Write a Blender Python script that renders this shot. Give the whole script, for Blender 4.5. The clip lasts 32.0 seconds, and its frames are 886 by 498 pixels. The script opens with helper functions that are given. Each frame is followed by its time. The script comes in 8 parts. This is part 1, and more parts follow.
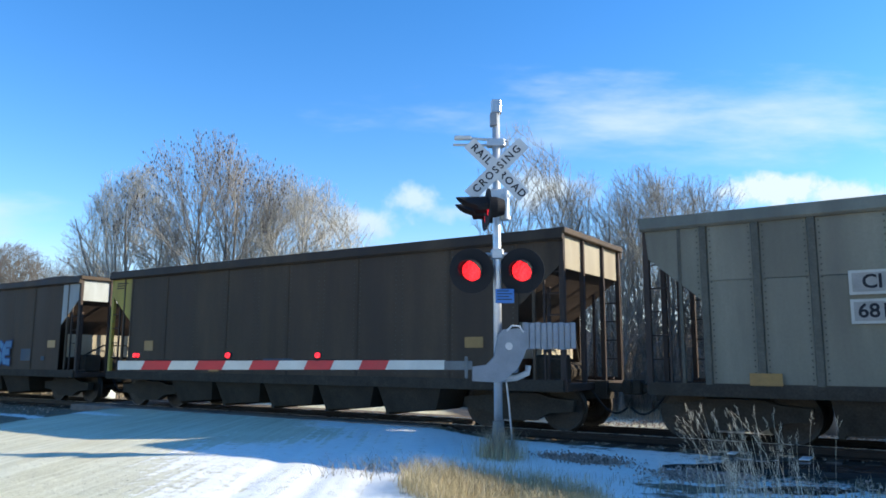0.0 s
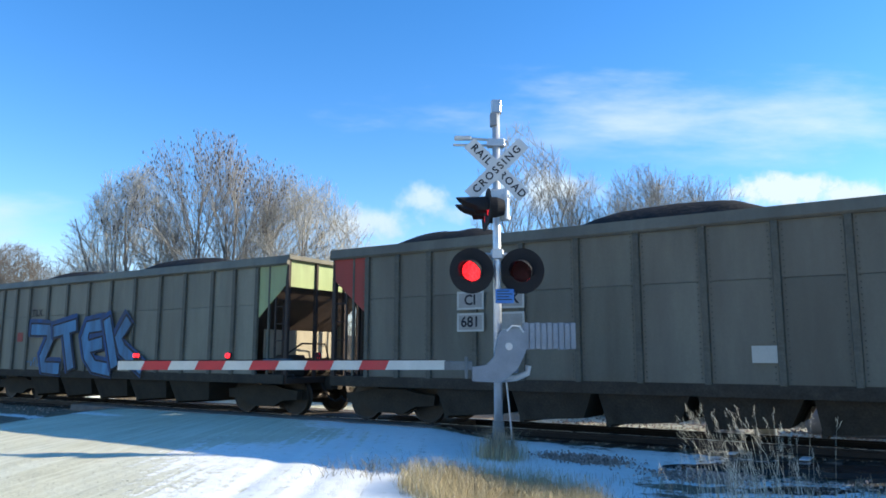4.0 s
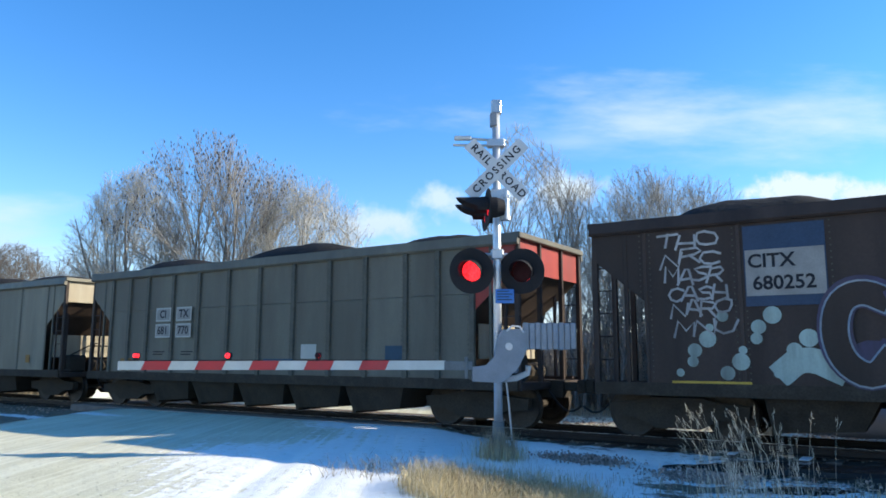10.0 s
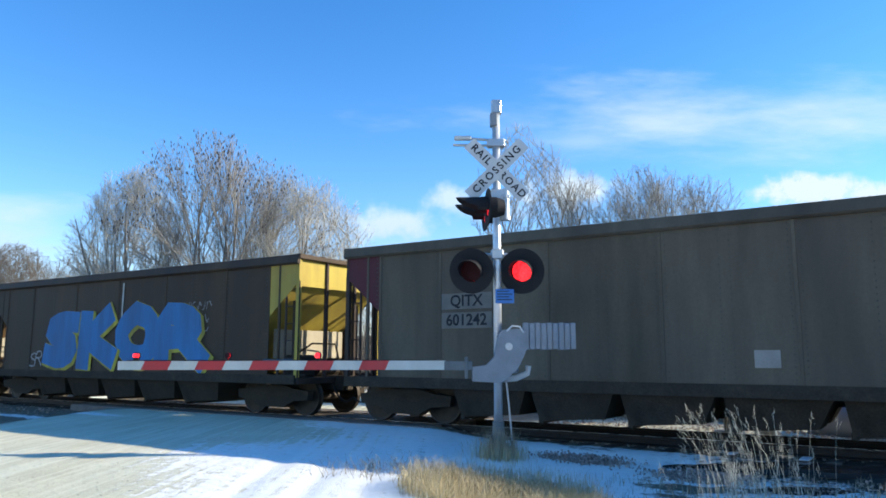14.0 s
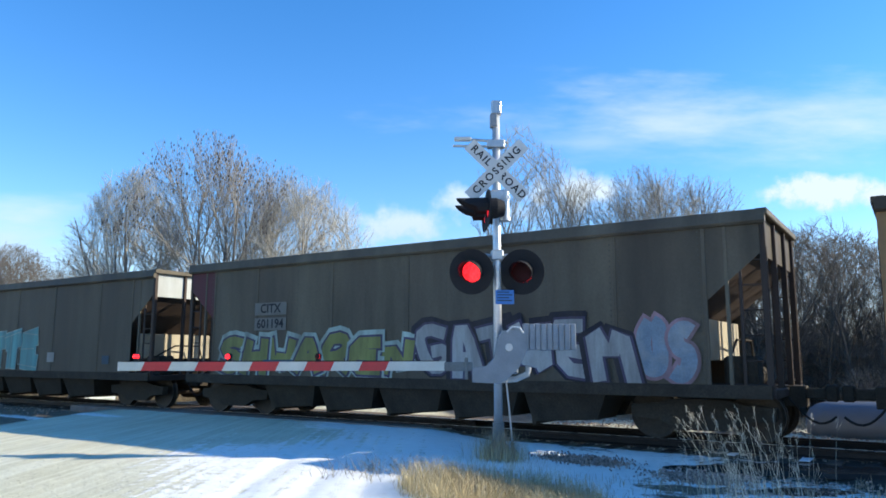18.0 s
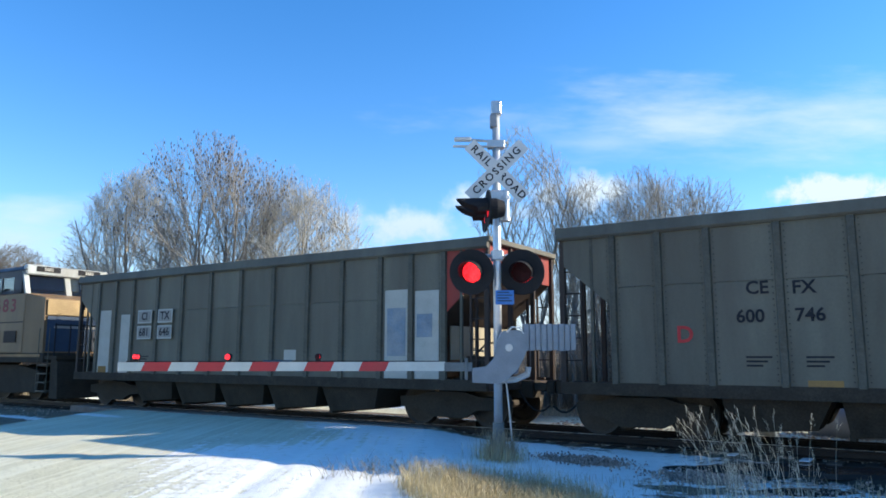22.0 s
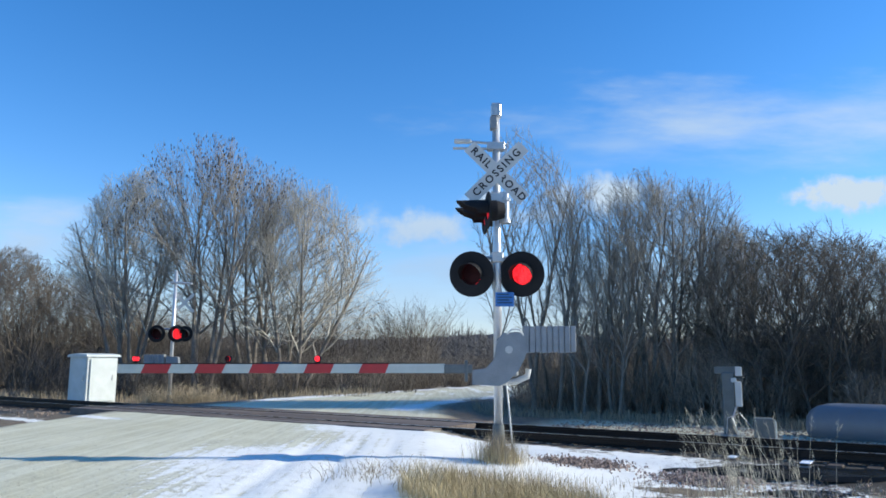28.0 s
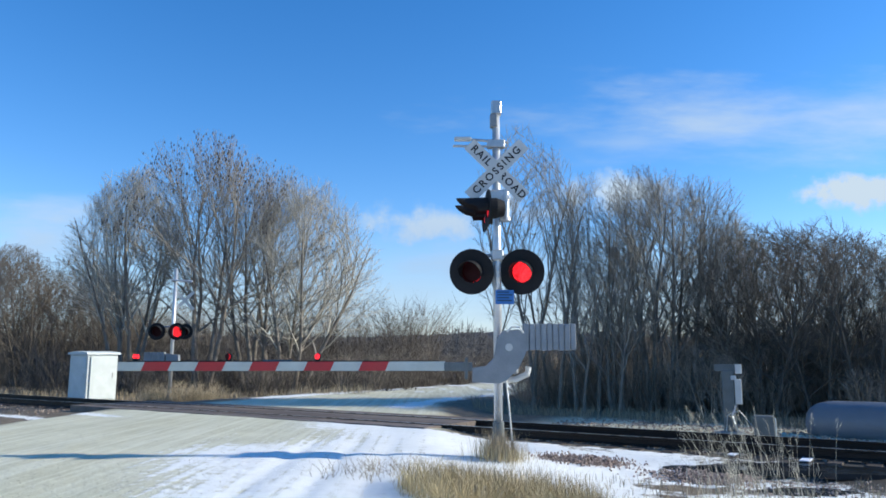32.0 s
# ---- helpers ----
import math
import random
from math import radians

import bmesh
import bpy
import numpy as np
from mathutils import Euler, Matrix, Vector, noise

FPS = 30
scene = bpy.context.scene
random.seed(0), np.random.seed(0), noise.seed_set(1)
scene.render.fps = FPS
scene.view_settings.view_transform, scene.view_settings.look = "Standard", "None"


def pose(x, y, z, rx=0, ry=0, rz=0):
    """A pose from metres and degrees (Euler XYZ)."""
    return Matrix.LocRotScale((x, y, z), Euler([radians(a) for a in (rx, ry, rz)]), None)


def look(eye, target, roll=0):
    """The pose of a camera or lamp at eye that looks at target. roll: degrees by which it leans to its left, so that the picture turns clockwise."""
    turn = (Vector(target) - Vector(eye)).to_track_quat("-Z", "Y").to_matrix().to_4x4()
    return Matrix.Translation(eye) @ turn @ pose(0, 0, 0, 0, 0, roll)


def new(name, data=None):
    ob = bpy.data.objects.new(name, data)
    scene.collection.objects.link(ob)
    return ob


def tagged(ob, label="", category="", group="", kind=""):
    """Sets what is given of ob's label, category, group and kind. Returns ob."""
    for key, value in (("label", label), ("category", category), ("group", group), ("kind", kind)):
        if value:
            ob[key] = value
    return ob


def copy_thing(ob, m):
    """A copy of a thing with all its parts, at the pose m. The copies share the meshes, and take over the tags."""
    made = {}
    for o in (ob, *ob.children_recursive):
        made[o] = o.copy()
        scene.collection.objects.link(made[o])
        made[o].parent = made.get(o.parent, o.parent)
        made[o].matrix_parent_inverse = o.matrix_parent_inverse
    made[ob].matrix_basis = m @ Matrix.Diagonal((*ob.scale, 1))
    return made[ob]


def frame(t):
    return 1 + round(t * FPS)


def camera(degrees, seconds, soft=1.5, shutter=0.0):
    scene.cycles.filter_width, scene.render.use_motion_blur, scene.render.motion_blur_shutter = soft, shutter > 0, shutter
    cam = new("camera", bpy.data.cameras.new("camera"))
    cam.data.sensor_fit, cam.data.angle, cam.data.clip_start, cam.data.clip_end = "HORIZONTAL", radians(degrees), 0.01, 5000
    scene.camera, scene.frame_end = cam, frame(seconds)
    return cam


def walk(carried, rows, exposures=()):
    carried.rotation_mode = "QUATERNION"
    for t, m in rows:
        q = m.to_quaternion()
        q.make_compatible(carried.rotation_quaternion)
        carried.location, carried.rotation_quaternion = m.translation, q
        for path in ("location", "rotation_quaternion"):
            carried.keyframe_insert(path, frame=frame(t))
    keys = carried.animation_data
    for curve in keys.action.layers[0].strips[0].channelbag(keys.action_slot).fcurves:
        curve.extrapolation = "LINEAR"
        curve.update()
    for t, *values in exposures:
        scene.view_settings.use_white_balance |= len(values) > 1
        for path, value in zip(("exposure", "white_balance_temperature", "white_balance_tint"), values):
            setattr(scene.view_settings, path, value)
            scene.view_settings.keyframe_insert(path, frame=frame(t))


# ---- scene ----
import functools

# Plan: x to the right, y ahead of the parked viewer, z up, rail tops at z = 0.
# The railway runs at 33 degrees to the x axis; s is measured along it, lat across it.
EYE = (0.0, 0.0, 1.45)
PITCH = 8.421
JOLTS = [(0, -1), (0.5, 1), (1, 2), (2, 1), (3, -1), (3.5, -1), (5.5, 1), (6, -0.5), (7, 1), (8, 1), (8.5, -1.5), (9, -1),
         (10, -0.5), (11, 1), (12, -0.5), (13, -0.5), (13.5, -1), (14, -0.5), (14.5, -3), (16.5, 1), (17, -0.5), (18, 1),
         (19, 3.5), (20, 0), (21, 2), (22, 1.5), (23, 1.5), (24, 4), (25, 3.5), (25.5, 3.5), (27.5, 5), (28, 5), (28.5, 2.5),
         (29, 2.5), (30, 4.5), (30.5, 4), (31, 2), (31.5, 0.5), (32, 1)]
cam = camera(62.25, 32.0, soft=1.7)


def sight(dip):
    a = radians(PITCH + dip * 0.0441)
    return look(EYE, (EYE[0], EYE[1] + math.cos(a), EYE[2] + math.sin(a)), 0.143)


walk(cam, [(t, sight(d)) for t, d in JOLTS],
     exposures=[(0.0, 0.66, 6600, 10), (24.1, 0.66, 6600, 10), (24.9, 0.36, 6350, 10), (27.5, 0.22, 6300, 10), (32.0, 0.22, 6300, 10)])

# ---- light ----
SUN_EL, SUN_AZ = 24.5, 86.5       # degrees; azimuth clockwise from +y
world = bpy.data.worlds.new("winter_sky")
scene.world = world
world.use_nodes = True
wn = world.node_tree
for n in list(wn.nodes):
    wn.nodes.remove(n)
sky = wn.nodes.new("ShaderNodeTexSky")
sky.sky_type = "NISHITA"
sky.sun_disc = False
sky.sun_elevation, sky.sun_rotation = radians(SUN_EL), radians(SUN_AZ)
sky.air_density, sky.dust_density, sky.ozone_density = 1.0, 0.1, 3.0
hsv = wn.nodes.new("ShaderNodeHueSaturation")
hsv.inputs["Saturation"].default_value = 1.31
bg = wn.nodes.new("ShaderNodeBackground")
bg.inputs["Strength"].default_value = 0.16
wo = wn.nodes.new("ShaderNodeOutputWorld")
wn.links.new(sky.outputs[0], hsv.inputs["Color"])
cold = wn.nodes.new("ShaderNodeMix")
cold.data_type, cold.blend_type = "RGBA", "MULTIPLY"
cold.inputs["Factor"].default_value = 1.0
cold.inputs["B"].default_value = (1.07, 1.01, 1.12, 1)
wn.links.new(hsv.outputs[0], cold.inputs["A"])
wn.links.new(cold.outputs["Result"], bg.inputs["Color"])
wn.links.new(bg.outputs[0], wo.inputs["Surface"])

sun = new("sun", bpy.data.lights.new("sun", "SUN"))
sun.data.energy, sun.data.angle, sun.data.color = 5.0, radians(0.6), (1.0, 0.93, 0.76)
se, sa = radians(SUN_EL), radians(SUN_AZ)
SUN_TO = Vector((math.sin(sa) * math.cos(se), math.cos(sa) * math.cos(se), math.sin(se)))
sun.matrix_world = look(tuple(SUN_TO * 60), (0, 0, 0))

# ---- materials ----


def material(name, color, rough=0.7, metal=0.0, vary=0.25, scale=3.0, fine=40.0, bump=0.15, stain=None, stain_amount=0.5,
             stain_scale=0.8, island=0.0, objvary=0.0, emit=0.0, streak=False):
    m = bpy.data.materials.new(name)
    m.use_nodes = True
    nt = m.node_tree
    b = nt.nodes["Principled BSDF"]
    L = nt.links.new
    tc = nt.nodes.new("ShaderNodeTexCoord")
    mp = nt.nodes.new("ShaderNodeMapping")
    L(tc.outputs["Object"], mp.inputs["Vector"])
    if streak:
        mp.inputs["Scale"].default_value = (1.0, 1.0, 0.18)
    n1 = nt.nodes.new("ShaderNodeTexNoise")
    n1.inputs["Scale"].default_value, n1.inputs["Detail"].default_value = scale, 6.0
    n2 = nt.nodes.new("ShaderNodeTexNoise")
    n2.inputs["Scale"].default_value, n2.inputs["Detail"].default_value = fine, 4.0
    L(mp.outputs[0], n1.inputs["Vector"])
    L(tc.outputs["Object"], n2.inputs["Vector"])

    def mix(kind, fac, a, bb):
        x = nt.nodes.new("ShaderNodeMix")
        x.data_type, x.blend_type = "RGBA", kind
        for sock, val in ((x.inputs["Factor"], fac), (x.inputs["A"], a), (x.inputs["B"], bb)):
            if isinstance(val, (int, float)):
                sock.default_value = val
            elif isinstance(val, tuple):
                sock.default_value = (*val[:3], 1)
            else:
                L(val, sock)
        return x.outputs["Result"]

    def spread(sock, lo, hi, a=0.3, c=0.7):
        r = nt.nodes.new("ShaderNodeMapRange")
        r.inputs["From Min"].default_value, r.inputs["From Max"].default_value = a, c
        r.inputs["To Min"].default_value, r.inputs["To Max"].default_value = lo, hi
        L(sock, r.inputs["Value"])
        return r.outputs[0]

    def grey(sock):
        c = nt.nodes.new("ShaderNodeCombineColor")
        for i in range(3):
            L(sock, c.inputs[i])
        return c.outputs[0]

    col = mix("MULTIPLY", 1.0, tuple(color), grey(spread(n1.outputs["Fac"], 1 - vary, 1 + vary)))
    col = mix("MULTIPLY", 1.0, col, grey(spread(n2.outputs["Fac"], 1 - vary * (0.18 if streak else 0.6), 1 + vary * (0.18 if streak else 0.6))))
    if stain:
        n3 = nt.nodes.new("ShaderNodeTexNoise")
        n3.inputs["Scale"].default_value, n3.inputs["Detail"].default_value = stain_scale, 8.0
        n3.inputs["Roughness"].default_value = 0.65
        L(mp.outputs[0], n3.inputs["Vector"])
        col = mix("MIX", spread(n3.outputs["Fac"], 0.0, stain_amount, 0.42, 0.68), col, tuple(stain))
    if island:
        g = nt.nodes.new("ShaderNodeNewGeometry")
        col = mix("MULTIPLY", 1.0, col, grey(spread(g.outputs["Random Per Island"], 1 - island, 1 + island, 0, 1)))
    if objvary:
        o = nt.nodes.new("ShaderNodeObjectInfo")
        col = mix("MULTIPLY", 1.0, col, grey(spread(o.outputs["Random"], 1 - objvary, 1 + objvary, 0, 1)))
    L(col, b.inputs["Base Color"])
    L(spread(n1.outputs["Fac"], max(0.05, rough - 0.12), min(1.0, rough + 0.12)), b.inputs["Roughness"])
    b.inputs["Metallic"].default_value = metal
    b.inputs["Specular IOR Level"].default_value = 0.5 if rough < 0.5 else 0.18
    if bump:
        bp = nt.nodes.new("ShaderNodeBump")
        bp.inputs["Strength"].default_value, bp.inputs["Distance"].default_value = bump * (0.3 if streak else 1.0), 0.02
        L(n2.outputs["Fac"], bp.inputs["Height"])
        L(bp.outputs[0], b.inputs["Normal"])
    if emit:
        L(col, b.inputs["Emission Color"])
        b.inputs["Emission Strength"].default_value = emit
    return m


RUST = (0.09, 0.045, 0.025)
M = {}
M["steel_dark"] = material("weathered_dark_brown_steel", (0.078, 0.054, 0.035), 0.65, 0.1, 0.42, 1.4, 24, 0.2, (0.05, 0.035, 0.028), 0.7, 0.5, streak=True, objvary=0.1)
M["steel_black"] = material("sooty_black_steel", (0.068, 0.053, 0.035), 0.6, 0.1, 0.4, 1.5, 24, 0.2, (0.08, 0.055, 0.04), 0.5, 0.6, streak=True, objvary=0.1)
M["steel_soot"] = material("coal_black_sooty_steel", (0.058, 0.041, 0.034), 0.65, 0.1, 0.4, 1.5, 24, 0.2, (0.055, 0.042, 0.034), 0.5, 0.6, streak=True, objvary=0.1)
M["steel_rust"] = material("rust_brown_steel", (0.078, 0.05, 0.032), 0.7, 0.1, 0.42, 1.4, 24, 0.2, (0.05, 0.035, 0.03), 0.7, 0.5, streak=True, objvary=0.1)
M["steel_olive"] = material("grey_olive_steel", (0.125, 0.105, 0.075), 0.65, 0.1, 0.38, 1.4, 24, 0.2, (0.07, 0.055, 0.045), 0.6, 0.5, streak=True, objvary=0.1)
M["alu"] = material("weathered_aluminium_sheet", (0.205, 0.19, 0.142), 0.55, 0.15, 0.28, 1.4, 22, 0.15, (0.13, 0.115, 0.09), 0.75, 0.9, streak=True, objvary=0.1)
M["alu_smooth"] = material("dull_grey_painted_sheet", (0.158, 0.146, 0.112), 0.6, 0.1, 0.28, 1.4, 22, 0.15, (0.11, 0.095, 0.075), 0.75, 0.9, streak=True, objvary=0.1)
M["alu_post"] = material("grimy_aluminium_post", (0.095, 0.09, 0.072), 0.55, 0.3, 0.25, 2.0, 25, 0.08)
M["rivet"] = material("dark_rivet", (0.1, 0.095, 0.075), 0.6, 0.3, 0.2, 5, 40, 0.0)
M["under"] = material("grimy_black_underframe", (0.055, 0.045, 0.034), 0.85, 0.1, 0.35, 2.5, 30, 0.2, (0.04, 0.03, 0.022), 0.6, 1.2)
M["wheel"] = material("dark_wheel_steel", (0.06, 0.048, 0.038), 0.55, 0.5, 0.3, 3, 30, 0.1)
M["tread"] = material("polished_rail_steel", (0.4, 0.38, 0.36), 0.3, 0.9, 0.15, 4, 60, 0.03)
M["coal"] = material("black_coal", (0.018, 0.017, 0.016), 0.9, 0.0, 0.5, 3, 9, 1.0)
M["yellow"] = material("faded_yellow_paint", (0.48, 0.36, 0.07), 0.6, 0.0, 0.2, 1.5, 30, 0.05, (0.22, 0.13, 0.05), 0.6, 1.0, streak=True)
M["tan"] = material("faded_tan_orange_paint", (0.3, 0.18, 0.085), 0.6, 0.0, 0.25, 1.5, 30, 0.05, (0.17, 0.09, 0.05), 0.7, 1.0, streak=True)
M["cream"] = material("faded_cream_and_sunlit_look_paint", (0.38, 0.33, 0.24), 0.6, 0.0, 0.2, 1.5, 30, 0.05, (0.25, 0.18, 0.11), 0.5, 1.0, streak=True)
M["red"] = material("faded_red_paint", (0.34, 0.052, 0.04), 0.55, 0.0, 0.2, 1.5, 30, 0.05, (0.2, 0.06, 0.045), 0.6, 1.0, streak=True)
M["maroon"] = material("maroon_paint", (0.1, 0.021, 0.03), 0.55, 0.0, 0.2, 1.5, 30, 0.05, (0.07, 0.03, 0.03), 0.6, 1.0, streak=True)
M["green"] = material("pale_green_paint", (0.36, 0.42, 0.2), 0.6, 0.0, 0.2, 1.5, 30, 0.05, (0.2, 0.15, 0.1), 0.5, 1.0, streak=True)
M["palegrey"] = material("pale_grey_paint", (0.42, 0.44, 0.42), 0.6, 0.0, 0.2, 1.5, 30, 0.05, (0.2, 0.17, 0.13), 0.5, 1.0, streak=True)
M["blue"] = material("blue_painted_patch", (0.035, 0.06, 0.1), 0.55, 0.0, 0.2, 1.5, 30, 0.05, (0.06, 0.08, 0.12), 0.5, 1.0)
M["card"] = material("white_stencil_card", (0.46, 0.44, 0.38), 0.6, 0.0, 0.12, 3, 40, 0.03, (0.4, 0.38, 0.34), 0.5, 1.5)
M["card_grey"] = material("dirty_and_shaded_grey_patch", (0.3, 0.28, 0.25), 0.65, 0.0, 0.15, 3, 40, 0.03)
M["card_dim"] = material("dim_stencil_patch", (0.17, 0.16, 0.14), 0.65, 0.0, 0.15, 3, 40, 0.03)
M["ink_amber"] = material("faded_and_shaded_amber", (0.24, 0.13, 0.035), 0.6, 0.0, 0.25, 3, 40, 0.0)
M["ink"] = material("black_lettering", (0.02, 0.02, 0.025), 0.6, 0.0, 0.2, 5, 40, 0.0)
M["ink_yellow"] = material("faded_yellow_lettering", (0.5, 0.33, 0.06), 0.6, 0.0, 0.25, 3, 40, 0.0)
M["ink_red"] = material("red_lettering", (0.5, 0.05, 0.05), 0.5, 0.0, 0.2, 3, 40, 0.0)
M["reflector"] = material("amber_reflector", (0.27, 0.14, 0.03), 0.4, 0.0, 0.15, 4, 40, 0.02)
M["label_blue"] = material("dull_blue_label", (0.032, 0.065, 0.095), 0.5, 0.0, 0.15, 4, 40, 0.0)
M["label_sky"] = material("bright_blue_label", (0.07, 0.22, 0.38), 0.5, 0.0, 0.15, 4, 40, 0.0)
M["patch_blue"] = material("faded_pale_blue_patch", (0.2, 0.25, 0.3), 0.6, 0.0, 0.2, 3, 30, 0.0, (0.36, 0.35, 0.33), 0.8, 1.6)
M["g_white"] = material("white_spray_paint", (0.4, 0.39, 0.37), 0.65, 0.0, 0.3, 2, 30, 0.0, (0.075, 0.06, 0.05), 0.75, 1.3, streak=True)
M["g_blue"] = material("blue_spray_paint", (0.035, 0.085, 0.2), 0.65, 0.0, 0.3, 2, 30, 0.0, (0.075, 0.06, 0.05), 0.75, 1.3, streak=True)
M["g_sky"] = material("sky_blue_spray_paint", (0.1, 0.25, 0.4), 0.65, 0.0, 0.3, 2, 30, 0.0, (0.075, 0.06, 0.05), 0.75, 1.3, streak=True)
M["g_cyan"] = material("turquoise_spray_paint", (0.15, 0.35, 0.33), 0.65, 0.0, 0.3, 2, 30, 0.0, (0.08, 0.13, 0.12), 0.6, 1.3, streak=True)
M["g_pink"] = material("pink_spray_paint", (0.36, 0.22, 0.24), 0.65, 0.0, 0.3, 2, 30, 0.0, (0.075, 0.06, 0.05), 0.75, 1.3, streak=True)
M["g_red"] = material("crimson_spray_paint", (0.3, 0.04, 0.06), 0.65, 0.0, 0.3, 2, 30, 0.0, (0.075, 0.06, 0.05), 0.75, 1.3, streak=True)
M["g_dark"] = material("dark_spray_paint", (0.03, 0.027, 0.036), 0.65, 0.0, 0.3, 2, 30, 0.0, (0.075, 0.06, 0.05), 0.75, 1.3, streak=True)
M["g_yellow"] = material("yellow_spray_paint", (0.5, 0.42, 0.06), 0.65, 0.0, 0.3, 2, 30, 0.0, (0.075, 0.06, 0.05), 0.75, 1.3, streak=True)
M["g_azure"] = material("azure_spray_paint", (0.05, 0.2, 0.42), 0.65, 0.0, 0.25, 2, 30, 0.0, (0.06, 0.1, 0.16), 0.5, 1.3, streak=True)
M["g_moss"] = material("moss_yellow_spray_paint", (0.24, 0.24, 0.08), 0.65, 0.0, 0.3, 2, 30, 0.0, (0.075, 0.06, 0.05), 0.75, 1.3, streak=True)
M["g_violet"] = material("violet_spray_paint", (0.085, 0.07, 0.12), 0.65, 0.0, 0.3, 2, 30, 0.0, (0.075, 0.06, 0.05), 0.75, 1.3, streak=True)
M["g_pale"] = material("pale_green_spray_paint", (0.38, 0.46, 0.4), 0.65, 0.0, 0.3, 2, 30, 0.0, (0.075, 0.06, 0.05), 0.75, 1.3, streak=True)
M["galv"] = material("galvanised_steel", (0.52, 0.53, 0.54), 0.42, 0.65, 0.15, 6, 60, 0.05, (0.36, 0.36, 0.36), 0.5, 3.0)
M["alu_mast"] = material("bright_aluminium_mast", (0.62, 0.63, 0.64), 0.4, 0.6, 0.1, 5, 60, 0.04)
M["grey_paint"] = material("light_grey_cast_iron_paint", (0.24, 0.26, 0.28), 0.5, 0.1, 0.15, 4, 50, 0.08, (0.26, 0.27, 0.28), 0.4, 2.5)
M["black_matt"] = material("matt_black_paint", (0.018, 0.018, 0.02), 0.7, 0.0, 0.25, 4, 50, 0.05)
M["sign_white"] = material("white_sign_sheeting", (0.6, 0.6, 0.58), 0.5, 0.0, 0.06, 4, 60, 0.0)
M["arm_white"] = material("white_reflective_band", (0.48, 0.5, 0.46), 0.45, 0.0, 0.08, 4, 60, 0.0)
M["arm_red"] = material("red_reflective_band", (0.42, 0.025, 0.03), 0.45, 0.0, 0.1, 4, 60, 0.0)
M["sign_blue"] = material("blue_sign_sheeting", (0.03, 0.17, 0.48), 0.45, 0.0, 0.1, 4, 60, 0.0)
M["lens_dark"] = material("unlit_red_lens", (0.03, 0.006, 0.008), 0.65, 0.0, 0.2, 30, 90, 0.3)
M["box_white"] = material("white_relay_case_paint", (0.58, 0.62, 0.62), 0.5, 0.0, 0.08, 2, 40, 0.03, (0.5, 0.56, 0.52), 0.6, 3.0)
M["tank"] = material("pale_grey_tank_paint", (0.15, 0.165, 0.19), 0.4, 0.0, 0.08, 2, 40, 0.03, (0.2, 0.2, 0.2), 0.3, 1.5)
M["concrete"] = material("weathered_concrete", (0.34, 0.33, 0.3), 0.85, 0.0, 0.2, 4, 50, 0.3)
M["tie"] = material("old_wooden_tie", (0.075, 0.06, 0.05), 0.85, 0.0, 0.3, 3, 30, 0.4, objvary=0.3)
M["rail"] = material("brown_rail_side", (0.035, 0.027, 0.023), 0.6, 0.4, 0.25, 4, 40, 0.1)
M["plank"] = material("crossing_timber", (0.17, 0.14, 0.12), 0.85, 0.0, 0.25, 3, 30, 0.3, objvary=0.25)
M["stone"] = material("ballast_stone", (0.29, 0.225, 0.175), 0.85, 0.0, 0.2, 6, 40, 0.2, island=0.5)
M["pebble"] = material("tan_road_pebble", (0.5, 0.46, 0.33), 0.85, 0.0, 0.2, 6, 40, 0.2, island=0.5)
M["straw"] = material("dry_straw_grass", (0.5, 0.41, 0.24), 0.8, 0.0, 0.2, 4, 40, 0.0, island=0.4)
M["weed"] = material("dry_brown_weed", (0.34, 0.28, 0.19), 0.8, 0.0, 0.2, 4, 40, 0.0, island=0.35)
M["leaf"] = material("broken_brown_stone_and_leaf", (0.36, 0.28, 0.235), 0.8, 0.0, 0.25, 4, 40, 0.0, island=0.5)
M["bark"] = material("grey_brown_bark", (0.26, 0.24, 0.21), 0.85, 0.0, 0.3, 2.5, 20, 0.5)
M["bark_pale"] = material("pale_cottonwood_bark", (0.4, 0.375, 0.32), 0.85, 0.0, 0.3, 2.5, 20, 0.4)
M["bark_mid"] = material("brown_grey_bark", (0.2, 0.178, 0.152), 0.85, 0.0, 0.3, 2.5, 20, 0.5)
M["far_twig"] = material("hazy_far_twigs", (0.095, 0.092, 0.092), 0.9, 0.0, 0.25, 0.1, 2, 0.0)
M["weed_pale"] = material("bleached_weed_stalks", (0.52, 0.47, 0.36), 0.8, 0.0, 0.2, 4, 40, 0.0, island=0.4)
M["snow"] = material("thin_snow", (0.82, 0.83, 0.86), 0.8, 0.0, 0.06, 6, 60, 0.1)
# pale yellow that has the sunlight on the nose front painted in
M["nose_cream"] = material("sunlit_look_yellow_paint", (0.42, 0.29, 0.14), 0.55, 0.0, 0.2, 1.5, 25, 0.04, (0.25, 0.17, 0.1), 0.4, 0.9)
M["twig_grey"] = material("grey_tan_twigs", (0.275, 0.26, 0.23), 0.85, 0.0, 0.3, 2.5, 20, 0.0)
M["post_grey"] = material("dull_green_grey_paint", (0.15, 0.165, 0.165), 0.6, 0.0, 0.15, 4, 50, 0.05)
M["bark_dark"] = material("dark_bark", (0.14, 0.122, 0.102), 0.85, 0.0, 0.3, 2.5, 20, 0.4)
M["brush"] = material("brown_brush_twigs", (0.27, 0.23, 0.185), 0.85, 0.0, 0.25, 1.0, 20, 0.0, island=0.45)
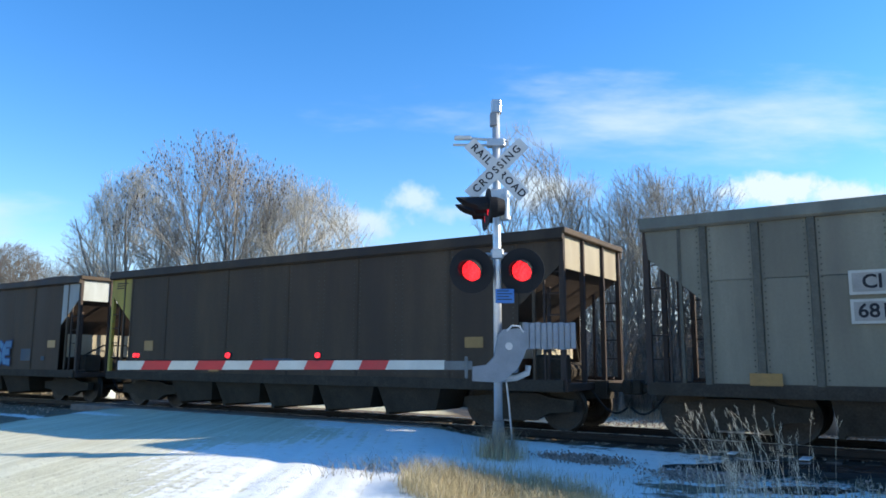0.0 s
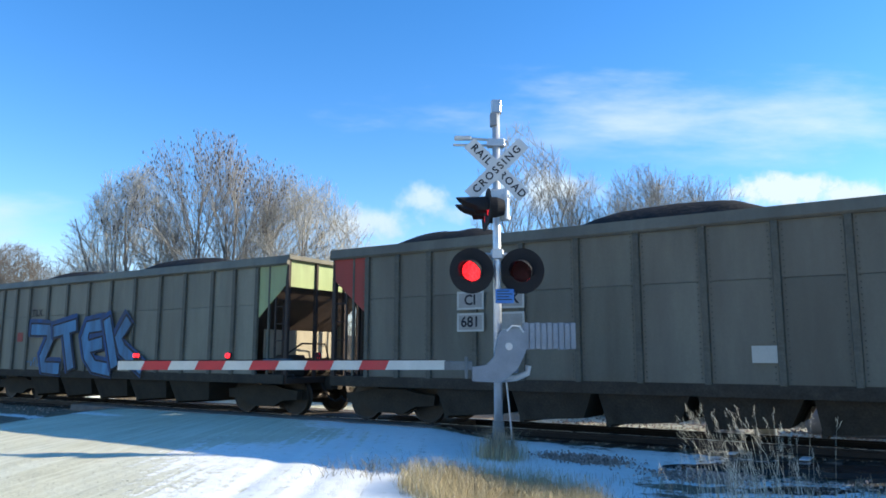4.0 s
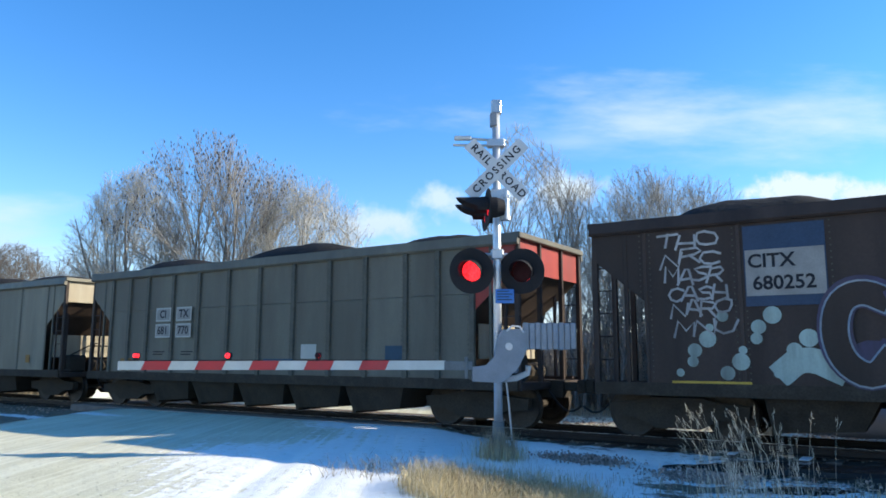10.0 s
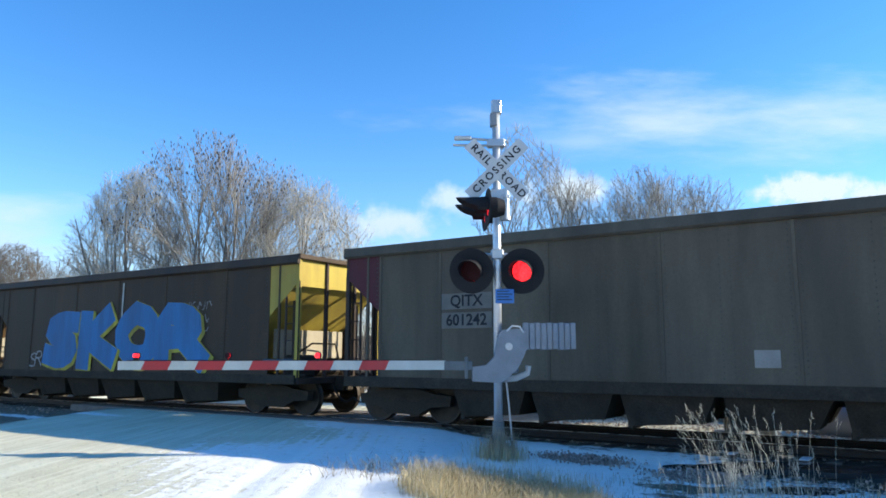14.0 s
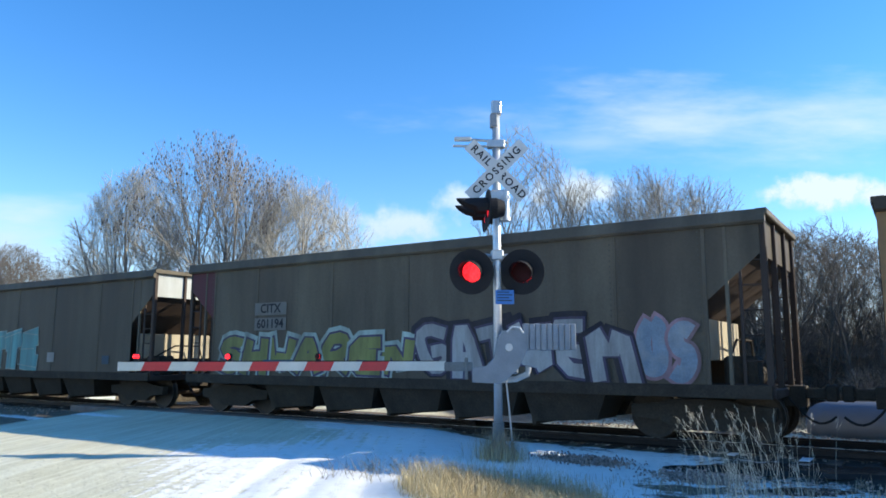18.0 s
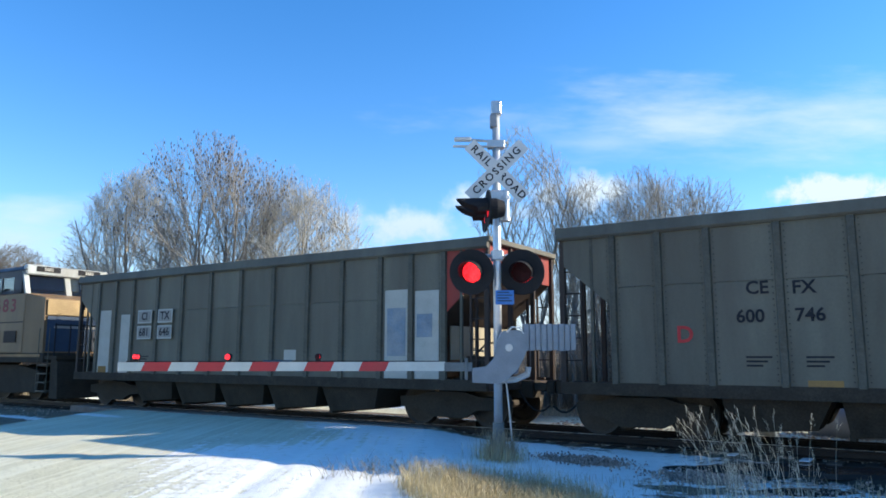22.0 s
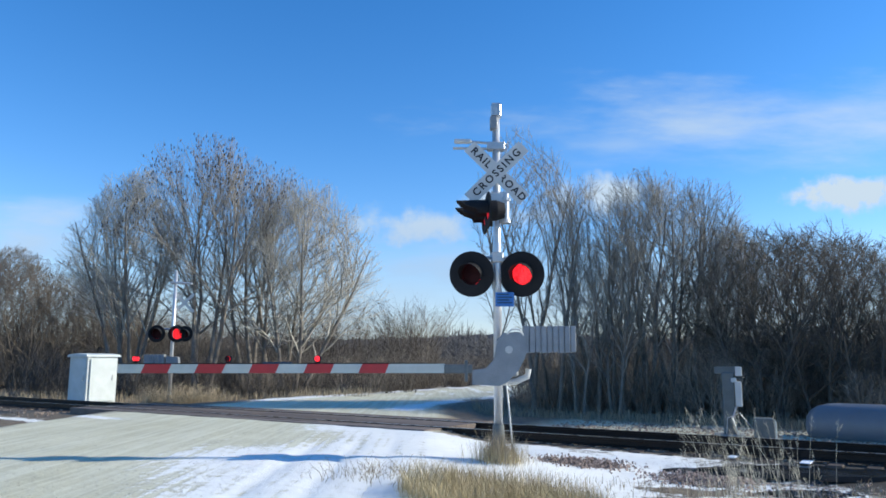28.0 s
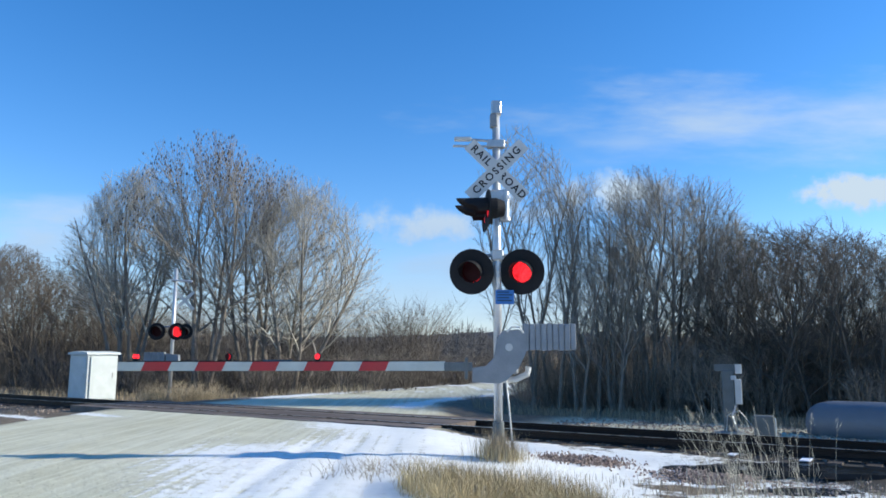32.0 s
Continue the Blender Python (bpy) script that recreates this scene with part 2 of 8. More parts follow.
M["seed"] = material("dark_seed_clusters", (0.055, 0.05, 0.055), 0.9, 0.0, 0.3, 4, 30, 0.0, island=0.3)
M["brush_dark"] = material("dull_brown_brush", (0.12, 0.105, 0.09), 0.85, 0.0, 0.25, 1.0, 20, 0.0, island=0.45)
M["wire"] = material("black_cable", (0.02, 0.02, 0.02), 0.6, 0.0, 0.1, 4, 40, 0.0)
# flank yellow, darkened to take in both its grime and its shade
M["loco_yellow"] = material("grimy_shaded_armour_yellow_paint", (0.122, 0.071, 0.043), 0.5, 0.0, 0.35, 0.8, 25, 0.06, (0.07, 0.043, 0.032), 0.85, 0.6, streak=True)
# lighter copy of the yellow for cab and nose
M["loco_cab"] = material("lighter_armour_yellow_paint", (0.23, 0.145, 0.078), 0.5, 0.0, 0.3, 0.8, 25, 0.06, (0.12, 0.075, 0.05), 0.7, 0.7, streak=True)
M["loco_red"] = material("faded_red_road_number", (0.2, 0.04, 0.045), 0.55, 0.0, 0.3, 3, 40, 0.0)
M["loco_grey"] = material("harbour_grey_paint", (0.055, 0.062, 0.075), 0.55, 0.0, 0.15, 1.2, 25, 0.04, (0.1, 0.1, 0.11), 0.5, 0.8)
M["loco_grille"] = material("dark_radiator_grille", (0.05, 0.04, 0.035), 0.7, 0.2, 0.25, 3, 30, 0.1)
M["flag_red"] = material("faded_flag_red", (0.12, 0.045, 0.038), 0.6, 0.0, 0.3, 2, 30, 0.0)
M["flag_white"] = material("faded_flag_white", (0.17, 0.14, 0.12), 0.6, 0.0, 0.3, 2, 30, 0.0)
M["flag_blue"] = material("faded_flag_blue", (0.036, 0.04, 0.048), 0.6, 0.0, 0.3, 2, 30, 0.0)
M["seat_grey"] = material("cab_interior_grey", (0.16, 0.17, 0.18), 0.7, 0.0, 0.1, 3, 30, 0.0)


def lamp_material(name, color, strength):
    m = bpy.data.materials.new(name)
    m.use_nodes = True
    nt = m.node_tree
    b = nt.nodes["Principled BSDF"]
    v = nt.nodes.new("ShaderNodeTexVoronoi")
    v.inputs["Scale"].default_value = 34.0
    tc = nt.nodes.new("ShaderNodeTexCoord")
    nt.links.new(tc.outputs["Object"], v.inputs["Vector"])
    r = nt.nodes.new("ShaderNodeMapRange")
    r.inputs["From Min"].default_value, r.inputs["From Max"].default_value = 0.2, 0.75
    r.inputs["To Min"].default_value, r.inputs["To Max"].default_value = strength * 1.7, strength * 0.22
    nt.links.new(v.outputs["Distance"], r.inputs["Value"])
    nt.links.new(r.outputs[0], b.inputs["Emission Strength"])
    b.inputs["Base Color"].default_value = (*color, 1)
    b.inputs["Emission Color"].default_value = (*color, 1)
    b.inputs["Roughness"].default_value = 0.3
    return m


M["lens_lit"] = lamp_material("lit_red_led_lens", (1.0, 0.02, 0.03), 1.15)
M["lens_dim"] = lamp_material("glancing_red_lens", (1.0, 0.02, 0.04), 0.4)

glass = bpy.data.materials.new("cab_glass")
glass.use_nodes = True
gb = glass.node_tree.nodes["Principled BSDF"]
gb.inputs["Base Color"].default_value = (0.75, 0.85, 0.9, 1)
gb.inputs["Roughness"].default_value = 0.03
gb.inputs["Transmission Weight"].default_value = 1.0
gb.inputs["IOR"].default_value = 1.42
M["glass"] = glass

# ---- mesh building ----


class Geo:
    """Collects vertices and faces of one part."""

    def __init__(self):
        self.v, self.f, self.mi = [], [], []

    def add(self, verts, faces, mi=0):
        o = len(self.v)
        self.v.extend(tuple(p) for p in verts)
        self.f.extend(tuple(i + o for i in f) for f in faces)
        self.mi.extend([mi] * len(faces))
        return self

    def box(self, x0, y0, z0, x1, y1, z1, c=0.0, mi=0):
        """A box; c: chamfer of its upright and lengthwise edges."""
        if c <= 0:
            v = [(x, y, z) for z in (z0, z1) for y in (y0, y1) for x in (x0, x1)]
            return self.add(v, [(0, 2, 3, 1), (4, 5, 7, 6), (0, 1, 5, 4), (2, 6, 7, 3), (0, 4, 6, 2), (1, 3, 7, 5)], mi)
        bm = bmesh.new()
        bmesh.ops.create_cube(bm, size=1.0)
        for w in bm.verts:
            w.co = Vector(((x0 + x1) / 2 + w.co.x * (x1 - x0), (y0 + y1) / 2 + w.co.y * (y1 - y0), (z0 + z1) / 2 + w.co.z * (z1 - z0)))
        bmesh.ops.bevel(bm, geom=list(bm.edges), offset=c, segments=1, affect="EDGES")
        bm.verts.index_update()
        self.add([w.co[:] for w in bm.verts], [tuple(q.index for q in f.verts) for f in bm.faces], mi)
        bm.free()
        return self

    def prism(self, pts, axis, a, b, mi=0):
        """An outline pulled along an axis. pts: pairs in the other two axes, in xyz order."""
        n = len(pts)
        put = {"x": lambda p, t: (t, p[0], p[1]), "y": lambda p, t: (p[0], t, p[1]), "z": lambda p, t: (p[0], p[1], t)}[axis]
        v = [put(p, a) for p in pts] + [put(p, b) for p in pts]
        area = sum(pts[i][0] * pts[(i + 1) % n][1] - pts[(i + 1) % n][0] * pts[i][1] for i in range(n))
        flip = (area > 0) == (b > a)
        if axis == "y":
            flip = not flip
        f = [tuple(range(n))[::-1], tuple(range(n, 2 * n))] + [(i, (i + 1) % n, n + (i + 1) % n, n + i) for i in range(n)]
        return self.add(v, f if flip else [q[::-1] for q in f], mi)

    def rod(self, p, q, r, r2=None, n=8, caps=True, mi=0):
        p, q = Vector(p), Vector(q)
        r2 = r if r2 is None else r2
        d = (q - p).normalized()
        a = d.orthogonal().normalized()
        b = d.cross(a)
        v = []
        for c, rr in ((p, r), (q, r2)):
            for i in range(n):
                w = 2 * math.pi * i / n
                v.append(tuple(c + (a * math.cos(w) + b * math.sin(w)) * rr))
        f = [(i, (i + 1) % n, n + (i + 1) % n, n + i) for i in range(n)]
        if caps:
            f += [tuple(range(n))[::-1], tuple(range(n, 2 * n))]
        return self.add(v, f, mi)

    def tube(self, pts, r, n=6, mi=0):
        """One bent tube through the points; r: one radius, or one for each point."""
        P = [Vector(p) for p in pts]
        R = r if isinstance(r, list) else [r] * len(P)
        v, f = [], []
        side = None
        for i, p in enumerate(P):
            d = (P[min(i + 1, len(P) - 1)] - P[max(i - 1, 0)]).normalized()
            a = d.orthogonal().normalized() if side is None else (side - d * side.dot(d)).normalized()
            side = a
            b = d.cross(a)
            v += [tuple(p + (a * math.cos(2 * math.pi * k / n) + b * math.sin(2 * math.pi * k / n)) * R[i]) for k in range(n)]
        for i in range(len(P) - 1):
            f += [(i * n + k, i * n + (k + 1) % n, (i + 1) * n + (k + 1) % n, (i + 1) * n + k) for k in range(n)]
        f += [tuple(range(n))[::-1], tuple(range((len(P) - 1) * n, len(P) * n))]
        return self.add(v, f, mi)

    def lathe(self, prof, n=24, mi=0):
        """prof: (radius, z) pairs, turned about z."""
        v, f = [], []
        for r, z in prof:
            for i in range(n):
                w = 2 * math.pi * i / n
                v.append((r * math.cos(w), r * math.sin(w), z))
        for k in range(len(prof) - 1):
            for i in range(n):
                j = (i + 1) % n
                f.append((k * n + i, k * n + j, (k + 1) * n + j, (k + 1) * n + i))
        f += [tuple(range(n))[::-1], tuple((len(prof) - 1) * n + i for i in range(n))]
        return self.add(v, f, mi)

    def turned(self, m):
        self.v = [tuple(m @ Vector(p)) for p in self.v]
        return self

    def mesh(self, name, smooth=False):
        me = bpy.data.meshes.new(name)
        me.from_pydata(self.v, [], self.f)
        if any(self.mi):
            me.polygons.foreach_set("material_index", self.mi)
        if smooth:
            me.polygons.foreach_set("use_smooth", [True] * len(self.f))
        me.update()
        return me


def part(name, geo, mat, parent=None, label="", m=None, smooth=False):
    """Links a Geo or a shared mesh as one object under a thing."""
    me = geo.mesh(name, smooth) if isinstance(geo, Geo) else geo
    mats = mat if isinstance(mat, (list, tuple)) else [mat]
    while len(me.materials) < len(mats):
        me.materials.append(None)
    ob = new(name, me)
    for i, x in enumerate(mats):
        ob.material_slots[i].link = "OBJECT"
        ob.material_slots[i].material = x
    if parent is not None:
        ob.parent = parent
    if m is not None:
        ob.matrix_basis = m
    if label:
        ob["label"] = label
    return ob


def thing(name, m, label, category, group="", kind=""):
    ob = new(name)
    ob.empty_display_size = 0.2
    ob.matrix_basis = m
    return tagged(ob, label, category, group, kind)


TEXTS = {}


def text_mesh(body, size, depth=0.0, spacing=1.0):
    key = (body, size, depth, spacing)
    if key not in TEXTS:
        cu = bpy.data.curves.new("lettering", "FONT")
        cu.offset, cu.space_character = size * 0.022, spacing
        cu.body, cu.size, cu.align_x, cu.align_y, cu.extrude, cu.resolution_u = body, size, "CENTER", "CENTER", depth, 3
        ob = new("lettering", cu)
        bpy.context.view_layer.update()
        me = bpy.data.meshes.new_from_object(ob.evaluated_get(bpy.context.evaluated_depsgraph_get()))
        me.name = "lettering"
        bpy.data.objects.remove(ob)
        me.materials.clear()
        TEXTS[key] = me
    return TEXTS[key]


UP90 = Matrix.Rotation(radians(90), 4, "X")   # lays a drawing on a wall that faces -y

# ---- railway frame ----
TRACK_D, TRACK_A = 14.647, radians(33.037)
DIR = Vector((math.cos(TRACK_A), -math.sin(TRACK_A), 0))
NRM = Vector((math.sin(TRACK_A), math.cos(TRACK_A), 0))
TRACK = Matrix.Translation(NRM * TRACK_D) @ Matrix.Rotation(-TRACK_A, 4, "Z")


def rail_place(s, lat, z=0.0, turn=0.0):
    return TRACK @ Matrix.Translation((s, lat, z)) @ Matrix.Rotation(radians(turn), 4, "Z")


def track_coords(x, y):
    return x * DIR.x + y * DIR.y, x * NRM.x + y * NRM.y - TRACK_D


# ---- ground ----


NOISE_TABLES = {}


def fbm(x, y, seed=0, octaves=4, size=1.0):
    """Smooth value noise on arrays, from -1 to 1."""
    if seed not in NOISE_TABLES:
        NOISE_TABLES[seed] = np.random.RandomState(seed).rand(256, 256) * 2 - 1
    tab = NOISE_TABLES[seed]
    out, amp, tot = np.zeros_like(x), 1.0, 0.0
    x, y = x / size, y / size
    for _ in range(octaves):
        xi, yi = np.floor(x).astype(int), np.floor(y).astype(int)
        u, w = x - xi, y - yi
        u, w = u * u * (3 - 2 * u), w * w * (3 - 2 * w)
        a, b = tab[yi % 256, xi % 256], tab[yi % 256, (xi + 1) % 256]
        c, d = tab[(yi + 1) % 256, xi % 256], tab[(yi + 1) % 256, (xi + 1) % 256]
        out += amp * ((a * (1 - u) + b * u) * (1 - w) + (c * (1 - u) + d * u) * w)
        tot += amp
        amp, x, y = amp * 0.5, x * 2.03 + 17.3, y * 2.03 + 5.1
    return out / tot


def step(a, b, x):
    t = np.clip((x - a) / (b - a), 0, 1)
    return t * t * (3 - 2 * t)


def road_offset(x, y):
    """Distance of a point from the middle of the road; the road bends to the right beyond the railway."""
    far = np.clip(y, -50, 140) - 24.5
    mid = -5.2 + 0.28 * (np.sqrt(far * far + 9.0) + far)
    return x - mid


def ground_height(x, y):
    s, lat = track_coords(x, y)
    road = 1 - step(4.6, 6.2, np.abs(road_offset(x, y)))
    z = -0.3 + 0.05 * fbm(x, y, 3, 4, 1.6)
    shoulder = 1 - step(1.75, 2.6, np.abs(lat))
    z = z * (1 - shoulder) + shoulder * (-0.2)
    mound = np.exp(-(((x - 0.8) / 1.6) ** 2 + ((y - 11.4) / 2.2) ** 2))
    z = z + 0.22 * mound
    near_rise = step(7, 2, y)
    z = z + near_rise * 0.1
    zr = -0.03 + 0.012 * fbm(x, y, 9, 3, 0.7)
    ruts = np.exp(-(((x + 2.3) / 0.16) ** 2)) + np.exp(-(((x + 1.55) / 0.14) ** 2)) + 0.7 * np.exp(-(((x + 0.9) / 0.12) ** 2))
    zr = zr - 0.025 * ruts * step(15, 13, y)
    return z * (1 - road) + zr * road


def axis_steps(lo, hi, fine, far, grow=1.18):
    mid = list(np.arange(lo, hi + fine / 2, fine))
    d, v, left = fine, lo, []
    while v > -far:
        d *= grow
        v -= d
        left.append(v)
    d, v, right = fine, hi, []
    while v < far:
        d *= grow
        v += d
        right.append(v)
    return np.array(left[::-1] + mid + right)


gx, gy = axis_steps(-13, 9, 0.085, 3500), axis_steps(6.2, 21, 0.085, 3500)
X, Y = np.meshgrid(gx, gy)
S, LAT = track_coords(X, Y)
Z = ground_height(X, Y)
far_fade = step(60, 200, np.hypot(X, Y))
Z = Z * (1 - far_fade) - 0.3 * far_fade
nx, ny = len(gx), len(gy)
idx = np.arange(nx * ny).reshape(ny, nx)
quads = np.stack([idx[:-1, :-1], idx[:-1, 1:], idx[1:, 1:], idx[1:, :-1]], -1).reshape(-1, 4)
ground_me = bpy.data.meshes.new("ground")
ground_me.vertices.add(nx * ny)
ground_me.vertices.foreach_set("co", np.stack([X, Y, Z], -1).ravel())
ground_me.loops.add(quads.size)
ground_me.loops.foreach_set("vertex_index", quads.ravel())
ground_me.polygons.add(len(quads))
ground_me.polygons.foreach_set("loop_start", np.arange(0, quads.size, 4))
ground_me.polygons.foreach_set("use_smooth", np.ones(len(quads), bool))
ground_me.update()

RO = road_offset(X, Y)
NARROW = 1.5 * step(19, 29, Y)      # the road is narrower beyond the railway
ROAD = 1 - step(4.4, 5.4, np.abs(RO) + NARROW + 0.5 * fbm(X, Y, 5, 3, 2.0))
nz = fbm(X, Y, 21, 5, 1.3)
nf = fbm(X, Y, 22, 4, 0.35)
# snow: right-hand half of the near road, verge round the mast, strips beyond the railway
near_snow = step(-1.6, 1.0, X + 2.7 + 0.3 * np.clip(Y - 8, 0, 4) - 0.22 * np.clip(Y - 12, 0, 5) + 0.6 * nz) * step(-0.95, -1.5, LAT - 0.2 * nz)
bald = np.exp(-((((X + 3.2) / 1.5) ** 2 + ((Y - 14.6) / 1.7) ** 2) ** 1.5))
verge = step(0.45, 0.0, nz - 0.2)
snow = near_snow * np.where(X < 0.2, 1.0, np.clip(verge + 0.25 * step(1.6, 0.4, X), 0, 1)) * (1 - 0.85 * bald)
snow = snow * step(6.6, 5.0, X + 0.8 * nz)
strip = np.exp(-(((LAT + 3.1 + 0.05 * (S + 20)) / 0.35) ** 2)) * step(-15.5, -18.5, S)
snow = np.maximum(snow, 0.9 * strip)
edge_l = 1.15 * np.exp(-(((RO + 3.7) / 0.8) ** 2)) * step(3, 6, LAT)
edge_r = np.exp(-(((RO - 3.5) / 0.8) ** 2)) * step(2.6, 4.0, LAT)
lane = step(0.0, 0.5, fbm(RO * 2.2, Y * 0.16, 31, 4, 1.2)) * step(6, 12, LAT) * ROAD
snow = np.maximum.reduce([snow, 0.95 * edge_l, 0.9 * edge_r * step(-0.5, 0.1, nz + 0.2), 0.74 * lane])
shoulder = np.exp(-(((LAT - 4.2) / 0.9) ** 2)) * step(0.1, 0.4, fbm(X, Y, 61, 4, 0.5)) * step(-9.0, -8.0, S) * step(8, 6, S)
snow = np.maximum(snow, 0.5 * shoulder)
field = step(70, 110, np.hypot(X, Y)) * 0.8
snow = np.maximum(snow, field * step(-0.2, 0.3, fbm(X, Y, 41, 3, 30)))
snow = np.clip(snow, 0, 1)
RUTS = step(17.0, 14.0, Y) * step(-6.5, -3.5, X) * step(0.5, -0.3, X)
# dark wet ground by the ditch, with the shade over it painted in
MUD_SHADE = step(-3.6, -2.6, LAT + 0.4 * nz) * step(0.6, -0.3, LAT) * step(-4.4, -2.6, S + 0.5 * nz)
snow = snow * (1 - 0.6 * MUD_SHADE)
BED = step(1.1, 1.7, LAT + 0.3 * nz) * step(7.2, 6.0, LAT + 0.5 * nz) * step(-10.0, -8.5, S)
GRAVEL = np.maximum(ROAD, 0.8 * BED)
for nm, arr in (("snow_cover", snow), ("gravel_cover", GRAVEL), ("rut_cover", RUTS), ("mud_shade_cover", MUD_SHADE)):
    at = ground_me.attributes.new(nm, "FLOAT", "POINT")
    at.data.foreach_set("value", arr.ravel().astype(np.float32))

gm = bpy.data.materials.new("snowy_gravel_and_dead_grass")
gm.use_nodes = True
nt = gm.node_tree
b = nt.nodes["Principled BSDF"]
L = nt.links.new


def gnode(kind, **kw):
    n = nt.nodes.new(kind)
    for k, val in kw.items():
        n.inputs[k.replace("_", " ")].default_value = val
    return n


tc = gnode("ShaderNodeTexCoord")


def gnoise(scale, detail=6.0, rough=0.6):
    n = gnode("ShaderNodeTexNoise", Scale=scale, Detail=detail, Roughness=rough)
    L(tc.outputs["Object"], n.inputs["Vector"])
    return n.outputs["Fac"]


def gmix(fac, a, bb, kind="MIX"):
    x = nt.nodes.new("ShaderNodeMix")
    x.data_type, x.blend_type = "RGBA", kind
    for sock, val in ((x.inputs["Factor"], fac), (x.inputs["A"], a), (x.inputs["B"], bb)):
        if isinstance(val, (int, float)):
            sock.default_value = val
        elif isinstance(val, tuple):
            sock.default_value = (*val, 1)
        else:
            L(val, sock)
    return x.outputs["Result"]


def grange(v, a, c, lo=0.0, hi=1.0):
    r = gnode("ShaderNodeMapRange", From_Min=a, From_Max=c, To_Min=lo, To_Max=hi)
    L(v, r.inputs["Value"])
    return r.outputs[0]


def gmath(op, a, c):
    x = nt.nodes.new("ShaderNodeMath")
    x.operation = op
    for sock, val in zip(x.inputs, (a, c)):
        if isinstance(val, (int, float)):
            sock.default_value = val
        else:
            L(val, sock)
    return x.outputs[0]


a_snow, a_grav = nt.nodes.new("ShaderNodeAttribute"), nt.nodes.new("ShaderNodeAttribute")
a_snow.attribute_name, a_grav.attribute_name = "snow_cover", "gravel_cover"
big, mid, fine = gnoise(0.6), gnoise(6.0), gnoise(55.0, 3.0)
peb = gnode("ShaderNodeTexVoronoi", Scale=28.0)
L(tc.outputs["Object"], peb.inputs["Vector"])
grav = gmix(grange(big, 0.35, 0.65), (0.58, 0.55, 0.37), (0.72, 0.69, 0.49))
grav = gmix(grange(fine, 0.38, 0.66, 0, 0.7), grav, (0.4, 0.36, 0.24))
grav = gmix(grange(peb.outputs["Distance"], 0.05, 0.35, 0.35, 0.0), grav, (0.6, 0.57, 0.45))
dirt = gmix(grange(mid, 0.35, 0.65), (0.13, 0.1, 0.07), (0.26, 0.2, 0.12))
dirt = gmix(grange(fine, 0.4, 0.65, 0, 0.6), dirt, (0.08, 0.06, 0.045))
a_rut, a_mud_shade = nt.nodes.new("ShaderNodeAttribute"), nt.nodes.new("ShaderNodeAttribute")
a_rut.attribute_name, a_mud_shade.attribute_name = "rut_cover", "mud_shade_cover"
stretch = gnode("ShaderNodeMapping")
stretch.inputs["Scale"].default_value = (7.0, 0.16, 1.0)
stretch.inputs["Rotation"].default_value = (0, 0, 0.05)
L(tc.outputs["Object"], stretch.inputs["Vector"])
tyre = gnode("ShaderNodeTexNoise", Scale=1.0, Detail=3.0, Roughness=0.55)
L(stretch.outputs[0], tyre.inputs["Vector"])
grav = gmix(grange(tyre.outputs["Fac"], 0.42, 0.62, 0.0, 0.45), grav, (0.8, 0.79, 0.64))
base = gmix(a_grav.outputs["Fac"], dirt, grav)
# near-black tone: wet mud and painted shade together
base = gmix(gmath("MULTIPLY", a_mud_shade.outputs["Fac"], 0.97), base, (0.03, 0.026, 0.02))
rut = gmath("MULTIPLY", a_rut.outputs["Fac"], grange(tyre.outputs["Fac"], 0.36, 0.64, 0.34, -0.34))
edge = gmath("ADD", gmath("ADD", a_snow.outputs["Fac"], rut), gmath("ADD", grange(mid, 0.3, 0.7, -0.32, 0.32), grange(fine, 0.3, 0.7, -0.2, 0.2)))
snow_f = grange(edge, 0.38, 0.7)
white = gmix(grange(mid, 0.3, 0.7), (0.82, 0.82, 0.77), (0.9, 0.9, 0.85))
L(gmix(snow_f, base, white), b.inputs["Base Color"])
b.inputs["Roughness"].default_value = 0.85
bp = gnode("ShaderNodeBump", Strength=0.5, Distance=0.03)
L(gmath("ADD", gmath("MULTIPLY", fine, 0.6), gmath("ADD", mid, gmath("MULTIPLY", snow_f, 0.7))), bp.inputs["Height"])
L(bp.outputs[0], b.inputs["Normal"])
ground_me.materials.append(gm)
ground = tagged(new("ground", ground_me), "gravel road and dead grass verge with patchy thin snow", "ground", kind="structure")


GX, GY, GZ = gx.tolist(), gy.tolist(), Z.tolist()


def gz(x, y):
    """Height of the ground sheet."""
    i = min(max(int(np.searchsorted(gx, x)) - 1, 0), nx - 2)
    j = min(max(int(np.searchsorted(gy, y)) - 1, 0), ny - 2)
    u, w = (x - GX[i]) / (GX[i + 1] - GX[i]), (y - GY[j]) / (GY[j + 1] - GY[j])
    return (GZ[j][i] * (1 - u) + GZ[j][i + 1] * u) * (1 - w) + (GZ[j + 1][i] * (1 - u) + GZ[j + 1][i + 1] * u) * w

# ---- trees ----


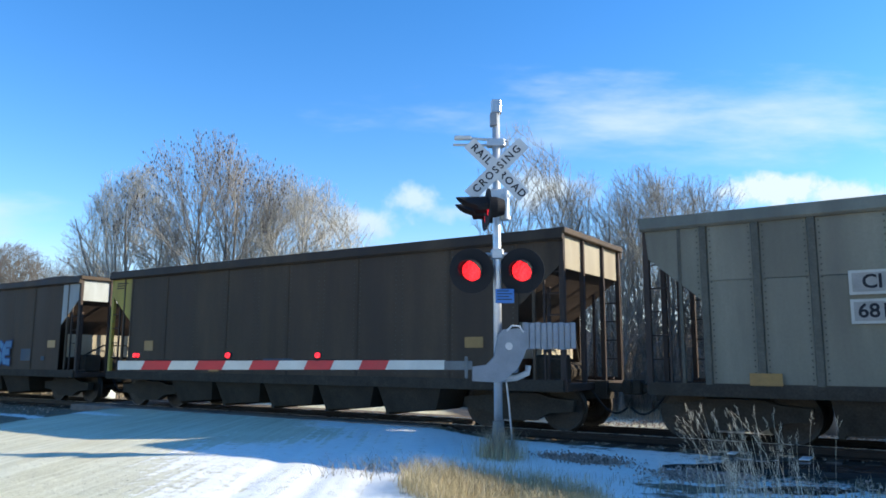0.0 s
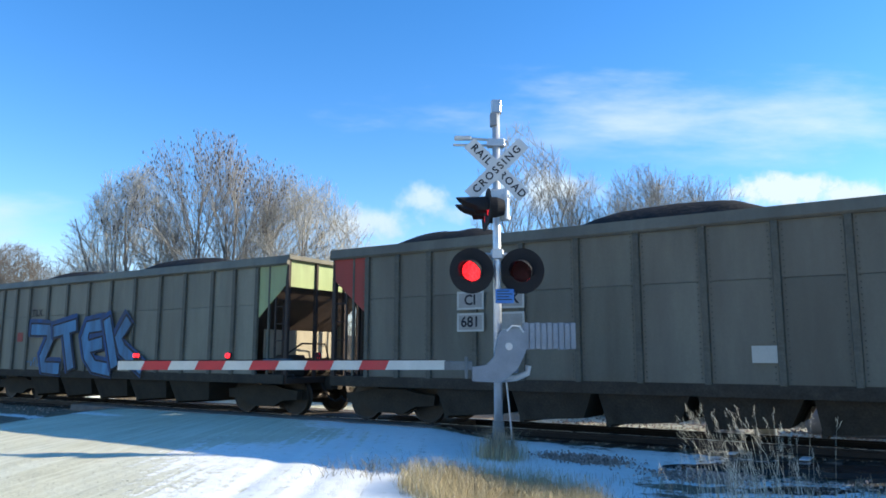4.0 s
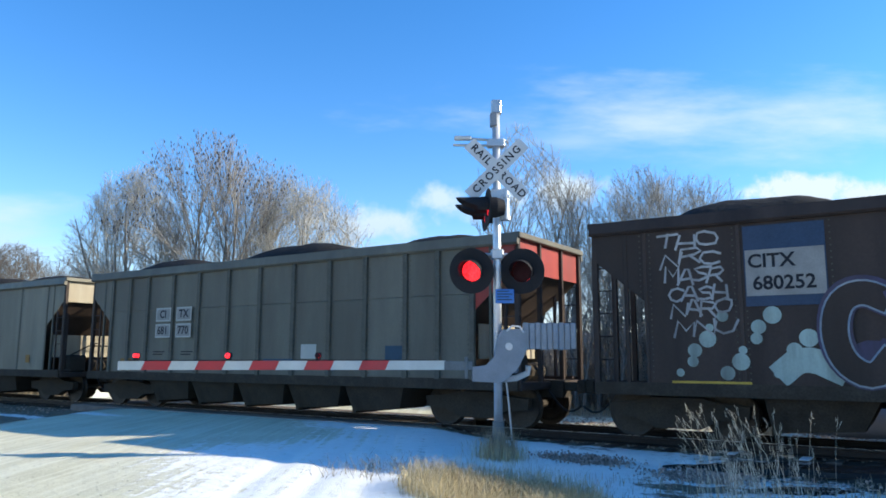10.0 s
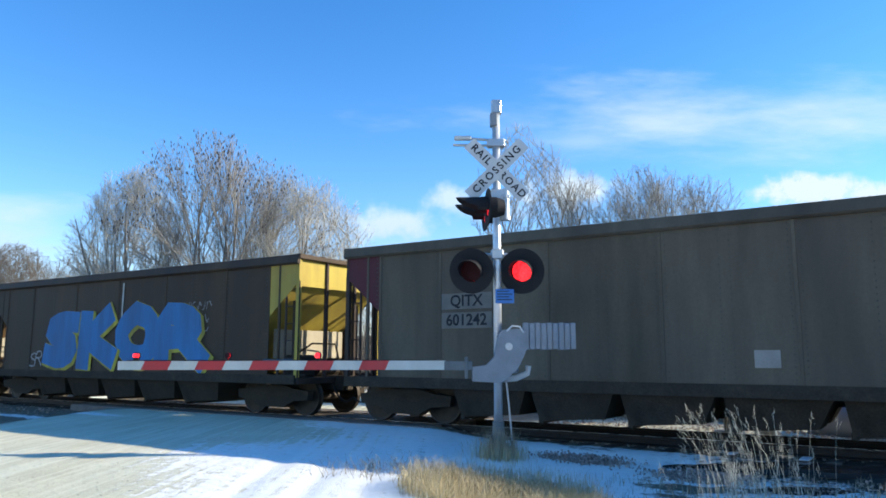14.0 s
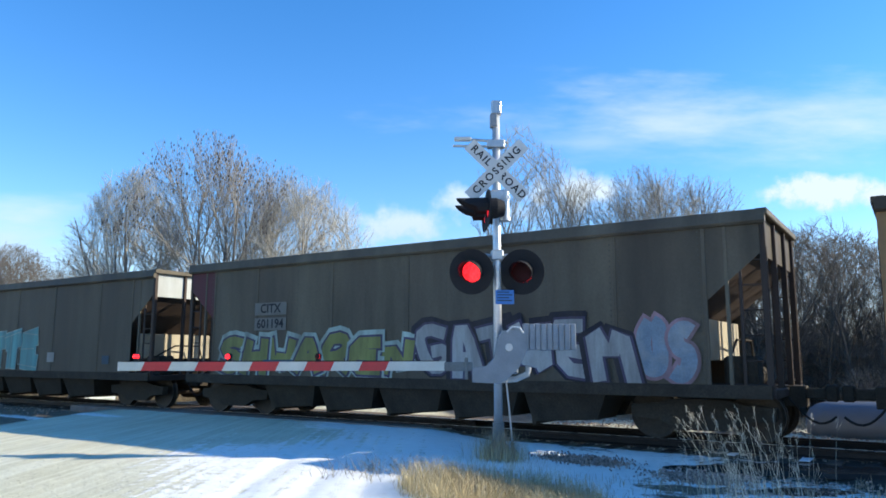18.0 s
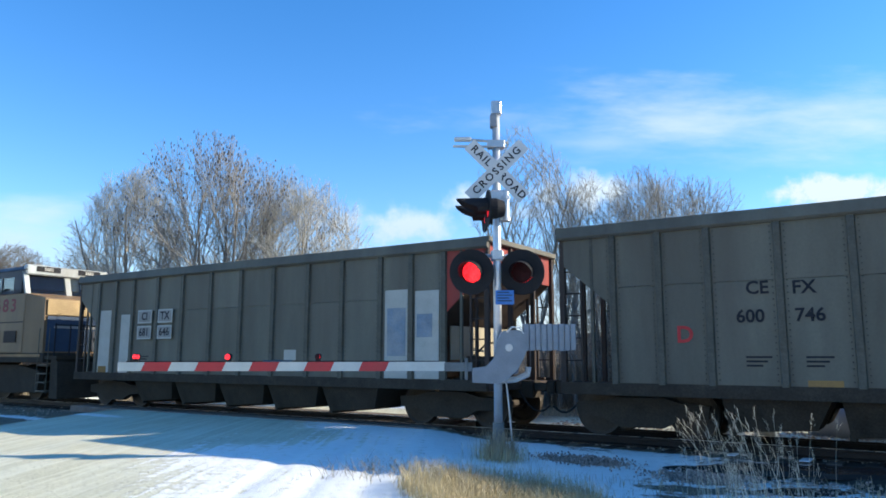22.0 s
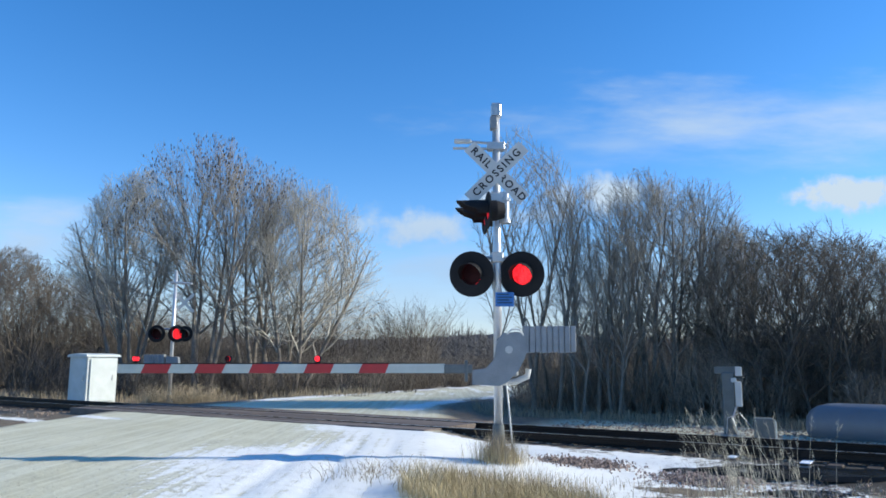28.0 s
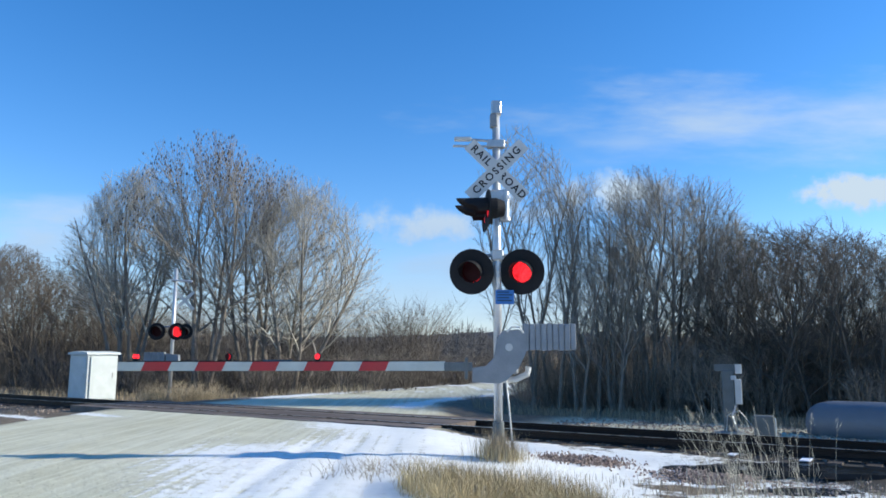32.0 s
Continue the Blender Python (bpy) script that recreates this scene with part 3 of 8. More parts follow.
def branch_mesh(name, segs, sides):
    """segs: rows of start, end, start radius, end radius; makes open tapered prisms."""
    a = np.array(segs)
    p, q, r0, r1 = a[:, 0:3], a[:, 3:6], a[:, 6], a[:, 7]
    d = q - p
    d /= np.linalg.norm(d, axis=1, keepdims=True) + 1e-9
    ref = np.where(np.abs(d[:, 2:3]) < 0.9, np.array([[0, 0, 1.0]]), np.array([[1.0, 0, 0]]))
    u = np.cross(d, ref)
    u /= np.linalg.norm(u, axis=1, keepdims=True) + 1e-9
    w = np.cross(d, u)
    n = len(a)
    v = np.zeros((n, 2 * sides, 3))
    for i in range(sides):
        t = 2 * math.pi * i / sides
        o = u * math.cos(t) + w * math.sin(t)
        v[:, i] = p + o * r0[:, None]
        v[:, sides + i] = q + o * r1[:, None]
    base = (np.arange(n) * 2 * sides)[:, None]
    f = np.concatenate([base + np.array([[i, (i + 1) % sides, sides + (i + 1) % sides, sides + i]]) for i in range(sides)])
    me = bpy.data.meshes.new(name)
    me.vertices.add(n * 2 * sides)
    me.vertices.foreach_set("co", v.ravel())
    me.loops.add(f.size)
    me.loops.foreach_set("vertex_index", f.ravel())
    me.polygons.add(len(f))
    me.polygons.foreach_set("loop_start", np.arange(0, f.size, 4))
    me.polygons.foreach_set("use_smooth", np.ones(len(f), bool))
    me.update()
    return me


def shoot(rng, p, d, length, n, up, wob):
    """Points of one gently bending shoot that leans towards the light."""
    pts = [p]
    d = d.normalized()
    for _ in range(n):
        d = (d + Vector((rng.gauss(0, wob), rng.gauss(0, wob), rng.gauss(0, wob) * 0.6 + up / n))).normalized()
        p = p + d * (length / n)
        pts.append(p)
    return pts


def along(pts, t):
    k = min(int(t * (len(pts) - 1)), len(pts) - 2)
    return pts[k].lerp(pts[k + 1], t * (len(pts) - 1) - k), (pts[k + 1] - pts[k]).normalized()


def fork(rng, d, angle, turn):
    """A direction that leaves d at the angle, turned round it."""
    a = d.orthogonal().normalized()
    side = a * math.cos(turn) + d.cross(a) * math.sin(turn)
    return d * math.cos(angle) + side * math.sin(angle)


def grow_tree(seed, height, reach, stems=1, splay=0.15, bare=0.25, trunk_r=0.12, limbs=12, branch_gap=0.3, twig_gap=0.2, twig_len=0.42, thin=0.006, wob=0.05,
              drift=0.0, leader=0.8, stem_gap=0.35, spurs=2, low=-12.0, core=0.46):
    """Trunk and limb rows by stem, branch rows, twig rows and twig tips of a bare winter tree whose limbs fan out to a lobed dome."""
    rng = random.Random(seed)
    lobes = [(Vector((rng.gauss(0, 1), rng.gauss(0, 1), rng.gauss(0, 1))) * 2.2, rng.uniform(0, 6)) for _ in range(6)]
    heart = Vector((drift * 0.6, 0, height * core))

    def dome(u):
        """The outermost point of the crown in a direction from its heart."""
        k = 1 + 0.035 * sum(math.cos(u.dot(w) + o) for w, o in lobes)
        tall = height - heart.z if u.z > 0 else heart.z - height * bare * 0.6
        return heart + Vector((u.x * reach, u.y * reach, u.z * tall)) * k

    def outward(p, d, pull):
        u = p - heart
        u = Vector((u.x / reach, u.y / reach, u.z / (height - heart.z)))
        if u.length < 0.05:
            return d
        return (d + u.normalized() * pull).normalized()

    def fit(p, d, length):
        for _ in range(5):
            q = p + d * length - heart
            u = Vector((q.x / reach, q.y / reach, q.z / (height - heart.z))).normalized()
            if q.length < (dome(u) - heart).length:
                return length
            length *= 0.75
        return length

    wood, mid, fine, tips = [], [], [], []

    def lay(rows, pts, r0, r1):
        n = len(pts) - 1
        for i in range(n):
            rows.append((*pts[i], *pts[i + 1], r0 + (r1 - r0) * i / n, r0 + (r1 - r0) * (i + 1) / n))

    def twigs(pts, length, t0):
        count = max(2, int(length * (1 - t0) / twig_gap))
        for j in range(count + 1):
            t = t0 + (1 - t0) * j / count
            p, d = along(pts, min(t, 0.999))
            ln = twig_len * rng.uniform(0.5, 1.3) * (1.15 - 0.45 * t)
            e = fork(rng, d, radians(rng.uniform(18, 48)), rng.uniform(0, 6.28)) if j < count else d
            e = outward(p, (e + Vector((0, 0, 0.15))).normalized(), 0.25)
            tip = p + e * fit(p, e, ln)
            fine.append((*p, *tip, thin, thin * 0.45))
            tips.append(tip)
            for _ in range(spurs):
                q = p.lerp(tip, rng.uniform(0.25, 0.95))
                g = fork(rng, e, radians(rng.uniform(20, 50)), rng.uniform(0, 6.28))
                fine.append((*q, *(q + g * ln * rng.uniform(0.3, 0.6)), thin * 0.75, thin * 0.35))

    for k in range(stems):
        w = 2 * math.pi * (k + rng.uniform(0.1, 0.6)) / stems
        lean = splay * rng.uniform(0.6, 1.25) if stems > 1 else splay * 0.3
        out = Vector((math.cos(w), math.sin(w), 0))
        base = out * (stem_gap * (stems > 1)) + Vector((0, 0, -0.15))
        d = (out * lean + Vector((drift * 0.08, 0, 1))).normalized()
        top = height * leader * rng.uniform(0.92, 1.02) + 0.15
        stem = shoot(rng, base, d, top, 14, 0.1, wob * 0.7)
        r_at = [trunk_r * (1 - 0.9 * (i / 14) ** 0.8) + 0.008 for i in range(15)]
        turn = rng.uniform(0, 6.28)
        for j in range(limbs):
            f = (j + rng.uniform(0, 0.9)) / limbs
            t = bare + (0.96 - bare) * f ** 1.1
            turn += 2.4 + rng.uniform(-0.5, 0.5)
            az = turn if stems == 1 or f > 0.75 else w + (turn % 6.2832 - 3.1416) * 0.62
            el = radians(low + (88 - low) * f ** 0.85 + rng.uniform(-9, 9))
            p, sd = along(stem, t)
            goal = heart.lerp(dome(Vector((math.cos(az) * math.cos(el), math.sin(az) * math.cos(el), math.sin(el)))), rng.uniform(0.8, 0.99))
            way = goal - p
            ln = way.length
            if ln < 0.3 or way.normalized().z < -0.2:
                continue
            bend = p + (sd * 0.42 + way.normalized() * 0.75).normalized() * ln * 0.5
            limb = [p]
            for i in range(1, 8):
                q = i / 7
                limb.append(p * (1 - q) ** 2 + bend * 2 * q * (1 - q) + goal * q * q + Vector((rng.gauss(0, wob), rng.gauss(0, wob), rng.gauss(0, wob))) * 0.5 * ln / 3 * (i < 7))
            r = r_at[int(t * 14)] * rng.uniform(0.42, 0.6) + 0.004
            lay(mid, limb, r, max(thin, r * 0.22))
            nb = max(2, int(ln * 0.85 / branch_gap))
            twist = rng.uniform(0, 6.28)
            for b_ in range(nb):
                tb = 0.2 + 0.8 * (b_ + rng.uniform(0.1, 0.9)) / nb
                twist += 2.6 + rng.uniform(-0.6, 0.6)
                q, bd = along(limb, min(tb, 0.995))
                f_ = outward(q, fork(rng, bd, radians(rng.uniform(24, 50)), twist), 0.3)
                bl = fit(q, f_, (0.42 * ln * (1.15 - 0.8 * tb) + 0.35) * rng.uniform(0.6, 1.15))
                br = shoot(rng, q, f_, bl, 3, 0.12, wob)
                lay(mid, br, max(thin * 1.1, r * 0.36 * (1.1 - 0.6 * tb)), thin)
                twigs(br, bl, 0.2)
            twigs(limb, ln, 0.6)
        twigs(stem, top, 0.85)
        wood.append((stem, r_at))
    return wood, mid, fine, tips


def spike_mesh(name, prisms, spikes):
    """Branches as open three-sided prisms and twigs as slim three-sided spikes, in one mesh."""
    vs, fs, base = [], [], 0
    for rows, pointed in ((prisms, False), (spikes, True)):
        a = np.array(rows)
        p, q = a[:, 0:3], a[:, 3:6]
        d = q - p
        d /= np.linalg.norm(d, axis=1, keepdims=True) + 1e-9
        ref = np.where(np.abs(d[:, 2:3]) < 0.9, np.array([[0, 0, 1.0]]), np.array([[1.0, 0, 0]]))
        u = np.cross(d, ref)
        u /= np.linalg.norm(u, axis=1, keepdims=True) + 1e-9
        w = np.cross(d, u)
        n, m = len(a), 4 if pointed else 6
        v = np.zeros((n, m, 3))
        for i in range(3):
            o = u * math.cos(2.0944 * i) + w * math.sin(2.0944 * i)
            v[:, i] = p + o * a[:, 6:7]
            if not pointed:
                v[:, 3 + i] = q + o * a[:, 7:8]
        if pointed:
            v[:, 3] = q
        k = base + (np.arange(n) * m)[:, None]
        for i in range(3):
            j = (i + 1) % 3
            if pointed:
                fs.append(k + np.array([[i, j, 3]]))
            else:
                fs += [k + np.array([[i, j, 3 + j]]), k + np.array([[i, 3 + j, 3 + i]])]
        vs.append(v.reshape(-1, 3))
        base += n * m
    v, f = np.concatenate(vs), np.concatenate(fs)
    me = bpy.data.meshes.new(name)
    me.vertices.add(len(v))
    me.vertices.foreach_set("co", v.ravel())
    me.loops.add(f.size)
    me.loops.foreach_set("vertex_index", f.ravel())
    me.polygons.add(len(f))
    me.polygons.foreach_set("loop_start", np.arange(0, f.size, 3))
    me.polygons.foreach_set("use_smooth", np.ones(len(f), bool))
    me.update()
    return me


def tree_kind(name, seed, bark, label, category="tree", seeds=0, twig=None, **kw):
    wood, mid, fine, tips = grow_tree(seed, **kw)
    ob = thing(name, Matrix(), label, category)
    for stem, radii in wood:
        part("trunk" if category == "tree" else "stem", Geo().tube(stem, radii, 7 if category == "tree" else 4), bark, ob, smooth=True)
    part("crown", spike_mesh("crown", mid, fine), twig or bark, ob)["kind"] = "stuff"
    if seeds:
        rng = random.Random(seed)
        hi, wide = kw["height"], kw["reach"]
        outer = [p for p in tips if p.z > hi * 0.6 and (p.x ** 2 + p.y ** 2) / wide ** 2 + ((p.z - hi * 0.55) / (hi * 0.45)) ** 2 > 0.45]
        rows = [(p.x, p.y, p.z - 0.07, p.x + rng.uniform(-0.03, 0.03), p.y, p.z + 0.06, 0.028, 0.012) for p in rng.sample(outer, min(seeds, len(outer)))]
        part("seed_fuzz", branch_mesh("seed_fuzz", rows, 4), M["seed"], ob)["kind"] = "stuff"
    return ob


def plant(kind, spots, group):
    """spots: x, y, scale, turn. The first spot takes the kind itself, the rest copies."""
    for i, (x, y, sc, turn) in enumerate(spots):
        m = Matrix.Translation((x, y, gz(x, y) - 0.02)) @ Matrix.Rotation(radians(turn), 4, "Z")
        if i == 0:
            kind.matrix_basis = m
            kind.scale = (sc, sc, sc)
            ob = kind
        else:
            ob = copy_thing(kind, m)
            ob.scale = (sc, sc, sc)
        tagged(ob, group=group)


def lateral(x, lat):
    """A point at that lat which stands at the given x."""
    return x, (lat + TRACK_D - x * NRM.x) / NRM.y


GROVE = "bare cottonwood with pale fanned limbs behind the railway"
SLIM = "slender bare tree at the edge of the wood"
DARK = "dark crooked bare tree in dense wood"
PALE = M["bark_pale"]
cw1 = tree_kind("cottonwood", 11, M["bark_mid"], GROVE, twig=PALE, height=10.4, reach=3.5, stems=4, splay=0.24, bare=0.3, trunk_r=0.11, limbs=10, twig_gap=0.18, branch_gap=0.28, twig_len=0.5, thin=0.0065, low=12.0, core=0.42)
cw2 = tree_kind("cottonwood", 12, M["bark_mid"], GROVE, twig=PALE, height=10.0, reach=4.1, stems=3, splay=0.24, bare=0.24, trunk_r=0.13, limbs=14, twig_gap=0.17, branch_gap=0.27, drift=1.1, twig_len=0.5, thin=0.0065, low=-4.0, core=0.4)
cw3 = tree_kind("cottonwood", 13, M["bark_mid"], "tall bare tree with dark seed clusters in its crown", twig=M["bark"], seeds=620, height=12.6, reach=5.0, stems=4, splay=0.22, bare=0.3, trunk_r=0.15, limbs=12, twig_gap=0.17, branch_gap=0.28, twig_len=0.5, thin=0.006, low=4.0, core=0.42)
wd1 = tree_kind("woodland_tree", 21, M["bark_mid"], SLIM, twig=M["twig_grey"], height=8.0, reach=1.45, stems=2, splay=0.08, bare=0.25, trunk_r=0.07, limbs=12, twig_len=0.38, thin=0.005, twig_gap=0.17, branch_gap=0.28)
wd2 = tree_kind("woodland_tree", 22, M["bark_mid"], "round-crowned bare tree in the wood beside the railway", twig=M["twig_grey"], height=8.0, reach=2.4, stems=3, splay=0.17, bare=0.26, trunk_r=0.085, limbs=14, twig_len=0.4, thin=0.005, twig_gap=0.16, branch_gap=0.27, spurs=3)
wd3 = tree_kind("woodland_tree", 23, M["bark_dark"], DARK, height=8.0, reach=3.1, stems=3, splay=0.22, bare=0.12, trunk_r=0.08, limbs=13, wob=0.12, twig_len=0.45, thin=0.0065, twig_gap=0.24, branch_gap=0.36, low=-25.0)
sh1 = tree_kind("shrub", 31, M["brush"], "leafless brown shrub in the undergrowth", "shrub", height=2.6, reach=1.4, stems=6, splay=0.35, bare=0.1, trunk_r=0.02, limbs=5, twig_len=0.25, thin=0.004, twig_gap=0.2, branch_gap=0.3, stem_gap=0.15)
plant(cw1, [(-15.7, 37.0, 1.12, 20), (-16.6, 39.0, 1.12, 130)], "cottonwood grove")
plant(cw2, [(-7.5, 37, 1.06, 0), (-8.8, 39.4, 1.07, 25)], "cottonwood grove")
plant(cw3, [(-11.8, 36.5, 0.995, 30), (-9.9, 38.6, 0.93, 160)], "cottonwood grove")
wr = random.Random(77)


def stand(across, ahead, top):
    """A place in the wood and a scale that brings an eight-metre tree to the given top height."""
    return across, ahead, top / 8.0, wr.uniform(0, 360)


rows1 = [stand(2.75, 26.5, 10.4), stand(3.6, 25.8, 9.4), stand(4.2, 27.0, 8.4), stand(4.9, 25.2, 7.8), stand(5.4, 26.6, 8.6),
         stand(6.0, 25.6, 7.9), stand(9.9, 25.8, 7.4), stand(6.7, 27.0, 8.0), stand(10.6, 26.4, 7.0), stand(4.5, 24.6, 6.2)]
rows2 = [stand(7.3, 25.6, 8.75), stand(9.0, 26.2, 8.6), stand(8.1, 27.0, 8.8), stand(5.8, 24.6, 6.2), stand(10.0, 24.6, 6.6)]
rows3 = []
for k in range(22):
    x = 9.6 + 11.0 * (k + wr.random()) / 22
    y = wr.uniform(20.5, 24.0) if k % 2 else wr.uniform(24.0, 27.5)
    y = max(y, lateral(x, 10.5)[1])
    rows3.append(stand(x, y, 1.45 + y * (0.2 + wr.uniform(-0.02, 0.008))))
rows3 += [(-24, 47, 0.95, 30), (-29, 50, 1.2, 140), (-21.4, 46, 0.85, 200), (-33, 52, 1.25, 80), (-26.5, 46, 1.05, 200), (-32, 55, 1.3, 90), (-22.6, 52, 0.9, 300),
          (-23.4, 45.5, 0.8, 100), (-35, 50, 1.1, 10), (-28, 60, 1.2, 70), (-30, 45, 1.0, 220), (-25.4, 56, 1.05, 0), (-20.2, 50, 0.6, 30), (-19, 58, 0.6, 80), (-24.8, 44, 0.95, 160), (-28, 46, 1.1, 20), (-22.2, 48, 0.95, 240), (-27, 53, 1.2, 300), (-31, 48, 1.2, 50), (-34, 45, 1.15, 170)]
plant(wd1, rows1, "trees along the railway")
plant(wd2, rows2, "trees along the railway")
plant(wd3, rows3, "trees along the railway")
plant(sh1, [(*lateral(wr.uniform(2.5, 15.5), wr.uniform(7.6, 12.5)), wr.uniform(0.4, 0.95), wr.uniform(0, 360)) for _ in range(30)]
      + [(wr.uniform(-19, -3), wr.uniform(34, 37), wr.uniform(0.4, 0.8), wr.uniform(0, 360)) for _ in range(10)], "leafless shrubs")

# ---- railway track ----
rail_prof = [(-0.075, -0.17), (0.075, -0.17), (0.075, -0.155), (0.012, -0.13), (0.012, -0.045), (0.036, -0.035), (0.036, 0.0), (-0.036, 0.0), (-0.036, -0.035), (-0.012, -0.045), (-0.012, -0.13), (-0.075, -0.155)]
track = thing("railway_track", rail_place(0, 0), "single railway track on wooden ties and stone ballast", "railway track", kind="structure")
for lat in (-0.755, 0.755):
    part("rail", Geo().prism([(lat + a, c) for a, c in rail_prof], "x", -420, 300), M["rail"], track)
    part("rail_head", Geo().box(-420, lat - 0.03, 0.0, 300, lat + 0.03, 0.003), M["tread"], track, "bright worn running surface")
tie_me = Geo().box(-0.115, -1.3, -0.36, 0.115, 1.3, -0.175, 0.012).mesh("tie")
CROSS0, CROSS1 = -22.3, -9.0
s = -75.0
while s < 25:
    if not CROSS0 < s < CROSS1:
        part("tie", tie_me, M["tie"], track, m=pose(s + random.uniform(-0.03, 0.03), random.uniform(-0.05, 0.05), random.uniform(-0.012, 0.006), 0, 0, random.uniform(-1.2, 1.2)))
    s += 0.53
crossing = thing("level_crossing_surface", rail_place(0, 0), "worn timber crossing planks between the rails", "level crossing", kind="structure")
for lat0, lat1 in ((-1.5, -1.16), (-1.15, -0.82), (-0.66, -0.23), (-0.22, 0.22), (0.23, 0.66), (0.82, 1.15), (1.16, 1.5)):
    for k in range(4):
        a = CROSS0 + (CROSS1 - CROSS0) * k / 4
        part("plank", Geo().box(a + 0.01, lat0, -0.2, a + (CROSS1 - CROSS0) / 4 - 0.01, lat1, -0.008 + random.uniform(-0.006, 0.004), 0.008), M["plank"], crossing)

# ---- coal cars ----
HALF, FULL = 7.34, 3.95      # half length of a body, height of its rim
SIDE, INNER, SILL = 1.6, 6.31, 0.92
RIBS = [-6.25, -5.4, -4.55, -3.42, -2.34, -1.17, 0.0, 1.17, 2.34, 3.42, 4.55, 5.4, 6.25]
SEAMS = [-INNER, -4.7, -2.2, 0.0, 2.2, 4.7, INNER]


shared = functools.lru_cache(maxsize=None)


@shared
def side_panel_mesh(x0, x1, z0, z1):
    return Geo().box(x0 + 0.004, -SIDE, z0, x1 - 0.004, -SIDE + 0.03, z1, 0.004).mesh("side_panel")


@shared
def post_mesh(width, proud):
    g = Geo().prism([(-width / 2, -SIDE + 0.002), (-width * 0.38, -SIDE - proud), (width * 0.38, -SIDE - proud), (width / 2, -SIDE + 0.002)], "z", 1.0, FULL - 0.14)
    return g.mesh("side_post")


@shared
def rivet_mesh(bays, off):
    g = Geo()
    for base_x in (RIBS if bays else SEAMS + [-3.4, -1.1, 1.1, 3.4]):
        for o in ((-off, off) if base_x < INNER - 0.1 else (-off,)):
            x = base_x + o
            for k in range(26):
                z = 1.1 + (FULL - 1.4) * k / 25
                g.add([(x - 0.012, -SIDE - 0.002, z - 0.012), (x + 0.012, -SIDE - 0.002, z - 0.012), (x + 0.012, -SIDE - 0.002, z + 0.012), (x - 0.012, -SIDE - 0.002, z + 0.012), (x, -SIDE - 0.014, z)],
                      [(0, 1, 4), (1, 2, 4), (2, 3, 4), (3, 0, 4)])
    return g.mesh("rivets")


@shared
def chord_mesh(side):
    y = side * SIDE
    pts = [(y - side * 0.02, FULL), (y + side * 0.045, FULL), (y + side * 0.095, FULL - 0.2), (y + side * 0.06, FULL - 0.24), (y, FULL - 0.24)]
    return Geo().prism(pts, "x", -HALF, HALF).mesh("top_chord")


@shared
def sill_mesh(side):
    y = side * SIDE
    g = Geo().prism([(y, SILL + 0.1), (y + side * 0.05, SILL + 0.1), (y + side * 0.05, SILL - 0.12), (y - side * 0.12, SILL - 0.12), (y - side * 0.12, SILL - 0.09), (y, SILL - 0.09)], "x", -HALF + 0.05, HALF - 0.05)
    return g.mesh("side_sill")


@shared
def gusset_mesh(end):
    """The upper corner sheet that closes the side over the open end."""
    e = end
    pts = [(e * INNER, FULL - 0.15), (e * INNER, 2.43), (e * (HALF - 0.12), 3.2), (e * (HALF - 0.06), FULL - 0.15)]
    return Geo().prism(pts, "y", -SIDE, -SIDE + 0.025).mesh("corner_sheet")


@shared
def slope_mesh(end):
    e = end
    v = [(e * (HALF - 0.12), -SIDE + 0.03, 3.22), (e * (HALF - 0.12), SIDE - 0.03, 3.22), (e * 4.7, SIDE - 0.03, 1.0), (e * 4.7, -SIDE + 0.03, 1.0)]
    v += [(x, y, z + 0.05) for x, y, z in v]
    f = [(0, 1, 2, 3), (7, 6, 5, 4), (0, 4, 5, 1), (1, 5, 6, 2), (2, 6, 7, 3), (3, 7, 4, 0)]
    return Geo().add(v, f).mesh("slope_sheet")


@shared
def end_wall_mesh(end):
    e = end
    x0, x1 = sorted((e * (HALF - 0.08), e * (HALF - 0.12)))
    return Geo().box(x0, -SIDE + 0.02, 3.18, x1, SIDE - 0.02, FULL - 0.1).mesh("end_wall")


@shared
def end_rim_mesh(end):
    x0, x1 = sorted((end * (HALF + 0.04), end * (HALF - 0.16)))
    return Geo().box(x0, -SIDE - 0.05, FULL - 0.11, x1, SIDE + 0.05, FULL + 0.01, 0.015).mesh("end_rim")


@shared
def end_post_mesh(end, lat, w):
    x0, x1 = sorted((end * (HALF - 0.02), end * (HALF - 0.12)))
    return Geo().box(x0, lat - w / 2, 0.95, x1, lat + w / 2, FULL - 0.1, 0.008).mesh("end_post")


@shared
def brace_mesh(end, lat):
    g = Geo()
    y = lat
    for x0, x1 in ((HALF - 0.55, HALF - 0.5),):
        g.box(min(end * x0, end * x1), y - 0.04, 0.95, max(end * x0, end * x1), y + 0.04, 2.85)
    g.rod((end * 6.25, y, 1.0), (end * (HALF - 0.1), y, 1.0), 0.035, n=6)
    return g.mesh("end_brace")


@shared
def ladder_mesh(end, lat):
    g = Geo()
    for a in (0.0, 0.42):
        x = end * (HALF - 0.03 - a)
        g.box(x - 0.02, lat - 0.02, 0.85, x + 0.02, lat + 0.02, 3.3)
    for k in range(6):
        z = 1.0 + 0.42 * k
        g.rod((end * (HALF - 0.03), lat, z), (end * (HALF - 0.45), lat, z), 0.014, n=5)
    return g.mesh("ladder")


@shared
def platform_mesh(end):
    x0, x1 = sorted((end * HALF, end * 6.2))
    g = Geo().box(x0, -SIDE + 0.02, 0.8, x1, SIDE - 0.02, 0.95, 0.01)
    return g.mesh("end_platform")


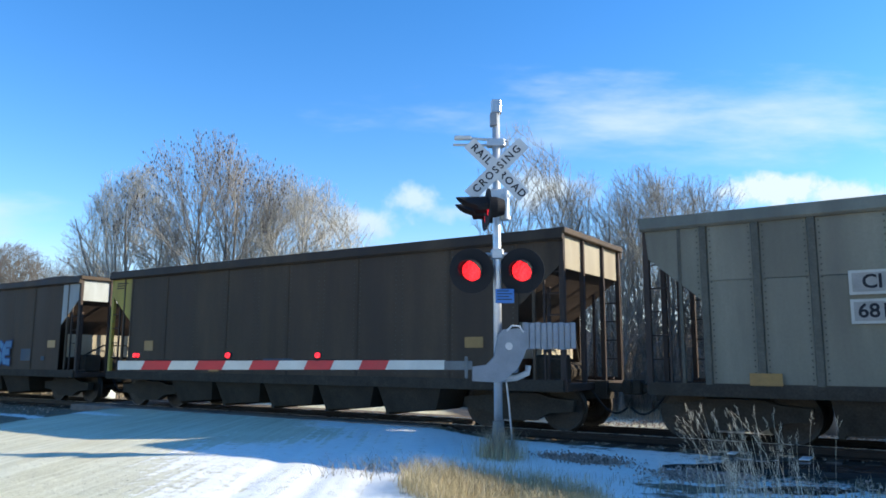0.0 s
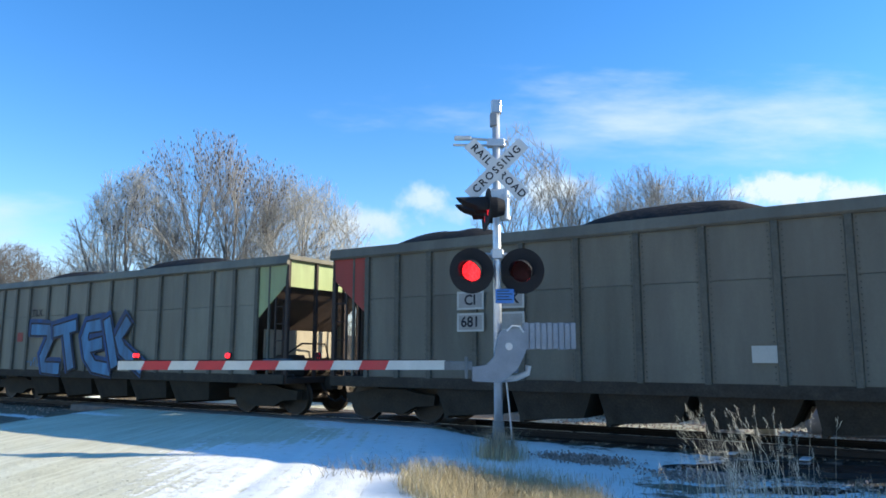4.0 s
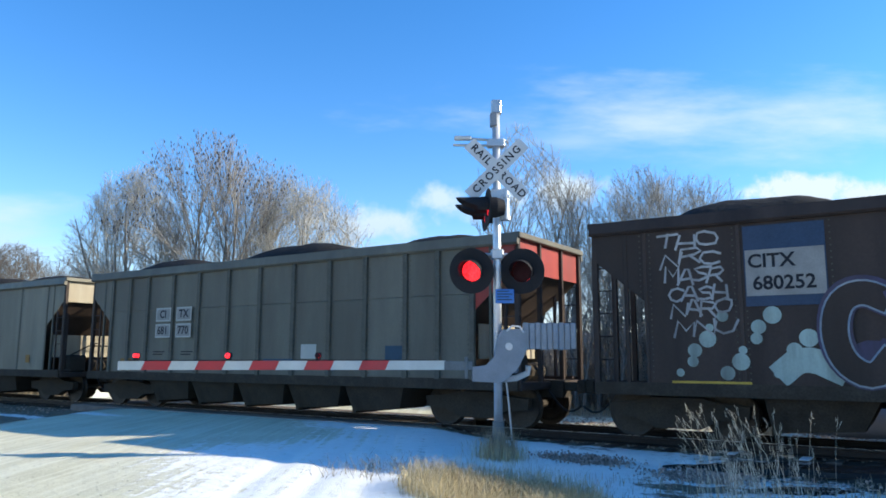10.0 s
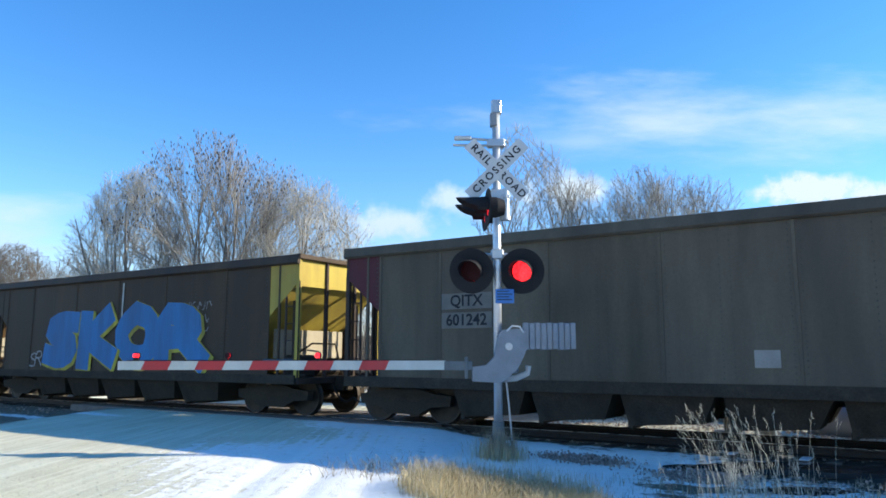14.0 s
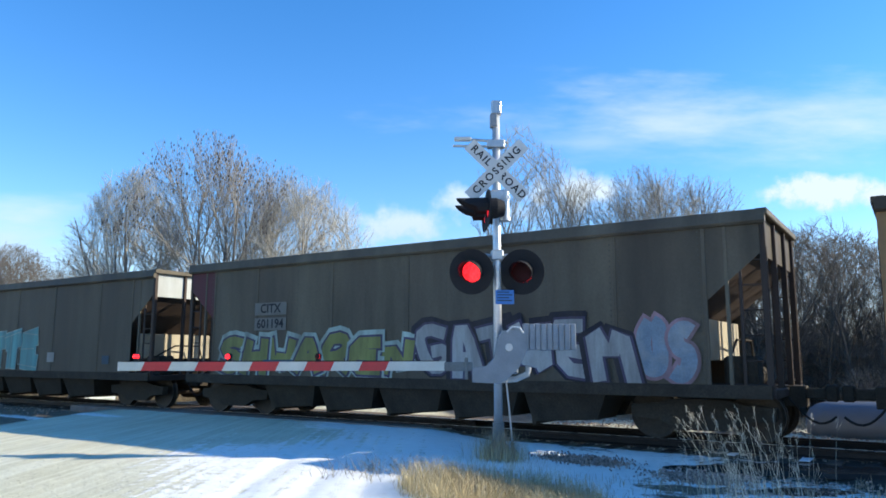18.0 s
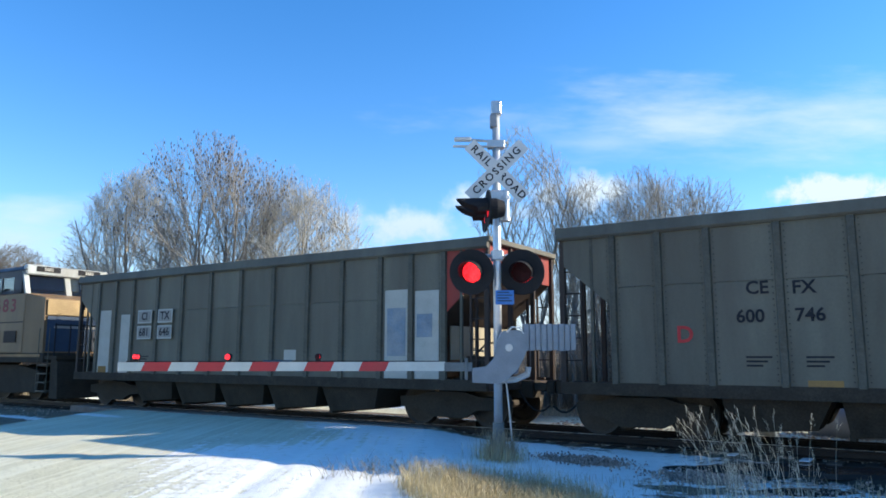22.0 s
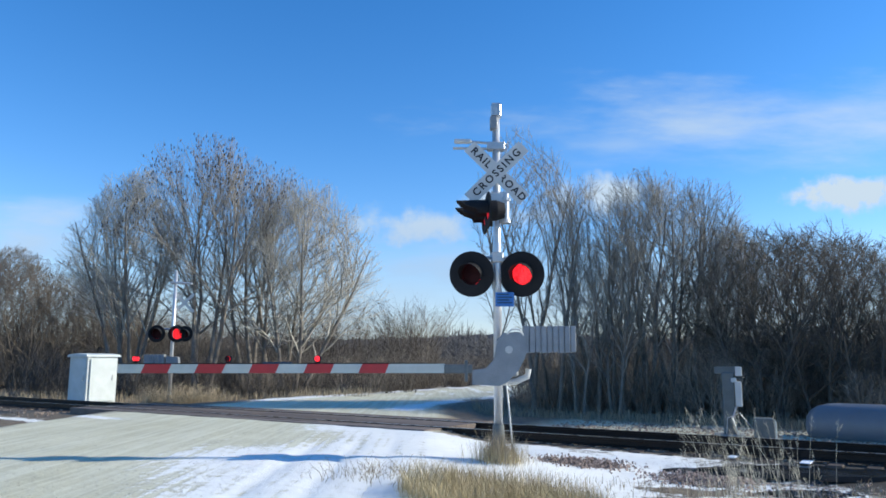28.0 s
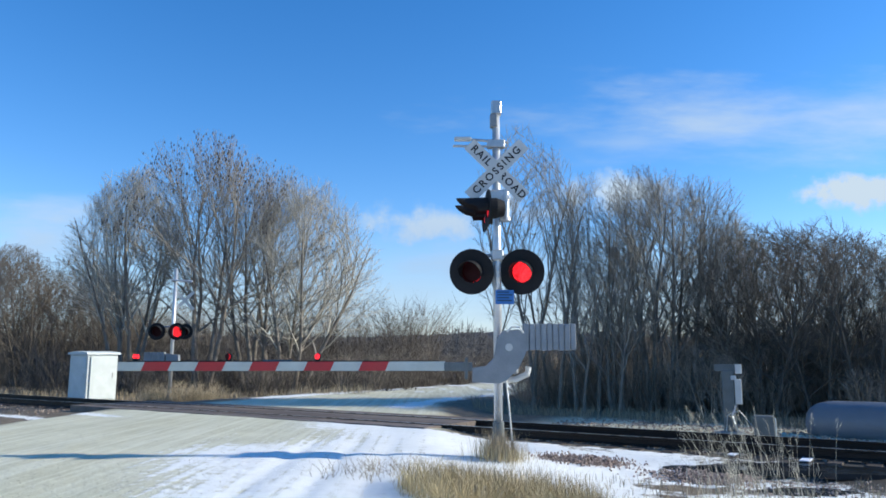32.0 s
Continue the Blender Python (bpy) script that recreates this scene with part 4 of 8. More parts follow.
@shared
def bulkhead_mesh(end):
    x0, x1 = sorted((end * 6.2, end * 6.24))
    return Geo().box(x0, -1.3, 1.42, x1, 1.3, 2.15, 0.006).mesh("end_bulkhead")


@shared
def stake_mesh(end):
    x0, x1 = sorted((end * 6.64, end * 6.7))
    g = Geo().box(x0, -SIDE - 0.012, 0.95, x1, -SIDE + 0.05, FULL - 0.15, 0.006)
    return g.mesh("end_stake")


@shared
def brake_mesh():
    g = Geo().box(6.45, -1.15, 0.95, 7.0, -0.55, 1.5, 0.05)
    g.rod((6.7, -0.3, 1.15), (6.7, 0.5, 1.15), 0.2, n=10)
    g.tube([(6.5, -0.8, 1.5), (6.5, -0.2, 1.8), (6.6, 0.6, 1.8), (6.6, 0.9, 1.0)], 0.025)
    return g.mesh("brake_gear")


@shared
def far_side_mesh():
    g = Geo().box(-INNER, SIDE - 0.03, SILL, INNER, SIDE, FULL - 0.1)
    for e in (-1, 1):
        g.prism([(e * INNER, FULL - 0.15), (e * INNER, 2.43), (e * (HALF - 0.12), 3.2), (e * (HALF - 0.06), FULL - 0.15)], "y", SIDE - 0.025, SIDE)
    return g.mesh("far_side_sheet")


@shared
def centre_sill_mesh():
    return Geo().box(-7.6, -0.2, 0.62, 7.6, 0.2, 0.98, 0.01).mesh("centre_sill")


@shared
def chute_mesh(side):
    y0, y1 = sorted((side * 0.25, side * 1.25))
    far0, far1 = y0 - 0.3 * (side < 0), y1 + 0.3 * (side > 0)
    top = [(-0.88, far0), (0.9, far0), (0.9, far1), (-0.88, far1)]
    bot = [(-0.78, y0), (0.55, y0), (0.55, y1), (-0.78, y1)]
    v = [(x, y, 0.98) for x, y in top] + [(x, y, 0.22 + 0.09 * (x > 0)) for x, y in bot]
    return Geo().add(v, [(0, 1, 2, 3), (7, 6, 5, 4), (0, 4, 5, 1), (1, 5, 6, 2), (2, 6, 7, 3), (3, 7, 4, 0)]).mesh("hopper_chute")


@shared
def chute_gate_mesh():
    return Geo().box(-0.81, -1.25, 0.17, -0.71, 1.25, 0.3, 0.01).mesh("chute_gate")


@shared
def side_frame_mesh():
    pts = [(-1.25, 0.62), (-1.22, 0.4), (-0.72, 0.36), (-0.4, 0.2), (0.4, 0.2), (0.72, 0.36), (1.22, 0.4), (1.25, 0.62), (0.75, 0.66), (0.45, 0.74), (-0.45, 0.74), (-0.75, 0.66)]
    return Geo().prism(pts, "y", -0.09, 0.09).mesh("side_frame")


@shared
def wheelset_mesh():
    g = Geo()
    for y, t in ((-0.72, -1), (0.72, 1)):
        prof = [(0.06, 0.0), (0.4, 0.02), (0.455, 0.0), (0.455, 0.1), (0.48, 0.12), (0.48, 0.14), (0.4, 0.13), (0.34, 0.09), (0.14, 0.08), (0.12, 0.16), (0.02, 0.16)]
        w = Geo().lathe(prof, 20).turned(Matrix.Translation((0, y + t * 0.08, 0)) @ Matrix.Rotation(radians(90 * t), 4, "X"))
        g.add(w.v, w.f)
        for k in range(3):
            a = 2 * math.pi * k / 3
            g.rod((0.25 * math.cos(a), y + t * 0.02, 0.25 * math.sin(a)), (0.25 * math.cos(a), y + t * 0.05, 0.25 * math.sin(a)), 0.05, n=6)
    g.rod((0, -0.98, 0), (0, 0.98, 0), 0.085, n=10)
    return g.mesh("wheelset")


@shared
def bolster_mesh():
    g = Geo().box(-0.2, -1.0, 0.42, 0.2, 1.0, 0.66, 0.03)
    for y in (-1.0, 1.0):
        for x in (-0.12, 0.0, 0.12):
            g.rod((x, y, 0.28), (x, y, 0.6), 0.06, n=8)
    return g.mesh("bolster")


@shared
def coupler_mesh(end):
    g = Geo().box(min(end * 7.3, end * 8.0), -0.09, 0.76, max(end * 7.3, end * 8.0), 0.09, 0.94, 0.02)
    g.box(min(end * 7.9, end * 8.1), -0.17, 0.72, max(end * 7.9, end * 8.1), 0.14, 1.0, 0.03)
    return g.mesh("coupler")


@shared
def hose_mesh(end):
    pts = [(end * (7.35 + 0.72 * k / 8), -0.35, 0.78 - 0.42 * math.sin(math.pi * min(1, k / 8 * 0.75))) for k in range(9)]
    return Geo().tube(pts, 0.022).mesh("air_hose")


def coal_mesh(peaks, seed):
    g = Geo()
    nxx, nyy = 96, 16
    xs = np.linspace(-HALF + 0.2, HALF - 0.2, nxx)
    ys = np.linspace(-SIDE + 0.05, SIDE - 0.05, nyy)
    XX, YY = np.meshgrid(xs, ys)
    z = np.full_like(XX, FULL - 0.28)
    for px, h, wdt in peaks:
        z = np.maximum(z, FULL - 0.25 + (h * 0.82 + 0.25) * np.exp(-(((XX - px) / wdt) ** 4)) * np.clip(1.12 - (np.abs(YY) / SIDE) ** 2.4, 0, 1))
    z += 0.045 * fbm(XX, YY, seed, 4, 0.5)
    v = [(float(a), float(c), float(d)) for a, c, d in zip(XX.ravel(), YY.ravel(), z.ravel())]
    f = [(j * nxx + i, j * nxx + i + 1, (j + 1) * nxx + i + 1, (j + 1) * nxx + i) for j in range(nyy - 1) for i in range(nxx - 1)]
    return g.add(v, f).mesh("coal_load", True)


def plate(car, name, x0, z0, x1, z1, mat, proud=0.004, label=""):
    return part(name, Geo().box(x0, -SIDE - proud - 0.004, z0, x1, -SIDE - proud + 0.002, z1), mat, car, label)


def letters(parent, body, x, z, size, mat, proud=0.012, name="lettering", narrow=1.0):
    return part(name, text_mesh(body, size), mat, parent, m=Matrix.Translation((x, -SIDE - proud, z)) @ UP90 @ Matrix.Diagonal((narrow, 1, 1, 1)))


def ribbon(g, pts, width, y, closed=False):
    """A flat painted line on the wall at depth y."""
    n = len(pts)
    P = [Vector((p[0], p[1])) for p in pts]
    left, right = [], []
    for i in range(n):
        a = P[i - 1] if (i > 0 or closed) else P[i]
        c = P[(i + 1) % n] if (i < n - 1 or closed) else P[i]
        d = (c - a)
        d = d.normalized() if d.length > 1e-6 else Vector((1, 0))
        o = Vector((-d.y, d.x)) * width / 2
        left.append(P[i] + o)
        right.append(P[i] - o)
    v = [(p.x, y - 3e-5 * i, p.y) for i, p in enumerate(left)] + [(p.x, y - 3e-5 * i, p.y) for i, p in enumerate(right)]
    m = n if closed else n - 1
    g.add(v, [(i, n + i, n + (i + 1) % n, (i + 1) % n) for i in range(m)])


# strokes of a fat sprayed alphabet in a unit square; strokes are parted by bars
SPRAY = {"A": "0,0 .38,1 .62,1 1,0|.2,.34 .8,.34", "C": "1,.85 .6,1 .2,.9 0,.5 .2,.1 .6,0 1,.18", "D": "0,0 0,1 .6,.95 1,.5 .6,.05 0,0", "E": "1,1 .05,.95 0,.05 1,0|.05,.5 .8,.52",
         "G": "1,.85 .5,1 .05,.75 .05,.25 .5,0 1,.2 .95,.5 .55,.48", "H": "0,0 .1,1|1,0 .9,1|.05,.5 .95,.5", "I": "0,1 1,1|.5,1 .5,0|0,0 1,0", "K": "0,0 .1,1|.95,1 .2,.48 1,0",
         "L": "0,1 .1,.05 1,0", "M": "0,0 .1,1 .5,.35 .9,1 1,0", "N": "0,0 .1,1 .9,0 1,1", "O": ".5,1 .1,.85 0,.5 .15,.1 .5,0 .9,.12 1,.5 .9,.88 .5,1", "P": "0,0 .05,1 .75,.98 1,.72 .75,.45 .1,.42",
         "R": "0,0 .05,1 .75,.98 .95,.74 .7,.5 .1,.46|.45,.46 1,0", "S": "1,.88 .5,1 .05,.8 .3,.54 .8,.46 .95,.18 .5,0 0,.12", "T": "0,.92 1,1|.52,.96 .42,0", "U": "0,1 .05,.25 .45,0 .9,.2 1,1",
         "V": "0,1 .45,0 1,1", "W": "0,1 .22,0 .5,.7 .78,0 1,1", "X": "0,0 1,1|0,1 1,0", "Z": "0,1 1,.95 0,.05 1,0", "Q": ".9,.7 .5,1 .1,.75 .05,.3 .4,0 .85,.15 .95,.5 .6,.55 .5,.3"}


def bent(pts, rounds):
    """Cuts the corners of an open line, keeping its ends."""
    for _ in range(rounds):
        nxt = [pts[0]]
        for p, q in zip(pts, pts[1:]):
            nxt += [(p[0] * 0.75 + q[0] * 0.25, p[1] * 0.75 + q[1] * 0.25), (p[0] * 0.25 + q[0] * 0.75, p[1] * 0.25 + q[1] * 0.75)]
        pts = nxt + [pts[-1]]
    return pts


def spray_word(car, word, x0, x1, z0, z1, fill, line, back=None, thick=0.26, rim=0.05, lean=0.0, curl=1, proud=0.03, seed=1, cast=(-0.08, 0.07), halo=0.06, wild=0.06):
    """Sprayed letters: each of fat strokes with a rim and, behind them, a cast block shade or halo."""
    rng = random.Random(seed)
    wide = (x1 - x0) / len(word)
    for i, ch in enumerate(word):
        g = Geo()
        w, h = wide * rng.uniform(1.0, 1.14) - thick * 0.9, (z1 - z0) * rng.uniform(0.9, 1.04) - thick
        cx, cz = x0 + wide * (i + 0.5), (z0 + z1) / 2 + rng.uniform(-0.05, 0.05)
        tip = rng.uniform(-0.1, 0.1)
        y = -SIDE - proud - 0.017 * (i % 2)
        for k, line_ in enumerate(SPRAY[ch].split("|")):
            pts = [tuple(float(q) for q in p.split(",")) for p in line_.split()]
            pts = [(a + rng.uniform(-wild, wild), c_ + rng.uniform(-wild, wild)) for a, c_ in pts]
            pts = bent([(cx + (a - 0.5) * w + (c_ - 0.5) * h * (lean + tip), cz + (c_ - 0.5) * h + (a - 0.5) * w * tip * 0.6) for a, c_ in pts], curl)
            (ax, az), (bx, bz) = pts[0], pts[1]
            ln = math.hypot(ax - bx, az - bz) + 1e-6
            ends = thick * (0.25 if curl < 2 else 0.05)
            pts[0] = (ax + (ax - bx) / ln * ends, az + (az - bz) / ln * ends)
            (ax, az), (bx, bz) = pts[-1], pts[-2]
            ln = math.hypot(ax - bx, az - bz) + 1e-6
            pts[-1] = (ax + (ax - bx) / ln * ends, az + (az - bz) / ln * ends)

            def reach(by):
                """The line drawn on a little past its ends."""
                (ax, az), (bx, bz) = pts[0], pts[1]
                u = math.hypot(ax - bx, az - bz) + 1e-6
                (cx_, cz_), (dx, dz) = pts[-1], pts[-2]
                v = math.hypot(cx_ - dx, cz_ - dz) + 1e-6
                return [(ax + (ax - bx) / u * by, az + (az - bz) / u * by)] + pts[1:-1] + [(cx_ + (cx_ - dx) / v * by, cz_ + (cz_ - dz) / v * by)]

            n0 = len(g.f)
            if fill is not None:
                ribbon(g, pts, thick, y - 0.0008 * k)
            n1 = len(g.f)
            ribbon(g, reach(rim), thick + 2 * rim, y + 0.004 - 0.0008 * k)
            n2 = len(g.f)
            if back is not None:
                for j in (1, 2):
                    ribbon(g, [(a + cast[0] * j / 2, c_ + cast[1] * j / 2) for a, c_ in reach(rim + halo)], thick + 2 * (rim + halo), y + 0.0075 + 0.0025 * j - 0.0008 * k)
            g.mi[n0:] = [0] * (n1 - n0) + [1] * (n2 - n1) + [2] * (len(g.f) - n2)
        part("graffiti_letter", g, [fill or line, line, back or line], car)


def scribble(car, x0, x1, z0, z1, rows, mat, seed, width=0.035):
    """Rows of loose, unreadable handwriting."""
    rng = random.Random(seed)
    g = Geo()
    for r in range(rows):
        zc = z1 - (z1 - z0) * (r + 0.5) / rows
        h = (z1 - z0) / rows * 0.62
        x = x0 + rng.uniform(0, 0.1)
        while x < x1 - 0.1:
            w = rng.uniform(0.1, 0.2)
            st = [(x + w * t_ / 4 + rng.uniform(-0.02, 0.02), zc + rng.choice((-0.5, 0.5, 0.0)) * h) for t_ in range(5)]
            ribbon(g, st, width, -SIDE - 0.02)
            x += w + 0.06
    part("graffiti_scrawl", g, mat, car)["kind"] = "stuff"


def sparkles(car, places, mat):
    """Thin white crosses."""
    for x, z, r in places:
        g = Geo()
        ribbon(g, [(x - r, z), (x + r, z)], 0.022, -SIDE - 0.045)
        ribbon(g, [(x, z - r * 1.4), (x, z + r * 1.4)], 0.022, -SIDE - 0.046)
        part("graffiti_sparkle", g, mat, car)


def dots(car, places, mat):
    for x, z, r in places:
        part("graffiti_dot", Geo().add([(x + r * math.cos(2 * math.pi * k / 14), -SIDE - 0.024, z + r * math.sin(2 * math.pi * k / 14)) for k in range(14)], [tuple(range(14))]), mat, car)


def coal_car(label, kind, body, ends=(None, None), gussets=(None, None), peaks=(), seed=1):
    """ends, gussets: materials at the rear (left) and leading (right) end."""
    car = thing("coal_hopper_car", Matrix(), label, "rail car", "coal train")
    ribbed = kind == "ribbed"
    bays = 11 if ribbed else 0
    postm = M["alu_post"] if body in (M["alu"], M["alu_smooth"]) else body
    xs = RIBS if ribbed else SEAMS
    for a, c in zip(xs, xs[1:]):
        if ribbed:
            part("side_panel", side_panel_mesh(a, c, SILL, 2.75), body, car)
            part("side_panel", side_panel_mesh(a, c, 2.756, FULL - 0.12), body, car)
        else:
            part("side_panel", side_panel_mesh(a, c, SILL, FULL - 0.12), body, car)
    pm = post_mesh(0.14, 0.055) if ribbed else post_mesh(0.07, 0.014)
    for x in xs:
        part("side_post", pm, postm, car, m=Matrix.Translation((x, 0, 0)))
    part("rivets", rivet_mesh(bays, 0.11 if ribbed else 0.09), M["rivet"], car)["kind"] = "stuff"
    part("side_sheet", far_side_mesh(), body, car)
    dark = M["steel_soot"] if body is not M["steel_rust"] else M["steel_rust"]
    for sgn in (-1, 1):
        part("top_chord", chord_mesh(sgn), body, car)
        part("side_sill", sill_mesh(sgn), M["under"], car)
    for i, e in enumerate((-1, 1)):
        part("end_stake", stake_mesh(e), postm, car)
        em = ends[i] or body
        gm_ = gussets[i] or body
        part("corner_sheet", gusset_mesh(e), gm_, car)
        part("slope_sheet", slope_mesh(e), em if ends[i] is M["tan"] or ends[i] is M["yellow"] else dark, car)
        part("end_wall", end_wall_mesh(e), em, car)
        part("end_rim", end_rim_mesh(e), body, car)
        for lat, w in ((-SIDE + 0.05, 0.1), (-0.55, 0.08), (0.55, 0.08), (SIDE - 0.05, 0.1)):
            part("end_post", end_post_mesh(e, lat, w), (gm_ if gm_ in (M["tan"], M["yellow"], M["cream"]) else dark) if abs(lat) > 1 else dark, car)
        for lat in (-1.2, 1.2):
            part("end_brace", brace_mesh(e, lat), dark, car)
        for lat in (-SIDE + 0.03, SIDE - 0.03):
            part("ladder", ladder_mesh(e, lat), dark, car)
        # cream on every car, so that sunlight on this sheet is painted in
        part("end_bulkhead", bulkhead_mesh(e), M["cream"], car, "bulkhead sheet in cream that paints in sunlight")
        part("end_platform", platform_mesh(e), dark, car)
        part("coupler", coupler_mesh(e), M["under"], car)
        part("air_hose", hose_mesh(e), M["wire"], car)
    part("brake_gear", brake_mesh(), M["under"], car)
    part("centre_sill", centre_sill_mesh(), M["under"], car)
    for x in (-3.6, -1.8, 0.0, 1.8, 3.6):
        for sgn in (-1, 1):
            part("hopper_chute", chute_mesh(sgn), M["under"], car, m=Matrix.Translation((x, 0, 0)))
        part("chute_gate", chute_gate_mesh(), M["under"], car, m=Matrix.Translation((x, 0, 0)))
    for x in (-6.0, 6.0):
        tr = part("truck", bolster_mesh(), M["under"], car, m=Matrix.Translation((x, 0, 0)))
        for y in (-1.0, 1.0):
            part("side_frame", side_frame_mesh(), M["under"], tr, m=Matrix.Translation((0, y, 0)))
        for dx in (-0.89, 0.89):
            part("wheelset", wheelset_mesh(), M["wheel"], tr, m=Matrix.Translation((dx, 0, 0.457)))
    part("coal_load", coal_mesh(peaks, seed), M["coal"], car)
    return car


def cards(car, x, z, rows_, w=0.62, h=0.42, gap=0.12, size=0.34, proud=0.06, mat=None, ink=None):
    """White number cards in a grid, each with its characters."""
    for r, row in enumerate(rows_):
        for c, body in enumerate(row):
            cx, cz = x + c * (w + gap), z - r * (h + 0.07)
            k = part("number_card", Geo().box(cx - w / 2, -SIDE - proud - 0.006, cz - h / 2, cx + w / 2, -SIDE - proud, cz + h / 2), mat or M["card"], car, "white card with black characters")
            part("lettering", text_mesh(body, size), ink or M["ink"], k, m=Matrix.Translation((cx, -SIDE - proud - 0.010, cz)) @ UP90)


def small_bars(car, x, z, w, n, mat, proud=0.02):
    g = Geo()
    for k in range(n):
        g.box(x, -SIDE - proud - 0.003, z - 0.07 * k - 0.03, x + w * (1 - 0.18 * (k % 3)), -SIDE - proud, z - 0.07 * k)
    part("small_print", g, mat, car)


PEAKS3 = [(-4.6, 0.45, 1.7), (0.4, 0.52, 2.1), (4.9, 0.32, 1.4)]
PEAKS2 = [(-2.5, 0.42, 2.2), (2.6, 0.3, 1.8)]
PEAKS1 = [(-3.8, 0.25, 1.5), (1.0, 0.55, 2.4)]
FLAT = [(0.0, 0.05, 6.5)]
CARS = []


def add(*a, **k):
    CARS.append(coal_car(*a, seed=50 + len(CARS), **k))
    return CARS[-1]


def quad_cards(car, x, words, step_=0.92):
    """Two cards over two, the reporting mark over the number."""
    for r, row in enumerate(words):
        for k, body in enumerate(row):
            cx, cz = x + step_ * k, 2.61 - 0.45 * r
            ob = part("number_card", Geo().box(cx - 0.32, -SIDE - 0.066, cz - 0.19, cx + 0.32, -SIDE - 0.06, cz + 0.19), M["card"], car, "white card with black characters")
            part("card_field", Geo().box(cx - 0.275, -SIDE - 0.070, cz - 0.148, cx + 0.275, -SIDE - 0.066, cz + 0.148), M["card_grey"], ob, "dull grey field inside the white border")
            if body:
                part("lettering", text_mesh(body, 0.30), M["ink"], ob, m=Matrix.Translation((cx, -SIDE - 0.074, cz)) @ UP90)


# 0
c = add("grey aluminium coal car with white number cards", "ribbed", M["alu"], (M["alu"], M["red"]), peaks=FLAT)
quad_cards(c, -3.75, [["CI", "TX"], ["681", ""]])
plate(c, "reflector_plate", -5.6, 1.0, -5.1, 1.2, M["reflector"], 0.06)
# 1
c = add("plain dark brown coal car with yellow end sheet", "smooth", M["steel_dark"], (M["steel_dark"], M["cream"]), (M["yellow"], None), FLAT)
plate(c, "reflector_plate", 5.1, 1.64, 5.54, 1.86, M["reflector"], 0.02)
plate(c, "reflector_plate", -5.57, 1.61, -5.18, 1.89, M["reflector"], 0.02)
plate(c, "reflector_plate", -2.79, 1.06, -2.4, 1.18, M["reflector"], 0.02)
small_bars(c, -7.05, 3.6, 0.55, 3, M["ink"])
# 2
c = add("dark brown coal car with large blue graffiti and number board", "smooth", M["steel_dark"], (M["steel_dark"], M["palegrey"]), (None, M["palegrey"]), [(-4.5, 0.2, 1.2), (4.3, 0.3, 1.7), (-0.5, 0.12, 2.0)])
plate(c, "number_board", -4.55, 1.0, -3.34, 2.9, M["card_dim"], 0.02, "dirty number board")
for k, word in enumerate(("SROEN", "PARTEN")):
    spray_word(c, word, -6.5 + 0.1 * k, -4.75 + 0.1 * k, 1.46 - 0.32 * k, 1.8 - 0.32 * k, None, M["g_sky"], None, 0.01, 0.018, 0.15, 1, 0.02, seed=220 + k)
plate(c, "dark_strip", -4.5, 2.42, -3.72, 2.79, M["ink"], 0.026)
plate(c, "dark_strip", -4.55, 1.99, -3.36, 2.36, M["ink"], 0.026)
letters(c, "CITX", -4.1, 2.6, 0.36, M["card_grey"], 0.04)
letters(c, "680434", -3.93, 2.17, 0.33, M["card_grey"], 0.04)
plate(c, "graffiti_block", -3.35, 1.02, -2.6, 1.8, M["g_sky"], 0.022)
spray_word(c, "KASP", -2.75, 2.1, 0.72, 2.08, M["g_dark"], M["g_white"], M["g_blue"], 0.38, 0.04, 0.12, 2, seed=2, cast=(0.0, 0.05), halo=0.05)
spray_word(c, "SE", 2.4, 3.5, 1.05, 2.0, M["g_sky"], M["g_blue"], None, 0.2, 0.04, 0.1, seed=3)
plate(c, "label", 4.1, 1.3, 4.7, 1.69, M["label_blue"], 0.02)
plate(c, "label", 5.34, 1.31, 5.55, 1.45, M["label_blue"], 0.02)
plate(c, "reflector_plate", 5.68, 1.72, 6.13, 1.95, M["reflector"], 0.02)
# 3
c = add("smooth grey coal car with blue panel and blue graffiti", "smooth", M["alu_smooth"], (M["alu_smooth"], M["palegrey"]), (M["yellow"], None), [(-0.4, 0.45, 2.6), (-5.0, 0.2, 1.0), (4.6, 0.15, 1.4)])
plate(c, "blue_panel", -4.3, 1.35, -3.0, 3.66, M["blue"], 0.018, "blue painted panel")
small_bars(c, -3.95, 3.3, 0.5, 4, M["card"], 0.03)
small_bars(c, -3.9, 2.6, 0.6, 2, M["ink_yellow"], 0.03)
small_bars(c, -7.05, 3.6, 0.55, 3, M["ink"])
spray_word(c, "ANRTVRS", -2.9, 3.1, 0.98, 2.08, M["g_dark"], M["g_white"], M["g_blue"], 0.3, 0.055, -0.35, 0, seed=6, cast=(0.0, 0.06), halo=0.08)
spray_word(c, "XU", 3.1, 4.6, 1.0, 1.8, M["g_blue"], M["g_white"], None, 0.2, 0.03, 0.1, seed=7)
plate(c, "label", 5.0, 1.3, 5.4, 1.5, M["label_blue"], 0.02)
# 4
c = add("grey ribbed coal car with cream end and number cards", "ribbed", M["alu_smooth"], (M["red"], M["cream"]), (M["red"], None), PEAKS3)
quad_cards(c, -3.5, [["CI", "TX"], ["681", ""]])
plate(c, "label", 1.89, 1.37, 2.28, 1.65, M["card"], 0.06)
plate(c, "reflector_plate", 5.55, 1.05, 6.1, 1.25, M["ink_amber"], 0.06)
